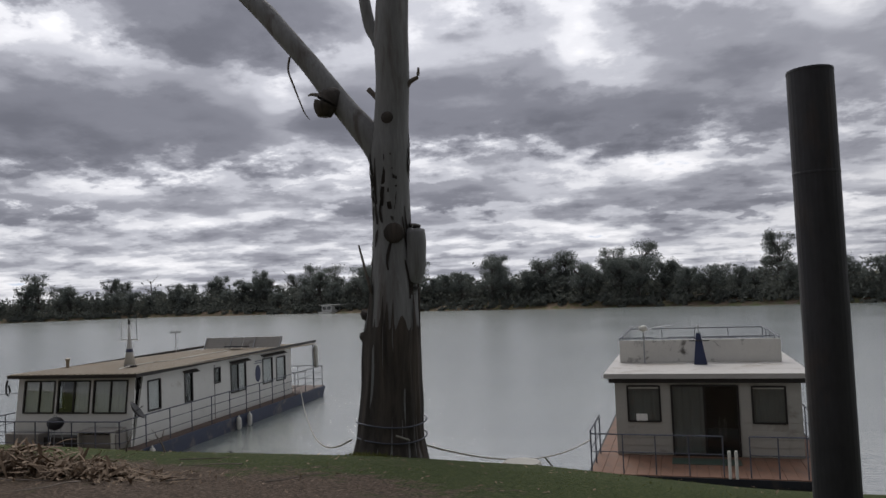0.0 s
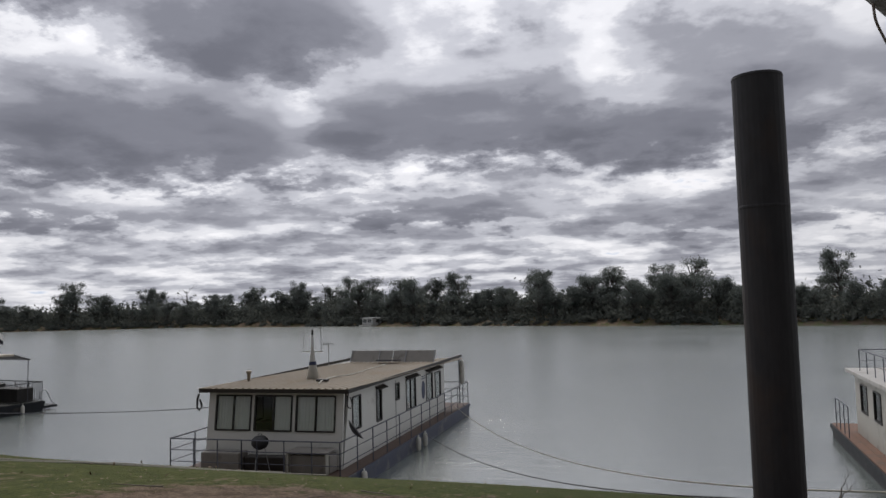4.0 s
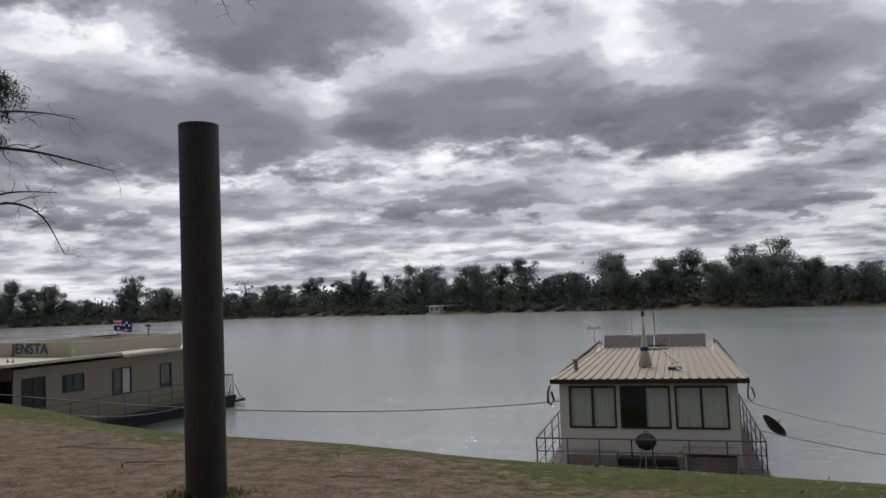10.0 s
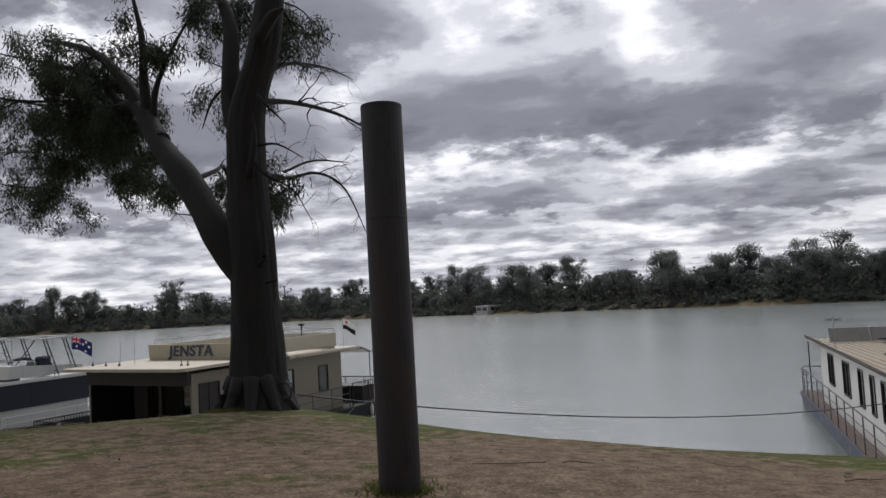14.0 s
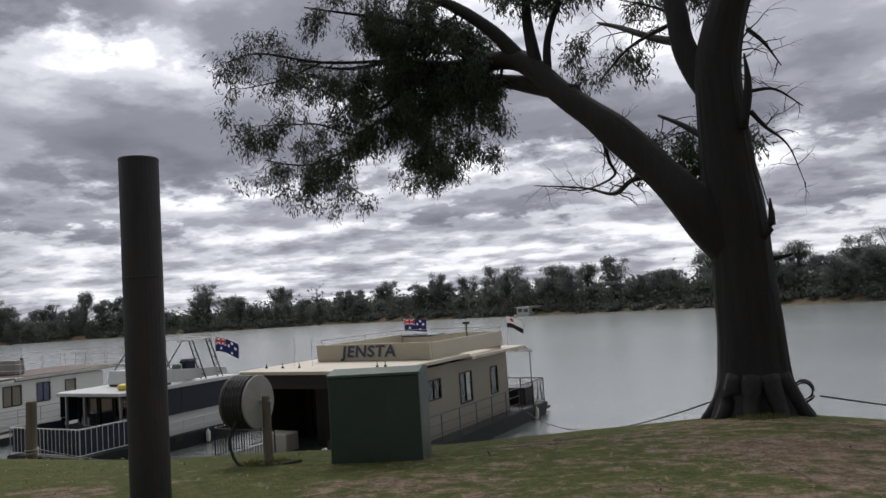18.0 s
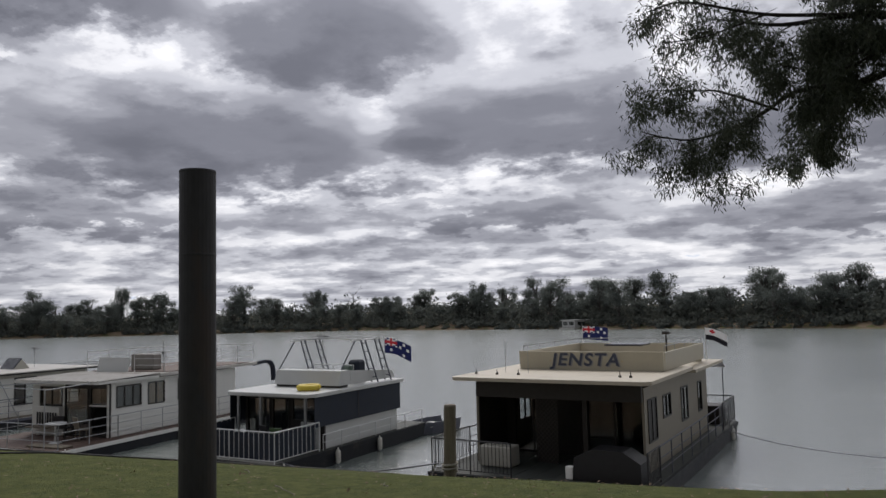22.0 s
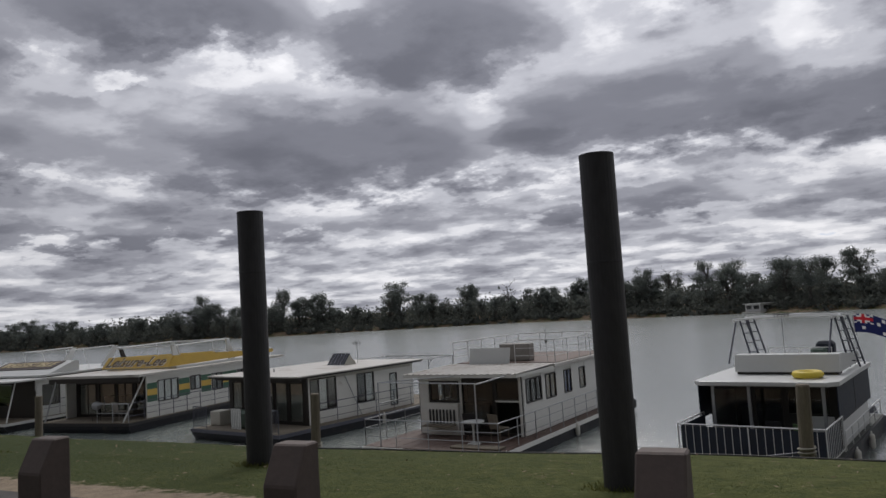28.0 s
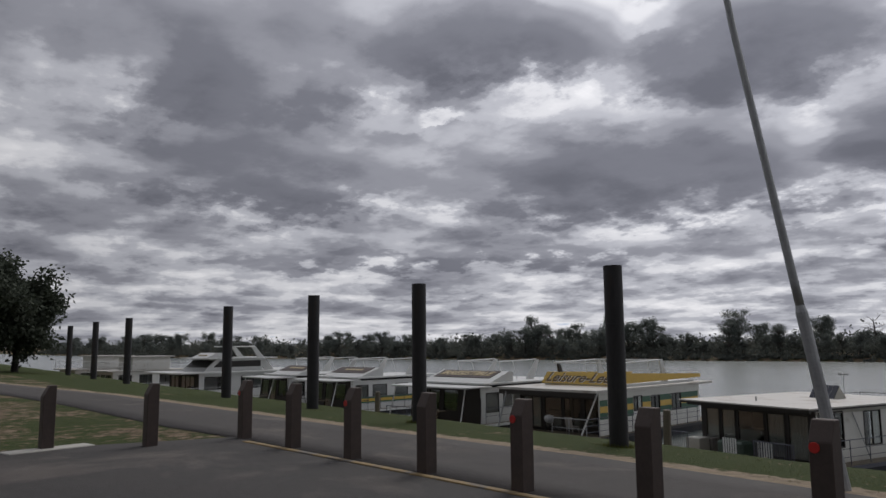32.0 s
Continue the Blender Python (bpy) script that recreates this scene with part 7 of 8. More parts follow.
def boat_low_white():
    """Low white boat with a solar panel on the roof and a stern pergola."""
    b = boat(-78.6, 21.6, -7, "low white houseboat with tilted solar panel and stern pergola frame")
    hull(b, 5.8, 11.8, 0.48, M_HULL, M_TIMBER, 0.4, M_RAIL)
    x0, x1, y0, y1 = -2.9, 2.35, 2.0, 8.8
    # this front stands in shade, drawn by a near-black wall colour
    wall(b, (x0, y0), (x1, y0), 0.48, 2.45, [(0.25, 0.95, 1.0, 2.25, "win", 1, "0", (), M_BLIND), (1.05, 1.75, 0.6, 2.25, "win", 1, "0", (), M_BLIND), (1.85, 3.1, 0.5, 2.25, "door", 1), (3.2, 4.0, 0.6, 2.25, "win", 1, "0", (), M_BLIND), (4.15, 5.0, 0.6, 2.25, "win", 1, "0", (), M_BLIND)], M_FRAMESHADE)
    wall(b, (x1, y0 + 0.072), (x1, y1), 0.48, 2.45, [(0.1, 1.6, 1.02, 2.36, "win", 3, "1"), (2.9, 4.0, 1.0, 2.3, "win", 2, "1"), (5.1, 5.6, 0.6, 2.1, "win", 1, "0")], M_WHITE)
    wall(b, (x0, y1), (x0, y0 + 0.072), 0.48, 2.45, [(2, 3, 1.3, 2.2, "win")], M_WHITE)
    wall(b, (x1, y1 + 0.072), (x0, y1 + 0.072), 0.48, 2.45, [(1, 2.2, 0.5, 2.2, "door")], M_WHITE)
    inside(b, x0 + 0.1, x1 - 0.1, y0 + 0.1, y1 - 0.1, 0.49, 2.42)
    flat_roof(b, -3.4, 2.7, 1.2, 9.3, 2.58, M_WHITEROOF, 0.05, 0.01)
    flat_roof(b, -3.36, 2.66, 1.24, 9.26, 2.528, M_FRAMESHADE, 0.07, 0.01, name="fascia")
    # dark strip added below the eave as its shadow
    part("fascia_shadow_board", box_bm(-3.2, 2.5, 1.5, 1.6, 2.36, 2.455), M_FRAMESHADE, b)
    sp = part("solar_panel", prism_bm([(6.0, 2.6), (6.05, 2.6), (6.5, 3.1), (6.45, 3.13)], "x", -0.6, 0.5), M_SOLAR, b, "blue-black solar panel tilted on the roof")
    for k in range(1, 5):
        part("panel_line", box_bm(-0.6 + 0.22 * k - 0.004, -0.6 + 0.22 * k + 0.004, -0.003, 0.003, 0.0, 0.66), M_GALV, sp, m=pose(0, 5.985, 2.615, -42))
    part("panel_side", prism_bm([(6.06, 2.59), (6.9, 2.59), (6.46, 3.08)], "x", 0.44, 0.5), M_CABINET, b)
    antenna(b, 0.1, 7.4, 2.58, 1.0)
    part("vent", tube_bm([(-0.9, 3.0, 2.58), (-0.9, 3.0, 2.75)], 0.03, 8), M_GALV, b)
    for xx, yy in ((-1.8, 11.6), (2.8, 11.6), (2.8, 9.6)):
        part("pergola_post", tube_bm([(xx, yy, 0.48), (xx, yy, 2.55)], 0.025, 6), M_GALV, b)
    for p, q in (((-1.8, 11.6, 2.55), (2.8, 11.6, 2.55)), ((2.8, 9.3, 2.56), (2.8, 11.6, 2.55)), ((0.5, 9.3, 2.56), (0.5, 11.6, 2.55)), ((-1.8, 9.3, 2.56), (-1.8, 11.6, 2.55)), ((2.8, 9.6, 2.3), (2.8, 10.0, 2.55))):
        part("pergola_beam", tube_bm([p, q], 0.028, 6), M_GALV, b)
    rail(b, [(2.85, 2.0), (2.85, 11.7), (-2.7, 11.7)], 0.48, 0.9, (0.33, 0.66), 1.15, 0.016, M_RAIL)
    rail(b, [(-2.85, 0.05), (-1.9, 0.05)], 0.48, 0.92, (0.1,), 1.0, 0.018, M_RAIL, 0.09)
    rail(b, [(1.2, 0.05), (2.8, 0.05)], 0.48, 0.92, (0.1,), 1.6, 0.018, M_RAIL, 0.09)
    part("diagonal_stay", tube_bm([(2.4, 4.2, 2.3), (2.45, 5.1, 0.5)], 0.02, 6), M_GALV, b)
    box_part(b, "covered_chair", M_GREENBOX, -0.9, 0.3, 0.5, 1.2, 0.49, 1.2, bevel=0.08, label="dark green covered barbecue")
    box_part(b, "wood_box", M_CABINET, -2.7, -2.0, 0.8, 1.4, 0.49, 1.1, bevel=0.02, label="pale wooden step box")
    box_part(b, "outboard_cover", M_BLACK, 2.2, 2.6, 11.2, 11.6, 0.5, 1.3, bevel=0.06)
    for xa, xb in ((-0.2, 0.35), (1.35, 1.9)):
        bm = bmesh.new()
        for k in range(6):
            add_box(bm, xa + (xb - xa) * k / 5 - 0.03, xa + (xb - xa) * k / 5 + 0.03, 0.09, 0.11, 0.55, 1.38)
        part("picket_panel", bm, M_WHITE2, b, "white picket panel tied to the front rail")
    box_part(b, "side_locker", M_LOCKER, -2.75, -1.95, 1.5, 1.98, 0.49, 1.05, label="pale grey locker by the front wall")
    part("side_trim", box_bm(2.351, 2.365, 2.08, 8.7, 2.30, 2.42), M_CABINET, b)
    fender(b, 2.96, 6.0, 0.0)


def boat_gold():
    """White boat with green and gold bands and a gold name panel."""
    b = boat(-89.3, 22.0, 8, "white houseboat with green and gold bands and gold name panel")
    hull(b, 5.9, 13.5, 0.5, M_HULL, M_TIMBER, 0.4, M_BLACK)
    x0, x1, y0, y1 = -2.75, 2.75, 1.4, 11.5
    # the shaded front is coloured dark, unlike the white side walls
    wall(b, (x0, y0 + 0.6), (x1, y0 + 0.6), 0.5, 2.5, [(0.3, 1.5, 0.6, 2.2, "win", 2, "01", (), M_BLIND), (1.7, 2.8, 0.52, 2.2, "door", 1), (2.95, 4.0, 0.6, 2.2, "win", 2), (4.2, 5.3, 0.8, 2.2, "win", 2)], M_FRAMESHADE)
    wall(b, (x1, y0), (x1, y1), 0.5, 2.62, [(0.75, 2.2, 1.22, 2.28, "win", 3, "012"), (3.1, 3.9, 1.5, 2.25, "win", 2, "1"), (4.8, 5.7, 1.28, 2.2, "win", 2), (7, 8, 1.3, 2.2, "win", 2)], M_WHITE)
    wall(b, (x0, y1), (x0, y0), 0.5, 2.62, [(2, 3, 1.3, 2.2, "win")], M_WHITE)
    wall(b, (x1, y1 + 0.072), (x0, y1 + 0.072), 0.5, 2.62, [], M_WHITE)
    spans = [(0.02, 0.7), (2.25, 3.05), (3.95, 4.75), (5.75, 6.95), (8.05, 10.0)]
    for a, c in spans:
        part("green_band", box_bm(x1 + 0.001, x1 + 0.006, y0 + a, y0 + c, 1.28, 2.2), M_GREENBAND, b)
        part("gold_band", box_bm(x1 + 0.0065, x1 + 0.010, y0 + a, y0 + c, 1.6, 1.9), M_YELLOW, b)
    for z in (0.85, 1.0, 1.15):
        part("board_joint", box_bm(x1 + 0.001, x1 + 0.005, y0 + 0.02, y1 - 0.05, z, z + 0.008), M_GALV, b)
    inside(b, x0 + 0.1, x1 - 0.1, y0 + 0.8, y1 - 0.1, 0.51, 2.45)
    flat_roof(b, -3.1, 3.1, 0.6, 12.6, 2.72, M_WHITEROOF, 0.12, 0.02)
    part("fascia", box_bm(-3.0, 3.0, 0.62, 0.72, 2.36, 2.6), M_FRAMESHADE, b)
    name = part("name_panel", prism_bm([(3.2, 2.85), (3.3, 2.85), (3.75, 3.42), (3.66, 3.42)], "x", -2.1, 2.4), M_YELLOW, b, "gold name panel with dark script lettering")
    tilt = pose(0.05, 3.43, 3.14, 52)
    text_plate(name, "Leisure-Lee", tilt @ pose(0.03, -0.02, 0.008), 0.84, M_CURTAIN, 0.003, 0.35, 1.02, "letter_edge", "pale outline behind dark letters")
    text_plate(name, "Leisure-Lee", tilt @ pose(0, 0, 0.014), 0.84, M_LETTERGOLD, 0.006, 0.35, 1.02)
    part("gold_side", prism_bm([(3.2, 2.85), (12.4, 2.95), (12.4, 3.14), (3.76, 3.42)], "x", 2.405, 2.46), M_YELLOW, b)
    part("gold_side", prism_bm([(3.2, 2.85), (12.4, 2.95), (12.4, 3.14), (3.76, 3.42)], "x", -2.16, -2.105), M_YELLOW, b)
    part("upper_deck", box_bm(-2.4, 2.5, 3.8, 11.5, 2.722, 2.84), M_WHITE2, b)
    for xx in (-1.9, 2.2):
        part("arch_leg", prism_bm([(8.3, 2.85), (8.9, 2.85), (8.4, 3.98), (8.15, 3.98)], "x", xx, xx + 0.1), M_WHITE2, b)
        part("canopy_beam", tube_bm([(xx, 4.0, 3.92), (xx, 8.3, 4.02)], 0.035, 6), M_ALU, b)
        part("canopy_tube", tube_bm([(xx, 4.6, 2.9), (xx, 4.2, 3.92)], 0.025, 6), M_ALU, b)
        part("canopy_tube", tube_bm([(xx, 7.2, 2.85), (xx, 7.0, 4.0)], 0.02, 6), M_ALU, b)
    part("canopy_front", tube_bm([(-1.9, 4.0, 3.92), (2.2, 4.0, 3.92)], 0.03, 6), M_ALU, b)
    part("arch_top", box_bm(-1.9, 2.3, 8.15, 8.45, 3.96, 4.04, bevel=0.02), M_WHITE2, b)
    part("dark_leg", prism_bm([(4.3, 2.9), (4.7, 2.9), (4.2, 3.85), (4.0, 3.85)], "x", -1.7, -1.6), M_FRAMESHADE, b)
    rail(b, [(2.4, 9.9), (2.4, 12.2), (-2.4, 12.2)], 2.74, 0.5, (0.5,), 1.0, 0.014, M_ALU)
    rail(b, [(2.9, 0.05), (2.95, 5), (2.95, 13.2)], 0.5, 0.9, (0.33, 0.66), 1.1, 0.018, M_RAIL)
    rail(b, [(0.9, 0.05), (2.9, 0.05)], 0.5, 0.9, (0.5,), 0.9, 0.02, M_GALV)
    k = part("barbecue", lathe_bm([(0.05, 0.55), (0.2, 0.62), (0.25, 0.75), (0.25, 0.8), (0.2, 0.9), (0.05, 0.95)], 14), M_GALV, b, "silver-lidded kettle barbecue", pose(0.3, 0.6, 0.5), True)
    for i in range(3):
        part("leg", tube_bm([(0.12 * math.cos(2.1 * i), 0.12 * math.sin(2.1 * i), 0.6), (0.24 * math.cos(2.1 * i), 0.24 * math.sin(2.1 * i), 0)], 0.012, 5), M_BLACK, k)
    chair(b, 1.5, 0.9, 0.5, 170, M_LOCKER)
    part("stay", tube_bm([(-2.7, 0.1, 0.5), (-2.5, 0.7, 2.65)], 0.04, 6), M_GALV, b)
    part("stay", tube_bm([(2.5, 0.1, 0.5), (2.75, 1.3, 2.6)], 0.04, 6), M_WHITE2, b)


def boat_visor(x, y, rot, words, label, top=M_WHITE2, band=False, w=5.0):
    """White cruiser-like boat with a raked front, a visor roof and a name board."""
    b = boat(x, y, rot, label)
    hull(b, w, 11.5, 0.5, M_HULL, M_TIMBER, 0.5, M_WHITE2)
    a = w / 2 - 0.2
    # the visor's shade is put into the front wall colour
    wall(b, (-a, 1.9), (a, 1.9), 0.5, 2.5, [(0.2, 1.3, 1.1, 2.3, "win", 1), (1.6, 2.5, 0.55, 2.3, "door", 1), (2.8, 4.0, 1.1, 2.3, "win", 1)], M_FRAMESHADE, lean=0.35)
    wall(b, (a, 1.98), (a, 9.8), 0.5, 2.5, [(0.4, 1.5, 1.1, 2.2, "win", 1), (1.9, 3.2, 1.4, 2.2, "win", 1), (4.0, 5.2, 1.4, 2.2, "win", 1)], M_WHITE2)
    wall(b, (-a, 9.8), (-a, 1.98), 0.5, 2.5, [(2, 3, 1.3, 2.2, "win", 1)], M_WHITE2)
    wall(b, (a, 9.87), (-a, 9.87), 0.5, 2.5, [], M_WHITE2)
    if band:
        part("green_band", box_bm(a + 0.001, a + 0.006, 2.0, 9.7, 0.95, 1.38), M_GREENBAND, b)
        part("gold_band", box_bm(a + 0.0065, a + 0.010, 2.0, 9.7, 1.05, 1.25), M_YELLOW, b)
    inside(b, -a + 0.1, a - 0.1, 2.4, 9.7, 0.51, 2.48)
    flat_roof(b, -w / 2 - 0.1, w / 2 + 0.1, 0.3, 2.6, 2.6, M_WHITE2, 0.09, 0.03, 0.3, "visor")
    flat_roof(b, -w / 2, w / 2, 2.2, 10.4, 2.76, M_WHITE2, 0.12, 0.03, 0.2)
    part("upper_fairing", prism_bm([(2.9, 2.77), (4.9, 2.77), (4.9, 3.3), (4.6, 3.36)], "x", -w / 2 + 0.3, w / 2 - 0.3), top, b, "sloping white fairing of the top deck")
    brd = part("name_board", prism_bm([(3.45, 3.0), (3.5, 2.96), (4.5, 3.32), (4.47, 3.36)], "x", -w * 0.4, w * 0.36), M_NAMEBOARD, b, "dark brown name board with tan letters")
    if words:
        text_plate(brd, words, pose(-0.02 * w, 3.95, 3.195, 20), 0.8, M_LETTERTAN, 0.012, 0.2, 1.0, width=w * 0.68)
    else:
        for k in range(5):
            part("writing_bar", box_bm(-1.0 + 0.42 * k, -0.68 + 0.42 * k, -0.12, 0.12, 0.0, 0.012), M_LETTERTAN, brd, m=pose(0.1, 3.95, 3.195, 20))
    for xx in (-1.8, 1.7):
        part("arch_leg", prism_bm([(7.4, 2.77), (8.1, 2.77), (8.7, 3.95), (8.4, 3.95)], "x", xx, xx + 0.1), M_WHITE2, b)
        part("canopy_beam", tube_bm([(xx, 4.9, 3.9), (xx, 8.5, 3.98)], 0.035, 6), M_ALU, b)
        part("canopy_tube", tube_bm([(xx, 5.1, 3.3), (xx, 4.95, 3.9)], 0.025, 6), M_ALU, b)
        part("ladder_rail", tube_bm([(xx, 6.6, 2.77), (xx, 6.2, 3.9)], 0.02, 6), M_ALU, b)
    part("canopy_front", tube_bm([(-1.8, 4.9, 3.9), (1.75, 4.9, 3.9)], 0.03, 6), M_ALU, b)
    rail(b, [(w / 2 - 0.05, 2.2), (w / 2 - 0.05, 11.3)], 0.5, 0.85, (0.5,), 1.2, 0.016, M_RAIL)
    rail(b, [(-w / 2 + 0.05, 0.05), (-0.3, 0.05)], 0.5, 0.85, (0.5,), 1.0, 0.016, M_RAIL)
    chair(b, -1.2, 0.9, 0.5, 150, M_LOCKER)
    box_part(b, "deck_table", M_TIMBER, 0.2, 1.0, 0.6, 1.1, 1.15, 1.2)
    part("stay", tube_bm([(w / 2 - 0.1, 0.15, 0.5), (w / 2 - 0.5, 1.0, 2.5)], 0.035, 6), M_WHITE2, b)
    part("stay", tube_bm([(-w / 2 + 0.1, 0.15, 0.5), (-w / 2 + 0.3, 0.6, 2.5)], 0.035, 6), M_WHITE2, b)
    return b


def boat_two_deck(x, y, rot):
    """Two-storey white boat with a raked arch."""
    b = boat(x, y, rot, "large two-storey white houseboat with raked radar arch")
    hull(b, 6.0, 15, 0.5, M_HULL, M_TIMBER, 0.5, M_WHITE2)
    # front wall takes the dark lining colour as overhang shade
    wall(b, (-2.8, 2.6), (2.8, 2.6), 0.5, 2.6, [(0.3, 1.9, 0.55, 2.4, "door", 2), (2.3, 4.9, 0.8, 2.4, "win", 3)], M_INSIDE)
    wall(b, (2.8, 2.68), (2.8, 13), 0.5, 2.6, [(0.5, 3, 1.2, 2.3, "win", 2), (4, 6.5, 1.2, 2.3, "win", 2)], M_WHITE2)
    wall(b, (-2.8, 13), (-2.8, 2.68), 0.5, 2.6, [], M_WHITE2)
    wall(b, (2.8, 13.1), (-2.8, 13.1), 0.5, 2.6, [], M_WHITE2)
    inside(b, -2.7, 2.7, 2.8, 13, 0.51, 2.58)
    flat_roof(b, -3.3, 3.3, 0.2, 14.5, 2.75, M_WHITE2, 0.14, 0.04, 0.5)
    part("upper_cabin", prism_bm([(3.4, 2.76), (9.2, 2.76), (9.2, 3.8), (4.6, 3.8)], "x", -2.2, 2.2), M_WHITE2, b)
    part("upper_glass", prism_bm([(4.3, 3.1), (9.0, 3.1), (9.0, 3.65), (4.9, 3.65)], "x", -2.21, 2.21), M_FRAMESHADE, b, "dark strip window of the upper cabin")
    part("windscreen", prism_bm([(3.74, 3.12), (3.80, 3.10), (4.5, 3.68), (4.42, 3.68)], "x", -2.0, 2.0), M_FRAMESHADE, b)
    flat_roof(b, -2.5, 2.5, 3.2, 10.6, 3.93, M_WHITE2, 0.12, 0.03, 0.4, "upper_roof")
    part("flybridge", prism_bm([(4.0, 3.94), (6.2, 3.94), (5.6, 4.35), (4.9, 4.35)], "x", -1.5, 1.5), M_WHITE2, b)
    part("emblem_bar", box_bm(-0.8, 0.8, 4.35, 4.40, 4.08, 4.2), M_LETTERTAN, b)
    for xx in (-1.9, 1.8):
        part("arch_leg", prism_bm([(9.6, 2.76), (10.6, 2.76), (8.6, 4.9), (8.2, 4.9)], "x", xx, xx + 0.14), M_WHITE2, b)
    part("arch_top", box_bm(-1.9, 1.94, 6.4, 8.6, 4.86, 4.96, bevel=0.03), M_WHITE2, b)
    rail(b, [(-2.8, 0.05), (2.8, 0.05), (2.9, 14.5)], 0.5, 0.9, (0.5,), 1.2, 0.018, M_ALU)
    for k in range(3):
        chair(b, -1.8 + 1.3 * k, 1.1, 0.5, 170 + 15 * k, M_WHITE2)


def boat_far_box(x, y, rot):
    """Plain far houseboats with roof rails, at the end of the row."""
    b = boat(x, y, rot, "plain white houseboat with railed roof far down the bank")
    hull(b, 5, 11, 0.5, M_HULL, M_TIMBER)
    wall(b, (-2.3, 1.8), (2.3, 1.8), 0.5, 2.5, [(0.3, 1.5, 1.1, 2.2, "win", 2), (1.9, 2.8, 0.55, 2.2, "door", 1), (3.1, 4.3, 1.1, 2.2, "win", 2)], M_WHITE)
    wall(b, (2.3, 1.88), (2.3, 9.5), 0.5, 2.5, [(0.5, 1.8, 1.2, 2.2, "win"), (2.6, 3.9, 1.2, 2.2, "win"), (4.7, 6, 1.2, 2.2, "win")], M_WHITE)
    wall(b, (-2.3, 9.5), (-2.3, 1.88), 0.5, 2.5, [], M_WHITE)
    wall(b, (2.3, 9.57), (-2.3, 9.57), 0.5, 2.5, [], M_WHITE)
    inside(b, -2.2, 2.2, 1.95, 9.4, 0.51, 2.48)
    flat_roof(b, -2.6, 2.6, 1.2, 10.2, 2.65, M_WHITEROOF, 0.12, 0.02)
    part("upper_cabin", box_bm(-1.6, 1.6, 4, 8, 2.66, 3.9, bevel=0.03), M_WHITE, b)
    flat_roof(b, -1.9, 1.9, 3.6, 8.4, 4.02, M_WHITEROOF, 0.1, 0.02, 0, "upper_roof")
    rail(b, [(-2.4, 10), (-2.4, 1.4), (2.4, 1.4), (2.4, 10)], 2.66, 0.8, (0.5,), 1.2, 0.018, M_ALU)
    rail(b, [(-2.4, 0.05), (2.4, 0.05), (2.45, 10.8)], 0.5, 0.85, (0.5,), 1.2, 0.018, M_ALU)


def dinghy(x, y, rot):
    d = thing("dinghy", pose(x, y, 0.05, 0, 0, rot), "small dark aluminium dinghy with an outboard motor", "dinghy")
    bm = bmesh.new()
    secs = []
    for v, w, zb in ((0, 0.6, -0.1), (0.8, 0.66, -0.12), (1.7, 0.6, -0.1), (2.4, 0.36, 0.0), (2.8, 0.05, 0.2)):
        secs.append([bm.verts.new(q) for q in ((-w, v, 0.42), (-w * 0.8, v, zb), (w * 0.8, v, zb), (w, v, 0.42), (w - 0.04, v, 0.42), (w * 0.8 - 0.04, v, zb + 0.05), (-w * 0.8 + 0.04, v, zb + 0.05), (-w + 0.04, v, 0.42))])
    for r, s in zip(secs, secs[1:]):
        for k in range(8):
            bm.faces.new((r[k], r[(k + 1) % 8], s[(k + 1) % 8], s[k]))
    bm.faces.new(secs[0])
    bm.faces.new(secs[-1][::-1])
    bmesh.ops.recalc_face_normals(bm, faces=bm.faces)
    part("hull", bm, M_RAIL, d)
    for v in (0.7, 1.6):
        part("thwart", box_bm(-0.55, 0.55, v, v + 0.25, 0.22, 0.26), M_GALV, d)
    part("outboard_motor", box_bm(-0.14, 0.14, -0.2, 0.12, 0.35, 0.75, bevel=0.05), M_BLACK, d)
    part("outboard_leg", box_bm(-0.06, 0.06, -0.15, -0.02, -0.3, 0.35), M_BLACK, d)


CURTAIN[0] = M_BLIND
boat_flaky()
CURTAIN[0] = M_CURTAIN
boat_tan_roof()
boat_cream()
boat_navy()
boat_weatherboard()
boat_low_white()
boat_gold()
boat_visor(-97.4, 20.6, 8, "IRRESISTIBLE", "white houseboat with raked windows and gold-lettered name board", w=6.2)
boat_visor(-109.3, 19.4, 8, "", "white houseboat with green and gold stripes and a name board", band=True)
boat_visor(-117.0, 18.4, 5, "", "white houseboat with visor roof and name board", w=4.6)
boat_two_deck(-129, 14.6, 8)
boat_far_box(-142, 11.5, 10)
boat_far_box(-152, 10.0, 10)
dinghy(-55.1, 30.6, 160)
far = thing("far_houseboat", pose(-78.3, 161.0, 0, 0, 0, -25), "small white houseboat moored under the far bank", "houseboat")
hull(far, 4, 7, 0.4, M_WHITE, M_TIMBER)
wall(far, (-1.7, 0.8), (1.7, 0.8), 0.4, 1.9, [(0.3, 1.4, 0.9, 1.6, "win"), (1.9, 3.1, 0.9, 1.6, "win")], M_WHITE2)
wall(far, (1.7, 0.88), (1.7, 6.2), 0.4, 1.9, [(1, 2.2, 0.9, 1.6, "win")], M_WHITE2)
wall(far, (-1.7, 6.2), (-1.7, 0.88), 0.4, 1.9, [(1, 2.2, 0.9, 1.6, "win")], M_WHITE2)
flat_roof(far, -2.0, 2.0, 0.3, 6.8, 2.02, M_WHITE2)

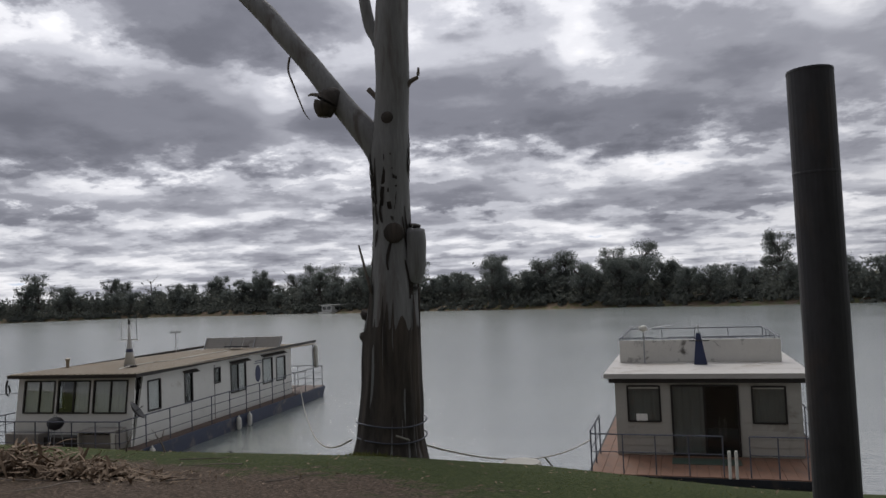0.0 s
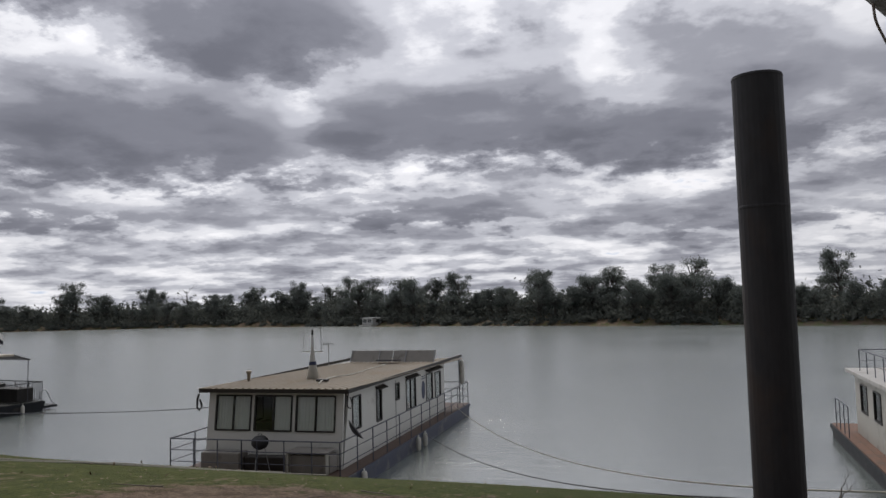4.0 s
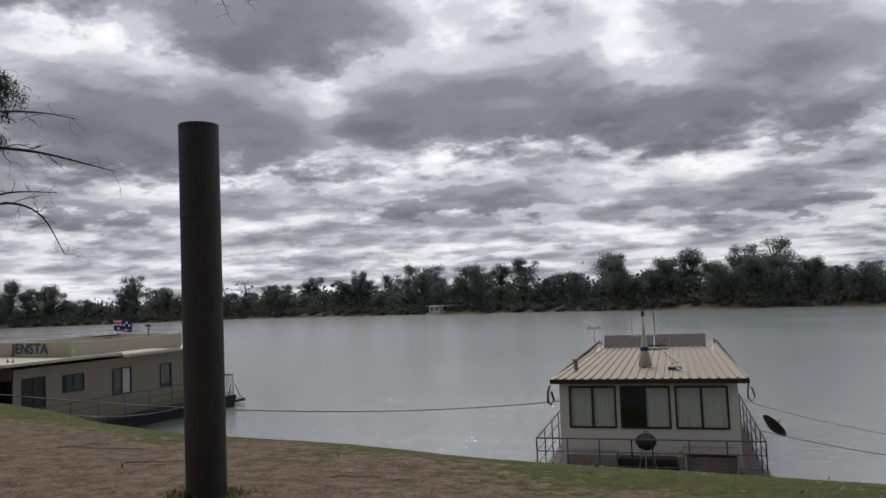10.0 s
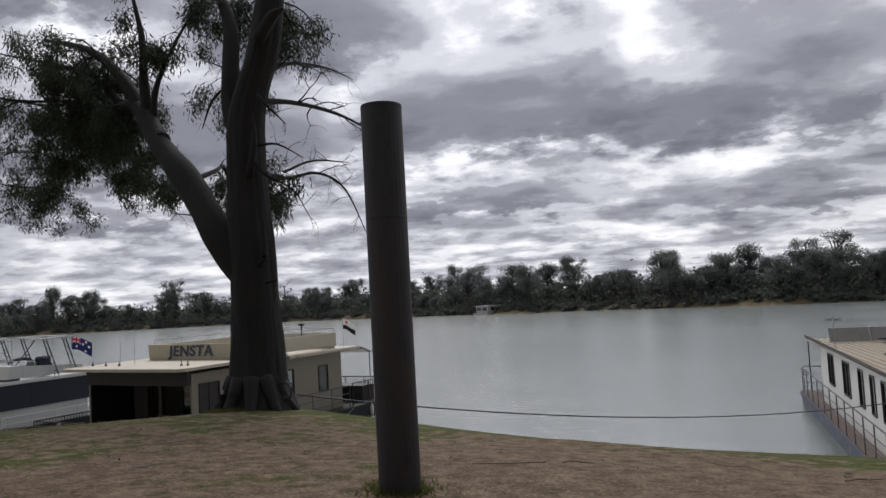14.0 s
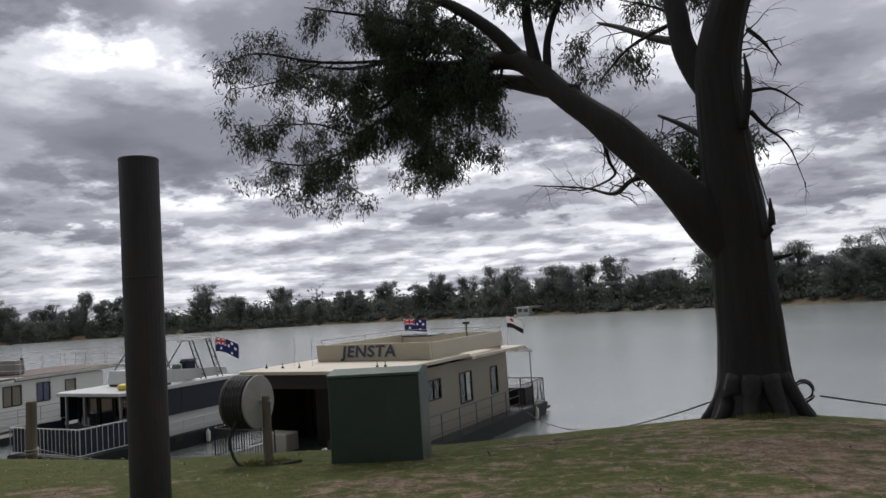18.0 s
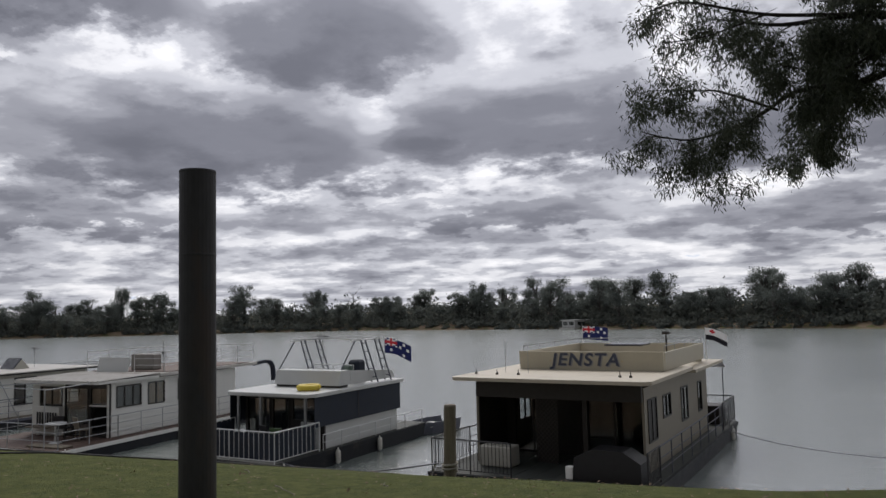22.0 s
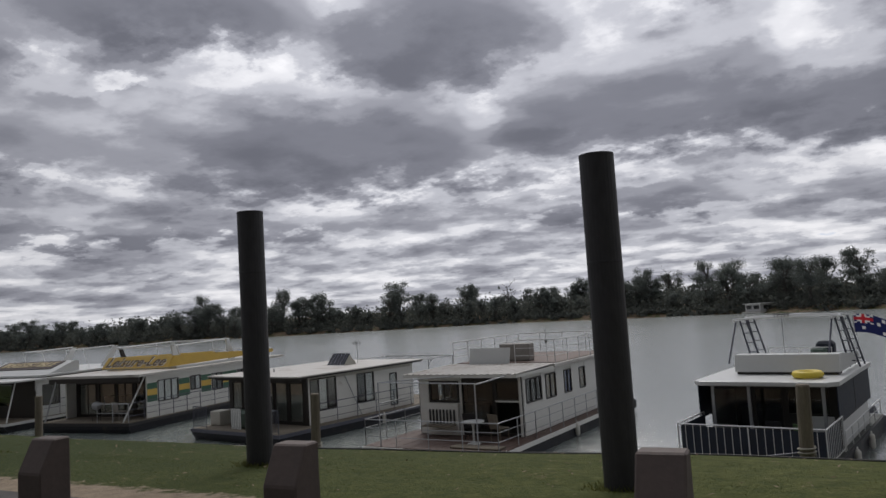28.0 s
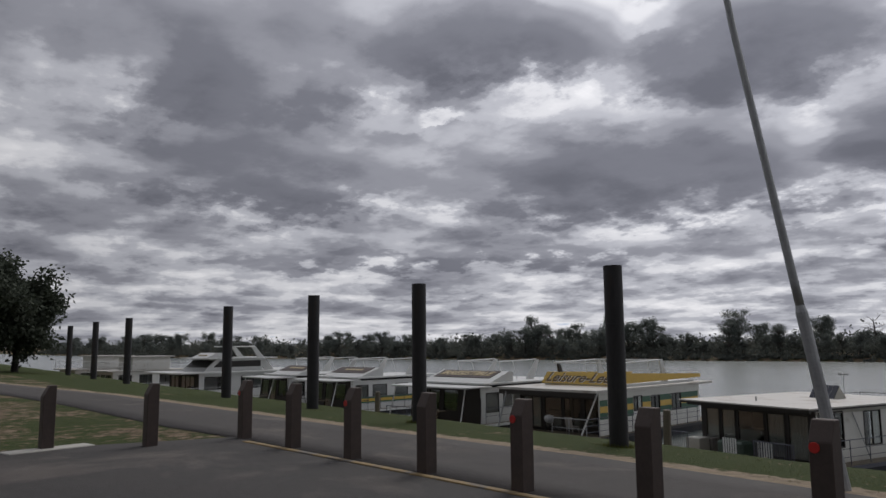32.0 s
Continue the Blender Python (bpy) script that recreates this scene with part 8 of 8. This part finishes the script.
# ---- things on the bank ----
def bollard_bm():
    bm = prism_bm([(-0.072, -0.4), (0.072, -0.4), (0.072, 0.765), (-0.005, 0.765), (-0.072, 0.635)], "x", -0.07, 0.07)
    bmesh.ops.bevel(bm, geom=bm.edges[:], offset=0.006, segments=1, affect="EDGES")
    return bm


def bollards():
    places = [(-66.6 + 1.225 * k, 0.3 + 0.1 * 1.225 * k, k in (-4, -2, 0, 2, 4)) for k in range(-4, 7)] + [(-58.09 + 1.25 * k, 1.15 + 0.125 * k, 0) for k in range(5)] + [(-71.5, -1.4, 0), (-72.0, -2.47, 0)]
    body = shared("bollard_body", lambda: bollard_bm())
    for x, y, red in places:
        root = thing("bollard", pose(x, y, land(x, y) + (0.03 if x > -58.5 else 0.0), 0, 0, 5), "brown square bollard with a sloping top" + (" and red reflector" if red else ""), "bollard", "bollards along the path")
        part_of("post", body, M_BOLLARD, root)
        if red:
            part_of("reflector", shared("bollard_reflector", lambda: lathe_bm([(0.034, 0.0), (0.032, 0.006)], 20)), M_RED, root, m=pose(-0.034, -0.072, 0.60, 90, 0, 0))


def timber_post(x, y, top, r=0.09, lean=0):
    g = land(x, y)
    root = thing("timber_post", pose(x, y, g, 0, lean, 0), "weathered grey round timber mooring post on the bank", "post", "timber mooring posts")
    h = top - g
    part("log", lathe_bm([(r * 1.05, -0.4), (r, 0.0), (r * 0.97, h * 0.5), (r * 0.95, h - 0.02), (r * 0.8, h)], 12), M_TIMBER, root)
    part("rope_turn", tube_bm([(r * 1.15 * math.cos(k * 0.5), r * 1.15 * math.sin(k * 0.5), 0.12 + 0.004 * k) for k in range(30)], 0.014, 5), M_ROPE, root)


def meter_mast():
    x, y = -52.52, 4.5
    g = land(x, y)
    root = thing("meter_mast", pose(x, y, g), "galvanised mast with cream electrical cabinet on conduits", "utility pole")
    part("mast", tube_bm([(0, 0, -0.3), (0, 0, 6.2)], [0.052, 0.038], 10), M_GALV, root, smooth=True)
    part("mast_base", lathe_bm([(0.060, -0.2), (0.060, 1.05), (0.052, 1.06)], 12), M_GALV, root, "dark lower sleeve of the mast")
    cab = part("cabinet", box_bm(-0.5, -0.1, -0.25, 0.12, 0.96, 1.48, bevel=0.012), M_CABINET, root, "cream steel electrical cabinet")
    part("cabinet_door", box_bm(-0.475, -0.125, -0.27, -0.252, 0.985, 1.455, bevel=0.008), M_CABINET, cab)
    part("door_lock", box_bm(-0.462, -0.448, -0.28, -0.27, 1.22, 1.27), M_FRAMESHADE, cab)
    part("side_box", box_bm(-0.095, -0.05, -0.12, 0.08, 0.98, 1.5, bevel=0.01), M_CABINET, cab)
    for k, xx in enumerate((-0.46, -0.36, -0.27, -0.2, -0.13)):
        part("conduit", tube_bm([(xx, -0.02 + 0.03 * (k % 2), -0.2), (xx, -0.02 + 0.03 * (k % 2), 0.97)], 0.016 if k % 2 else 0.021, 8), M_GALV if k % 2 == 0 else M_TIMBER, root)
    part("cable_loop", tube_bm([tuple(q) for q in spline([(-0.5, -0.1, 0.97), (-0.47, -0.12, 0.85), (-0.4, -0.12, 0.86), (-0.36, -0.1, 0.97)], 4)], 0.015, 5), M_FRAMESHADE, root)
    part("pipe_bend", tube_bm([tuple(q) for q in spline([(-0.08, -0.08, 1.1), (-0.03, -0.1, 1.05), (-0.03, -0.09, 1.2), (-0.05, -0.08, 1.5)], 4)], 0.018, 6), M_GALV, root)
    part("socket_box", box_bm(-0.11, -0.06, -0.12, -0.05, 1.08, 1.2, bevel=0.008), M_FRAMESHADE, root)


def leaning_lamp():
    x, y = -65.27, 3.05
    g = land(x, y)
    root = thing("street_lamp", pose(x, y, g, 0, -10.0, 0), "leaning galvanised lamp column on the grass verge", "street lamp")
    part("column_base", lathe_bm([(0.058, -0.3), (0.056, 1.65), (0.043, 1.72)], 12), M_GALV, root)
    part("column", tube_bm([tuple(q) for q in spline([(0, 0, 1.7), (0, 0, 3.0), (0, 0, 4.6), (0, 0.0, 5.4), (-0.16, 0.0, 6.0), (-0.7, 0, 6.5), (-1.3, 0, 6.6)], 5)], [0.042 - 0.0006 * k for k in range(31)], 10), M_GALV, root, smooth=True)
    part("lamp_head", box_bm(-1.85, -1.25, -0.12, 0.12, 6.55, 6.67, bevel=0.04), M_GALV, root)


def green_box():
    """The green steel kiosk on the grass."""
    root = thing("service_box", pose(-39.65, 7.08, 3.52, 0, 0, 13), "green painted steel service box with paler lid", "utility box")
    part("body", box_bm(-0.43, 0.43, 0.0, 0.52, -0.15, 0.79, bevel=0.01), M_GREENBOX, root)
    part("lid", prism_bm([(-0.006, 0.792), (0.526, 0.792), (0.526, 0.825), (0.26, 0.85), (-0.006, 0.815)], "x", -0.436, 0.436), M_GREENTOP, root, "sun-faded green lid")


def hose_reel():
    g = land(-40.78, 7.04)
    root = thing("hose_reel", pose(-40.78, 7.04, g), "hose reel with wooden cheeks on a timber post", "hose reel")
    h = 4.10 - g
    part("post", lathe_bm([(0.042, -0.3), (0.04, h + 0.04), (0.03, h + 0.06)], 10), M_TIMBER, root)
    for xx, mt in ((-0.10, M_CONCRETE), (-0.36, M_TIMBER)):
        part("cheek", lathe_bm([(0.255, 0.0), (0.26, 0.008), (0.255, 0.02), (0.03, 0.024)], 28), mt, root, "round pale timber reel cheek", pose(xx, 0.0, h, 0, 90, 0))
    turns = [(-0.335 + 0.036 * a / 18, 0.245 * math.cos(a * 0.349), h + 0.245 * math.sin(a * 0.349)) for a in range(18 * 6)]
    turns += [(-0.12 - 0.036 * a / 18, 0.215 * math.cos(a * 0.349), h + 0.215 * math.sin(a * 0.349)) for a in range(18 * 6)]
    part("coiled_hose", tube_bm(turns, 0.019, 6), M_DARKROPE, root, "coiled black hose")
    part("axle", tube_bm([(-0.38, 0, h), (0.06, 0, h)], 0.02, 8), M_GALV, root)
    part("hanging_hose", tube_bm([tuple(q) for q in spline([(-0.2, -0.2, h - 0.15), (-0.28, -0.22, h - 0.35), (-0.18, -0.2, 0.02), (0.1, -0.15, 0.015), (0.3, 0.1, 0.015)], 5)], 0.016, 6), M_DARKROPE, root)


def rope(name, label, pts, r=0.012, material=None, sag=0.0, steps=16):
    """A line between points, sagging between them."""
    line = []
    for p, q in zip(pts, pts[1:]):
        for k in range(steps):
            t = k / steps
            line.append(tuple(Vector(p).lerp(Vector(q), t) - Vector((0, 0, sag * 4 * t * (1 - t)))))
    line.append(tuple(pts[-1]))
    ob = part(name, tube_bm(line, r, 5), material or M_ROPE, smooth=True)
    return tagged(ob, label, "rope", "mooring lines")


def ground_rope(label, pts, r=0.012, material=None):
    line = [(q[0], q[1], land(q[0], q[1]) + r * 0.8) for q in spline([(x, y, 0) for x, y in pts], 8)]
    return tagged(part("ground_rope", tube_bm(line, r, 5), material or M_ROPE, smooth=True), label, "rope", "mooring lines")


def coil_at(x, y, turns, rad, r, material, label, z=None, upright=False):
    g = land(x, y) if z is None else z
    pts = []
    for k in range(turns * 14):
        a, rr = k * 2 * math.pi / 14, rad * (1 + 0.18 * math.sin(k * 0.37))
        pts.append((rr * math.cos(a), 0.02 * math.sin(k * 0.7), rr * math.sin(a) * 1.1) if upright else (rr * math.cos(a), rr * math.sin(a), r + 0.006 * (k / 14)))
    ob = part("rope_coil", tube_bm(pts, r, 5), material, smooth=True)
    ob.matrix_basis = pose(x, y, g)
    return tagged(ob, label, "rope")


bollards()
meter_mast()
leaning_lamp()
green_box()
hose_reel()
timber_post(-40.47, 9.58, 4.08, 0.095, -4)
for px_, py_, pt_ in ((-47.02, 9.74, 3.78), (-56.0, 9.5, 3.78), (-63.8, 9.5, 3.64), (-72.1, 9.5, 3.55), (-82.5, 8.6, 3.5), (-92, 8.2, 3.5)):
    timber_post(px_, py_, pt_, 0.085, 1.5)

# mooring lines
rope("mooring_line", "pale line from a boat's stern to the gum", [(-21.9, 30.0, 0.7), (-10.75, 8.1, 3.12)], 0.012, M_ROPE, 0.9)
rope("mooring_line", "dark line from the boat's side to the bank", [(-21.6, 25.0, 0.45), (-12.5, 8.4, 2.9)], 0.010, M_DARKROPE, 0.5)
rope("mooring_line", "line from the bow to the bank", [(-21.75, 18.1, 0.55), (-15.5, 8.6, 2.86)], 0.012, M_ROPE, 0.25)
rope("mooring_line", "line from the flaky boat to the gum", [(-8.7, 17.6, 1.2), (-10.15, 7.95, 3.2)], 0.012, M_ROPE, 0.35)
rope("mooring_line", "line from the flaky boat to the bank", [(-8.6, 17.5, 0.5), (-8.6, 8.6, 2.85)], 0.010, M_ROPE, 0.3)
rope("mooring_line", "line from the river gum out over the water", [(-35.62, 10.35, 3.6), (-26.33, 19.6, 2.05)], 0.011, M_RAIL, 0.33)
rope("mooring_line", "line from the cream boat's bow", [(-51.6, 19.7, 0.6), (-47.3, 9.95, 3.0)], 0.012, M_RAIL, 0.2)
rope("mooring_line", "dark line from the cream boat's stern to the river gum", [(-43.9, 28.6, 0.55), (-36.7, 10.6, 3.55)], 0.012, M_RAIL, 0.55)
rope("mooring_line", "line from the navy boat's bow", [(-56.4, 19.8, 0.6), (-47.2, 9.8, 3.0)], 0.012, M_RAIL, 0.2)
rope("mooring_line", "line from the weatherboard boat's bow", [(-65.5, 19.9, 0.55), (-56.0, 9.5, 2.95)], 0.014, M_RAIL, 0.25)
ground_rope("dark line along the grass", [(-62.0, 7.2), (-58.52, 7.45), (-56.08, 7.73), (-53.5, 8.15), (-51.7, 8.47), (-47.2, 9.6)], 0.014, M_DARKROPE)
ground_rope("dark line along the grass", [(-58.6, 7.7), (-56.0, 8.0), (-53.5, 8.35), (-50.5, 8.75), (-47.2, 9.55)], 0.012, M_DARKROPE)
ground_rope("dark line along the grass", [(-53.0, 6.5), (-52.3, 6.96), (-51.5, 7.8), (-50.8, 7.95)], 0.014, M_DARKROPE)
ground_rope("dark line along the grass", [(-51.5, 7.8), (-51.05, 8.41), (-50.5, 8.55)], 0.014, M_DARKROPE)
ground_rope("pale rope lying on the grass", [(-70.5, 8.3), (-67.0, 8.6), (-63.0, 8.5), (-60.0, 8.9)], 0.014)
for slope in (0.25, -0.3):
    loop = [(0.17 * math.cos(k * 0.35), 0.17 * math.sin(k * 0.35), slope * 0.17 * (1 - math.cos(k * 0.35))) for k in range(19)]
    ob = part("rope_on_pile", tube_bm(loop, 0.013, 6), M_ROPE, smooth=True)
    ob.matrix_basis = pose(-21.91, 4.88, 3.97)
    tagged(ob, "pale mooring rope looped round a steel pile", "rope")
knot = [(-21.74 + 0.05 * math.cos(k * 1.3), 4.8 + 0.04 * math.sin(k * 1.9), 3.94 + 0.035 * math.sin(k * 1.1)) for k in range(16)]
tagged(part("rope_knot", tube_bm(knot, 0.013, 6), M_ROPE, smooth=True), "pale rope knot against the steel pile", "rope")
rope("mooring_line", "pale rope running from the pile down to the grass", [(-21.74, 4.82, 3.95), (-21.3, 6.97, land(-21.3, 6.97) + 0.015), (-19.8, 7.6, land(-19.8, 7.6) + 0.012), (-18.2, 8.4, land(-18.2, 8.4) + 0.012)], 0.013, M_ROPE, 0.01)
rope("mooring_line", "pale rope running from the pile down to the grass", [(-21.72, 4.8, 3.93), (-22.0, 5.7, land(-22.0, 5.7) + 0.2), (-21.24, 6.76, land(-21.24, 6.76) + 0.015), (-19.9, 7.2, land(-19.9, 7.2) + 0.012), (-17.6, 8.3, land(-17.6, 8.3) + 0.012)], 0.013, M_ROPE, 0.01)
coil_at(-35.78, 10.35, 3, 0.10, 0.010, M_RAIL, "coil of grey rope hung on the gum's root", 3.66, True)
for zz in (3.09, 3.27):
    ob = part("rope_on_tree", tube_bm([(0.42 * math.cos(k * 0.3), 0.42 * math.sin(k * 0.3), 0.02 * math.sin(k * 0.6)) for k in range(22)], 0.009, 5), M_RAIL, smooth=True)
    ob.matrix_basis = pose(-10.39, 8.5, zz)
    tagged(ob, "pale rope tied round the gum trunk", "rope")
ob = part("stump_disc", lathe_bm([(0.2, -0.1), (0.21, 0.03), (0.19, 0.05), (0.02, 0.055)], 16), M_CONCRETE)
ob.matrix_basis = pose(-8.75, 7.9, land(-8.75, 7.9))
tagged(ob, "small round concrete cover in the grass", "cover")
ob = part("bollard_pad", box_bm(-0.5, 0.5, -0.14, 0.14, -0.1, 0.025, bevel=0.01), M_CONCRETE)
ob.matrix_basis = pose(-71.95, -2.45, land(-71.95, -2.45), 0, 0, -75)
tagged(ob, "narrow pale concrete pad at the path corner", "pad")


# ---- grass, fallen leaves and litter ----
def grass_and_litter():
    rng = random.Random(21)
    verts, faces = [], []
    tries = 0
    while len(faces) < 36000:
        x = rng.uniform(-86, -2)
        lip = interp(x, LIP)
        y = rng.uniform(2.2, lip + 3.0)
        if x < -53 and y < path_edge(x) + 0.3 + 0.4 * rng.random():
            continue
        if rng.random() < bare_earth(x, y) * 0.95:
            continue
        if noise.noise(Vector((x * 0.5, y * 0.5, 7))) < rng.uniform(-0.6, 0.2):
            continue
        z = land(x, y)
        a, h, w = rng.uniform(0, 6.28), rng.uniform(0.006, 0.014), 0.008
        dx, dy = math.cos(a), math.sin(a)
        i = len(verts)
        verts += [(x - dx * w, y - dy * w, z - 0.01), (x + dx * w, y + dy * w, z - 0.01), (x + rng.uniform(-0.03, 0.03), y + rng.uniform(-0.03, 0.03), z + h)]
        faces.append((i, i + 1, i + 2))
    # longer tufts left by the mower round posts and piles
    spots = [(-13.26, 4.7), (-21.91, 4.88), (-26.31, 4.98), (-31.98, 5.49), (-40.35, 4.99), (-47.14, 4.99), (-51.21, 4.88), (-52.6, 4.45), (-52.9, 4.45), (-56.83, 4.84), (-60.64, 4.96), (-64.93, 4.46), (-68.95, 4.28), (-73.26, 3.85), (-40.78, 7.04), (-39.7, 7.3), (-36.28, 9.6), (-10.4, 7.8)]
    for sx, sy in spots:
        for _ in range(420):
            a, d = rng.uniform(0, 6.28), abs(rng.gauss(0.02, 0.10)) + 0.12
            x, y = sx + d * math.cos(a), sy + d * math.sin(a)
            z, h, w = land(x, y), rng.uniform(0.025, 0.075) * max(0.3, 1.2 - d * 2), 0.007
            b, i = rng.uniform(0, 6.28), len(verts)
            verts += [(x - math.cos(b) * w, y - math.sin(b) * w, z - 0.01), (x + math.cos(b) * w, y + math.sin(b) * w, z - 0.01), (x + rng.uniform(-0.05, 0.05), y + rng.uniform(-0.05, 0.05), z + h)]
            faces.append((i, i + 1, i + 2))
    tagged(part_of("grass", mesh_of("grass", verts, faces), M_GRASS), "short patchy green grass on the bank", "grass", kind="stuff")
    verts, faces = [], []
    for n, (cx, cy, sx, sy) in ((700, (-12.0, 4.95, 0.75, 0.22)), (1400, (-29, 6.0, 7, 1.6)), (500, (-12, 5.6, 4, 0.8)), (900, (-38, 7.2, 5, 1.6)), (700, (-48, 6.5, 8, 1.4)), (700, (-66, 5.8, 8, 1.6)), (500, (-18, 6, 5, 1))):
        for _ in range(n):
            x, y = rng.gauss(cx, sx), rng.gauss(cy, sy)
            z = land(x, y) + 0.01 + (abs(rng.gauss(0, 0.07)) * math.exp(-((x - cx) / sx) ** 2 - ((y - cy) / sy) ** 2) if sx < 2 else 0)
            d = Vector((rng.uniform(-1, 1), rng.uniform(-1, 1), rng.uniform(-0.4, 0.5) if sx < 2 else rng.uniform(-0.1, 0.25))).normalized()
            s = d.cross(Vector((rng.uniform(-0.4, 0.4), rng.uniform(-0.4, 0.4), 1))).normalized()
            ln = rng.uniform(0.04, 0.09) * (1.25 if sx < 2 else 0.7)
            c, i = Vector((x, y, z)), len(verts)
            w = ln * (0.10 if sx < 2 else 0.18)
            verts += [tuple(c), tuple(c + d * ln * 0.5 + s * w), tuple(c + d * ln), tuple(c + d * ln * 0.5 - s * w)]
            faces.append((i, i + 1, i + 2, i + 3))
    tagged(part_of("leaf_litter", mesh_of("leaf_litter", verts, faces), M_LITTER), "dry brown fallen leaves and palm litter", "leaf litter", kind="stuff")


def dry_leaf_heap(cx, cy):
    """A heap of large curled dry leaves, some standing up out of it."""
    rng = random.Random(77)
    verts, faces = [], []
    for n in range(950):
        u = rng.gauss(0, 0.5)
        x, y = cx + u, cy + rng.gauss(0, 0.14)
        rise = 0.2 * math.exp(-((u + 0.25) / 0.33) ** 2) + 0.10 * math.exp(-((u - 0.4) / 0.25) ** 2) + 0.015
        p = Vector((x, y, land(x, y) + rise * rng.random() ** 0.7))
        a, up = rng.uniform(0, 6.28), rng.uniform(-0.5, 0.7) if n % 14 else rng.uniform(0.9, 2.0)
        d = Vector((math.cos(a), math.sin(a), up)).normalized()
        side = d.cross(Vector((rng.uniform(-0.6, 0.6), rng.uniform(-0.6, 0.6), 1))).normalized()
        curl = side.cross(d) * rng.uniform(-0.5, 0.5)
        ln, w = rng.uniform(0.07, 0.19), rng.uniform(0.008, 0.018)
        first = len(verts)
        for k in range(5):
            t = k / 4
            c = p + d * ln * t + curl * ln * t * t - Vector((0, 0, 0.05 * t * t))
            half = side * w * (0.3 + 2.2 * t * (1 - t) + 0.15 * (1 - t))
            verts += [tuple(c - half), tuple(c + half)]
        faces += [(first + 2 * k, first + 2 * k + 1, first + 2 * k + 3, first + 2 * k + 2) for k in range(4)]
    tagged(part_of("dry_leaf_heap", mesh_of("dry_leaf_heap", verts, faces), M_LITTER), "heap of large curled dry brown leaves beside the pile", "leaf litter", kind="stuff")


grass_and_litter()
dry_leaf_heap(-12.05, 4.95)


def fallen_sticks():
    """Dry twigs and one upright dead shoot on the bank."""
    rng = random.Random(8)
    for cx, cy, n in ((-12.0, 5.0, 9), (-28.5, 6.3, 8), (-38.0, 8.3, 7), (-17.0, 5.6, 5), (-47.5, 6.4, 5), (-33.5, 7.0, 7)):
        for _ in range(n):
            x, y = rng.gauss(cx, 1.4), rng.gauss(cy, 0.35)
            a, ln = rng.uniform(0, 6.28), rng.uniform(0.15, 0.6)
            pts = []
            for k in range(5):
                px_, py_ = x + math.cos(a) * ln * k / 4 + rng.uniform(-0.02, 0.02), y + math.sin(a) * ln * k / 4 + rng.uniform(-0.02, 0.02)
                pts.append((px_, py_, land(px_, py_) + 0.012 + rng.uniform(0, 0.015)))
            ob = part("fallen_stick", tube_bm(pts, [0.006, 0.0055, 0.005, 0.004, 0.002], 5), M_DEADWOOD)
            tagged(ob, "dry grey fallen stick lying on the bank", "stick", "fallen sticks")
    for x, y, h in ((-12.6, 6.6, 0.22), (-12.1, 6.55, 0.26)):
        bm = bmesh.new()
        tips = []
        twig(rng, bm, (0, 0, -0.05), (0.15, 0, 1), h, 0.012, 2, tips, 0.1, 4)
        ob = part("dead_shoot", bm, M_DEADWOOD)
        ob.matrix_basis = pose(x, y, land(x, y))
        tagged(ob, "dry brown weed shoot at the lip of the bank", "weed")


fallen_sticks()
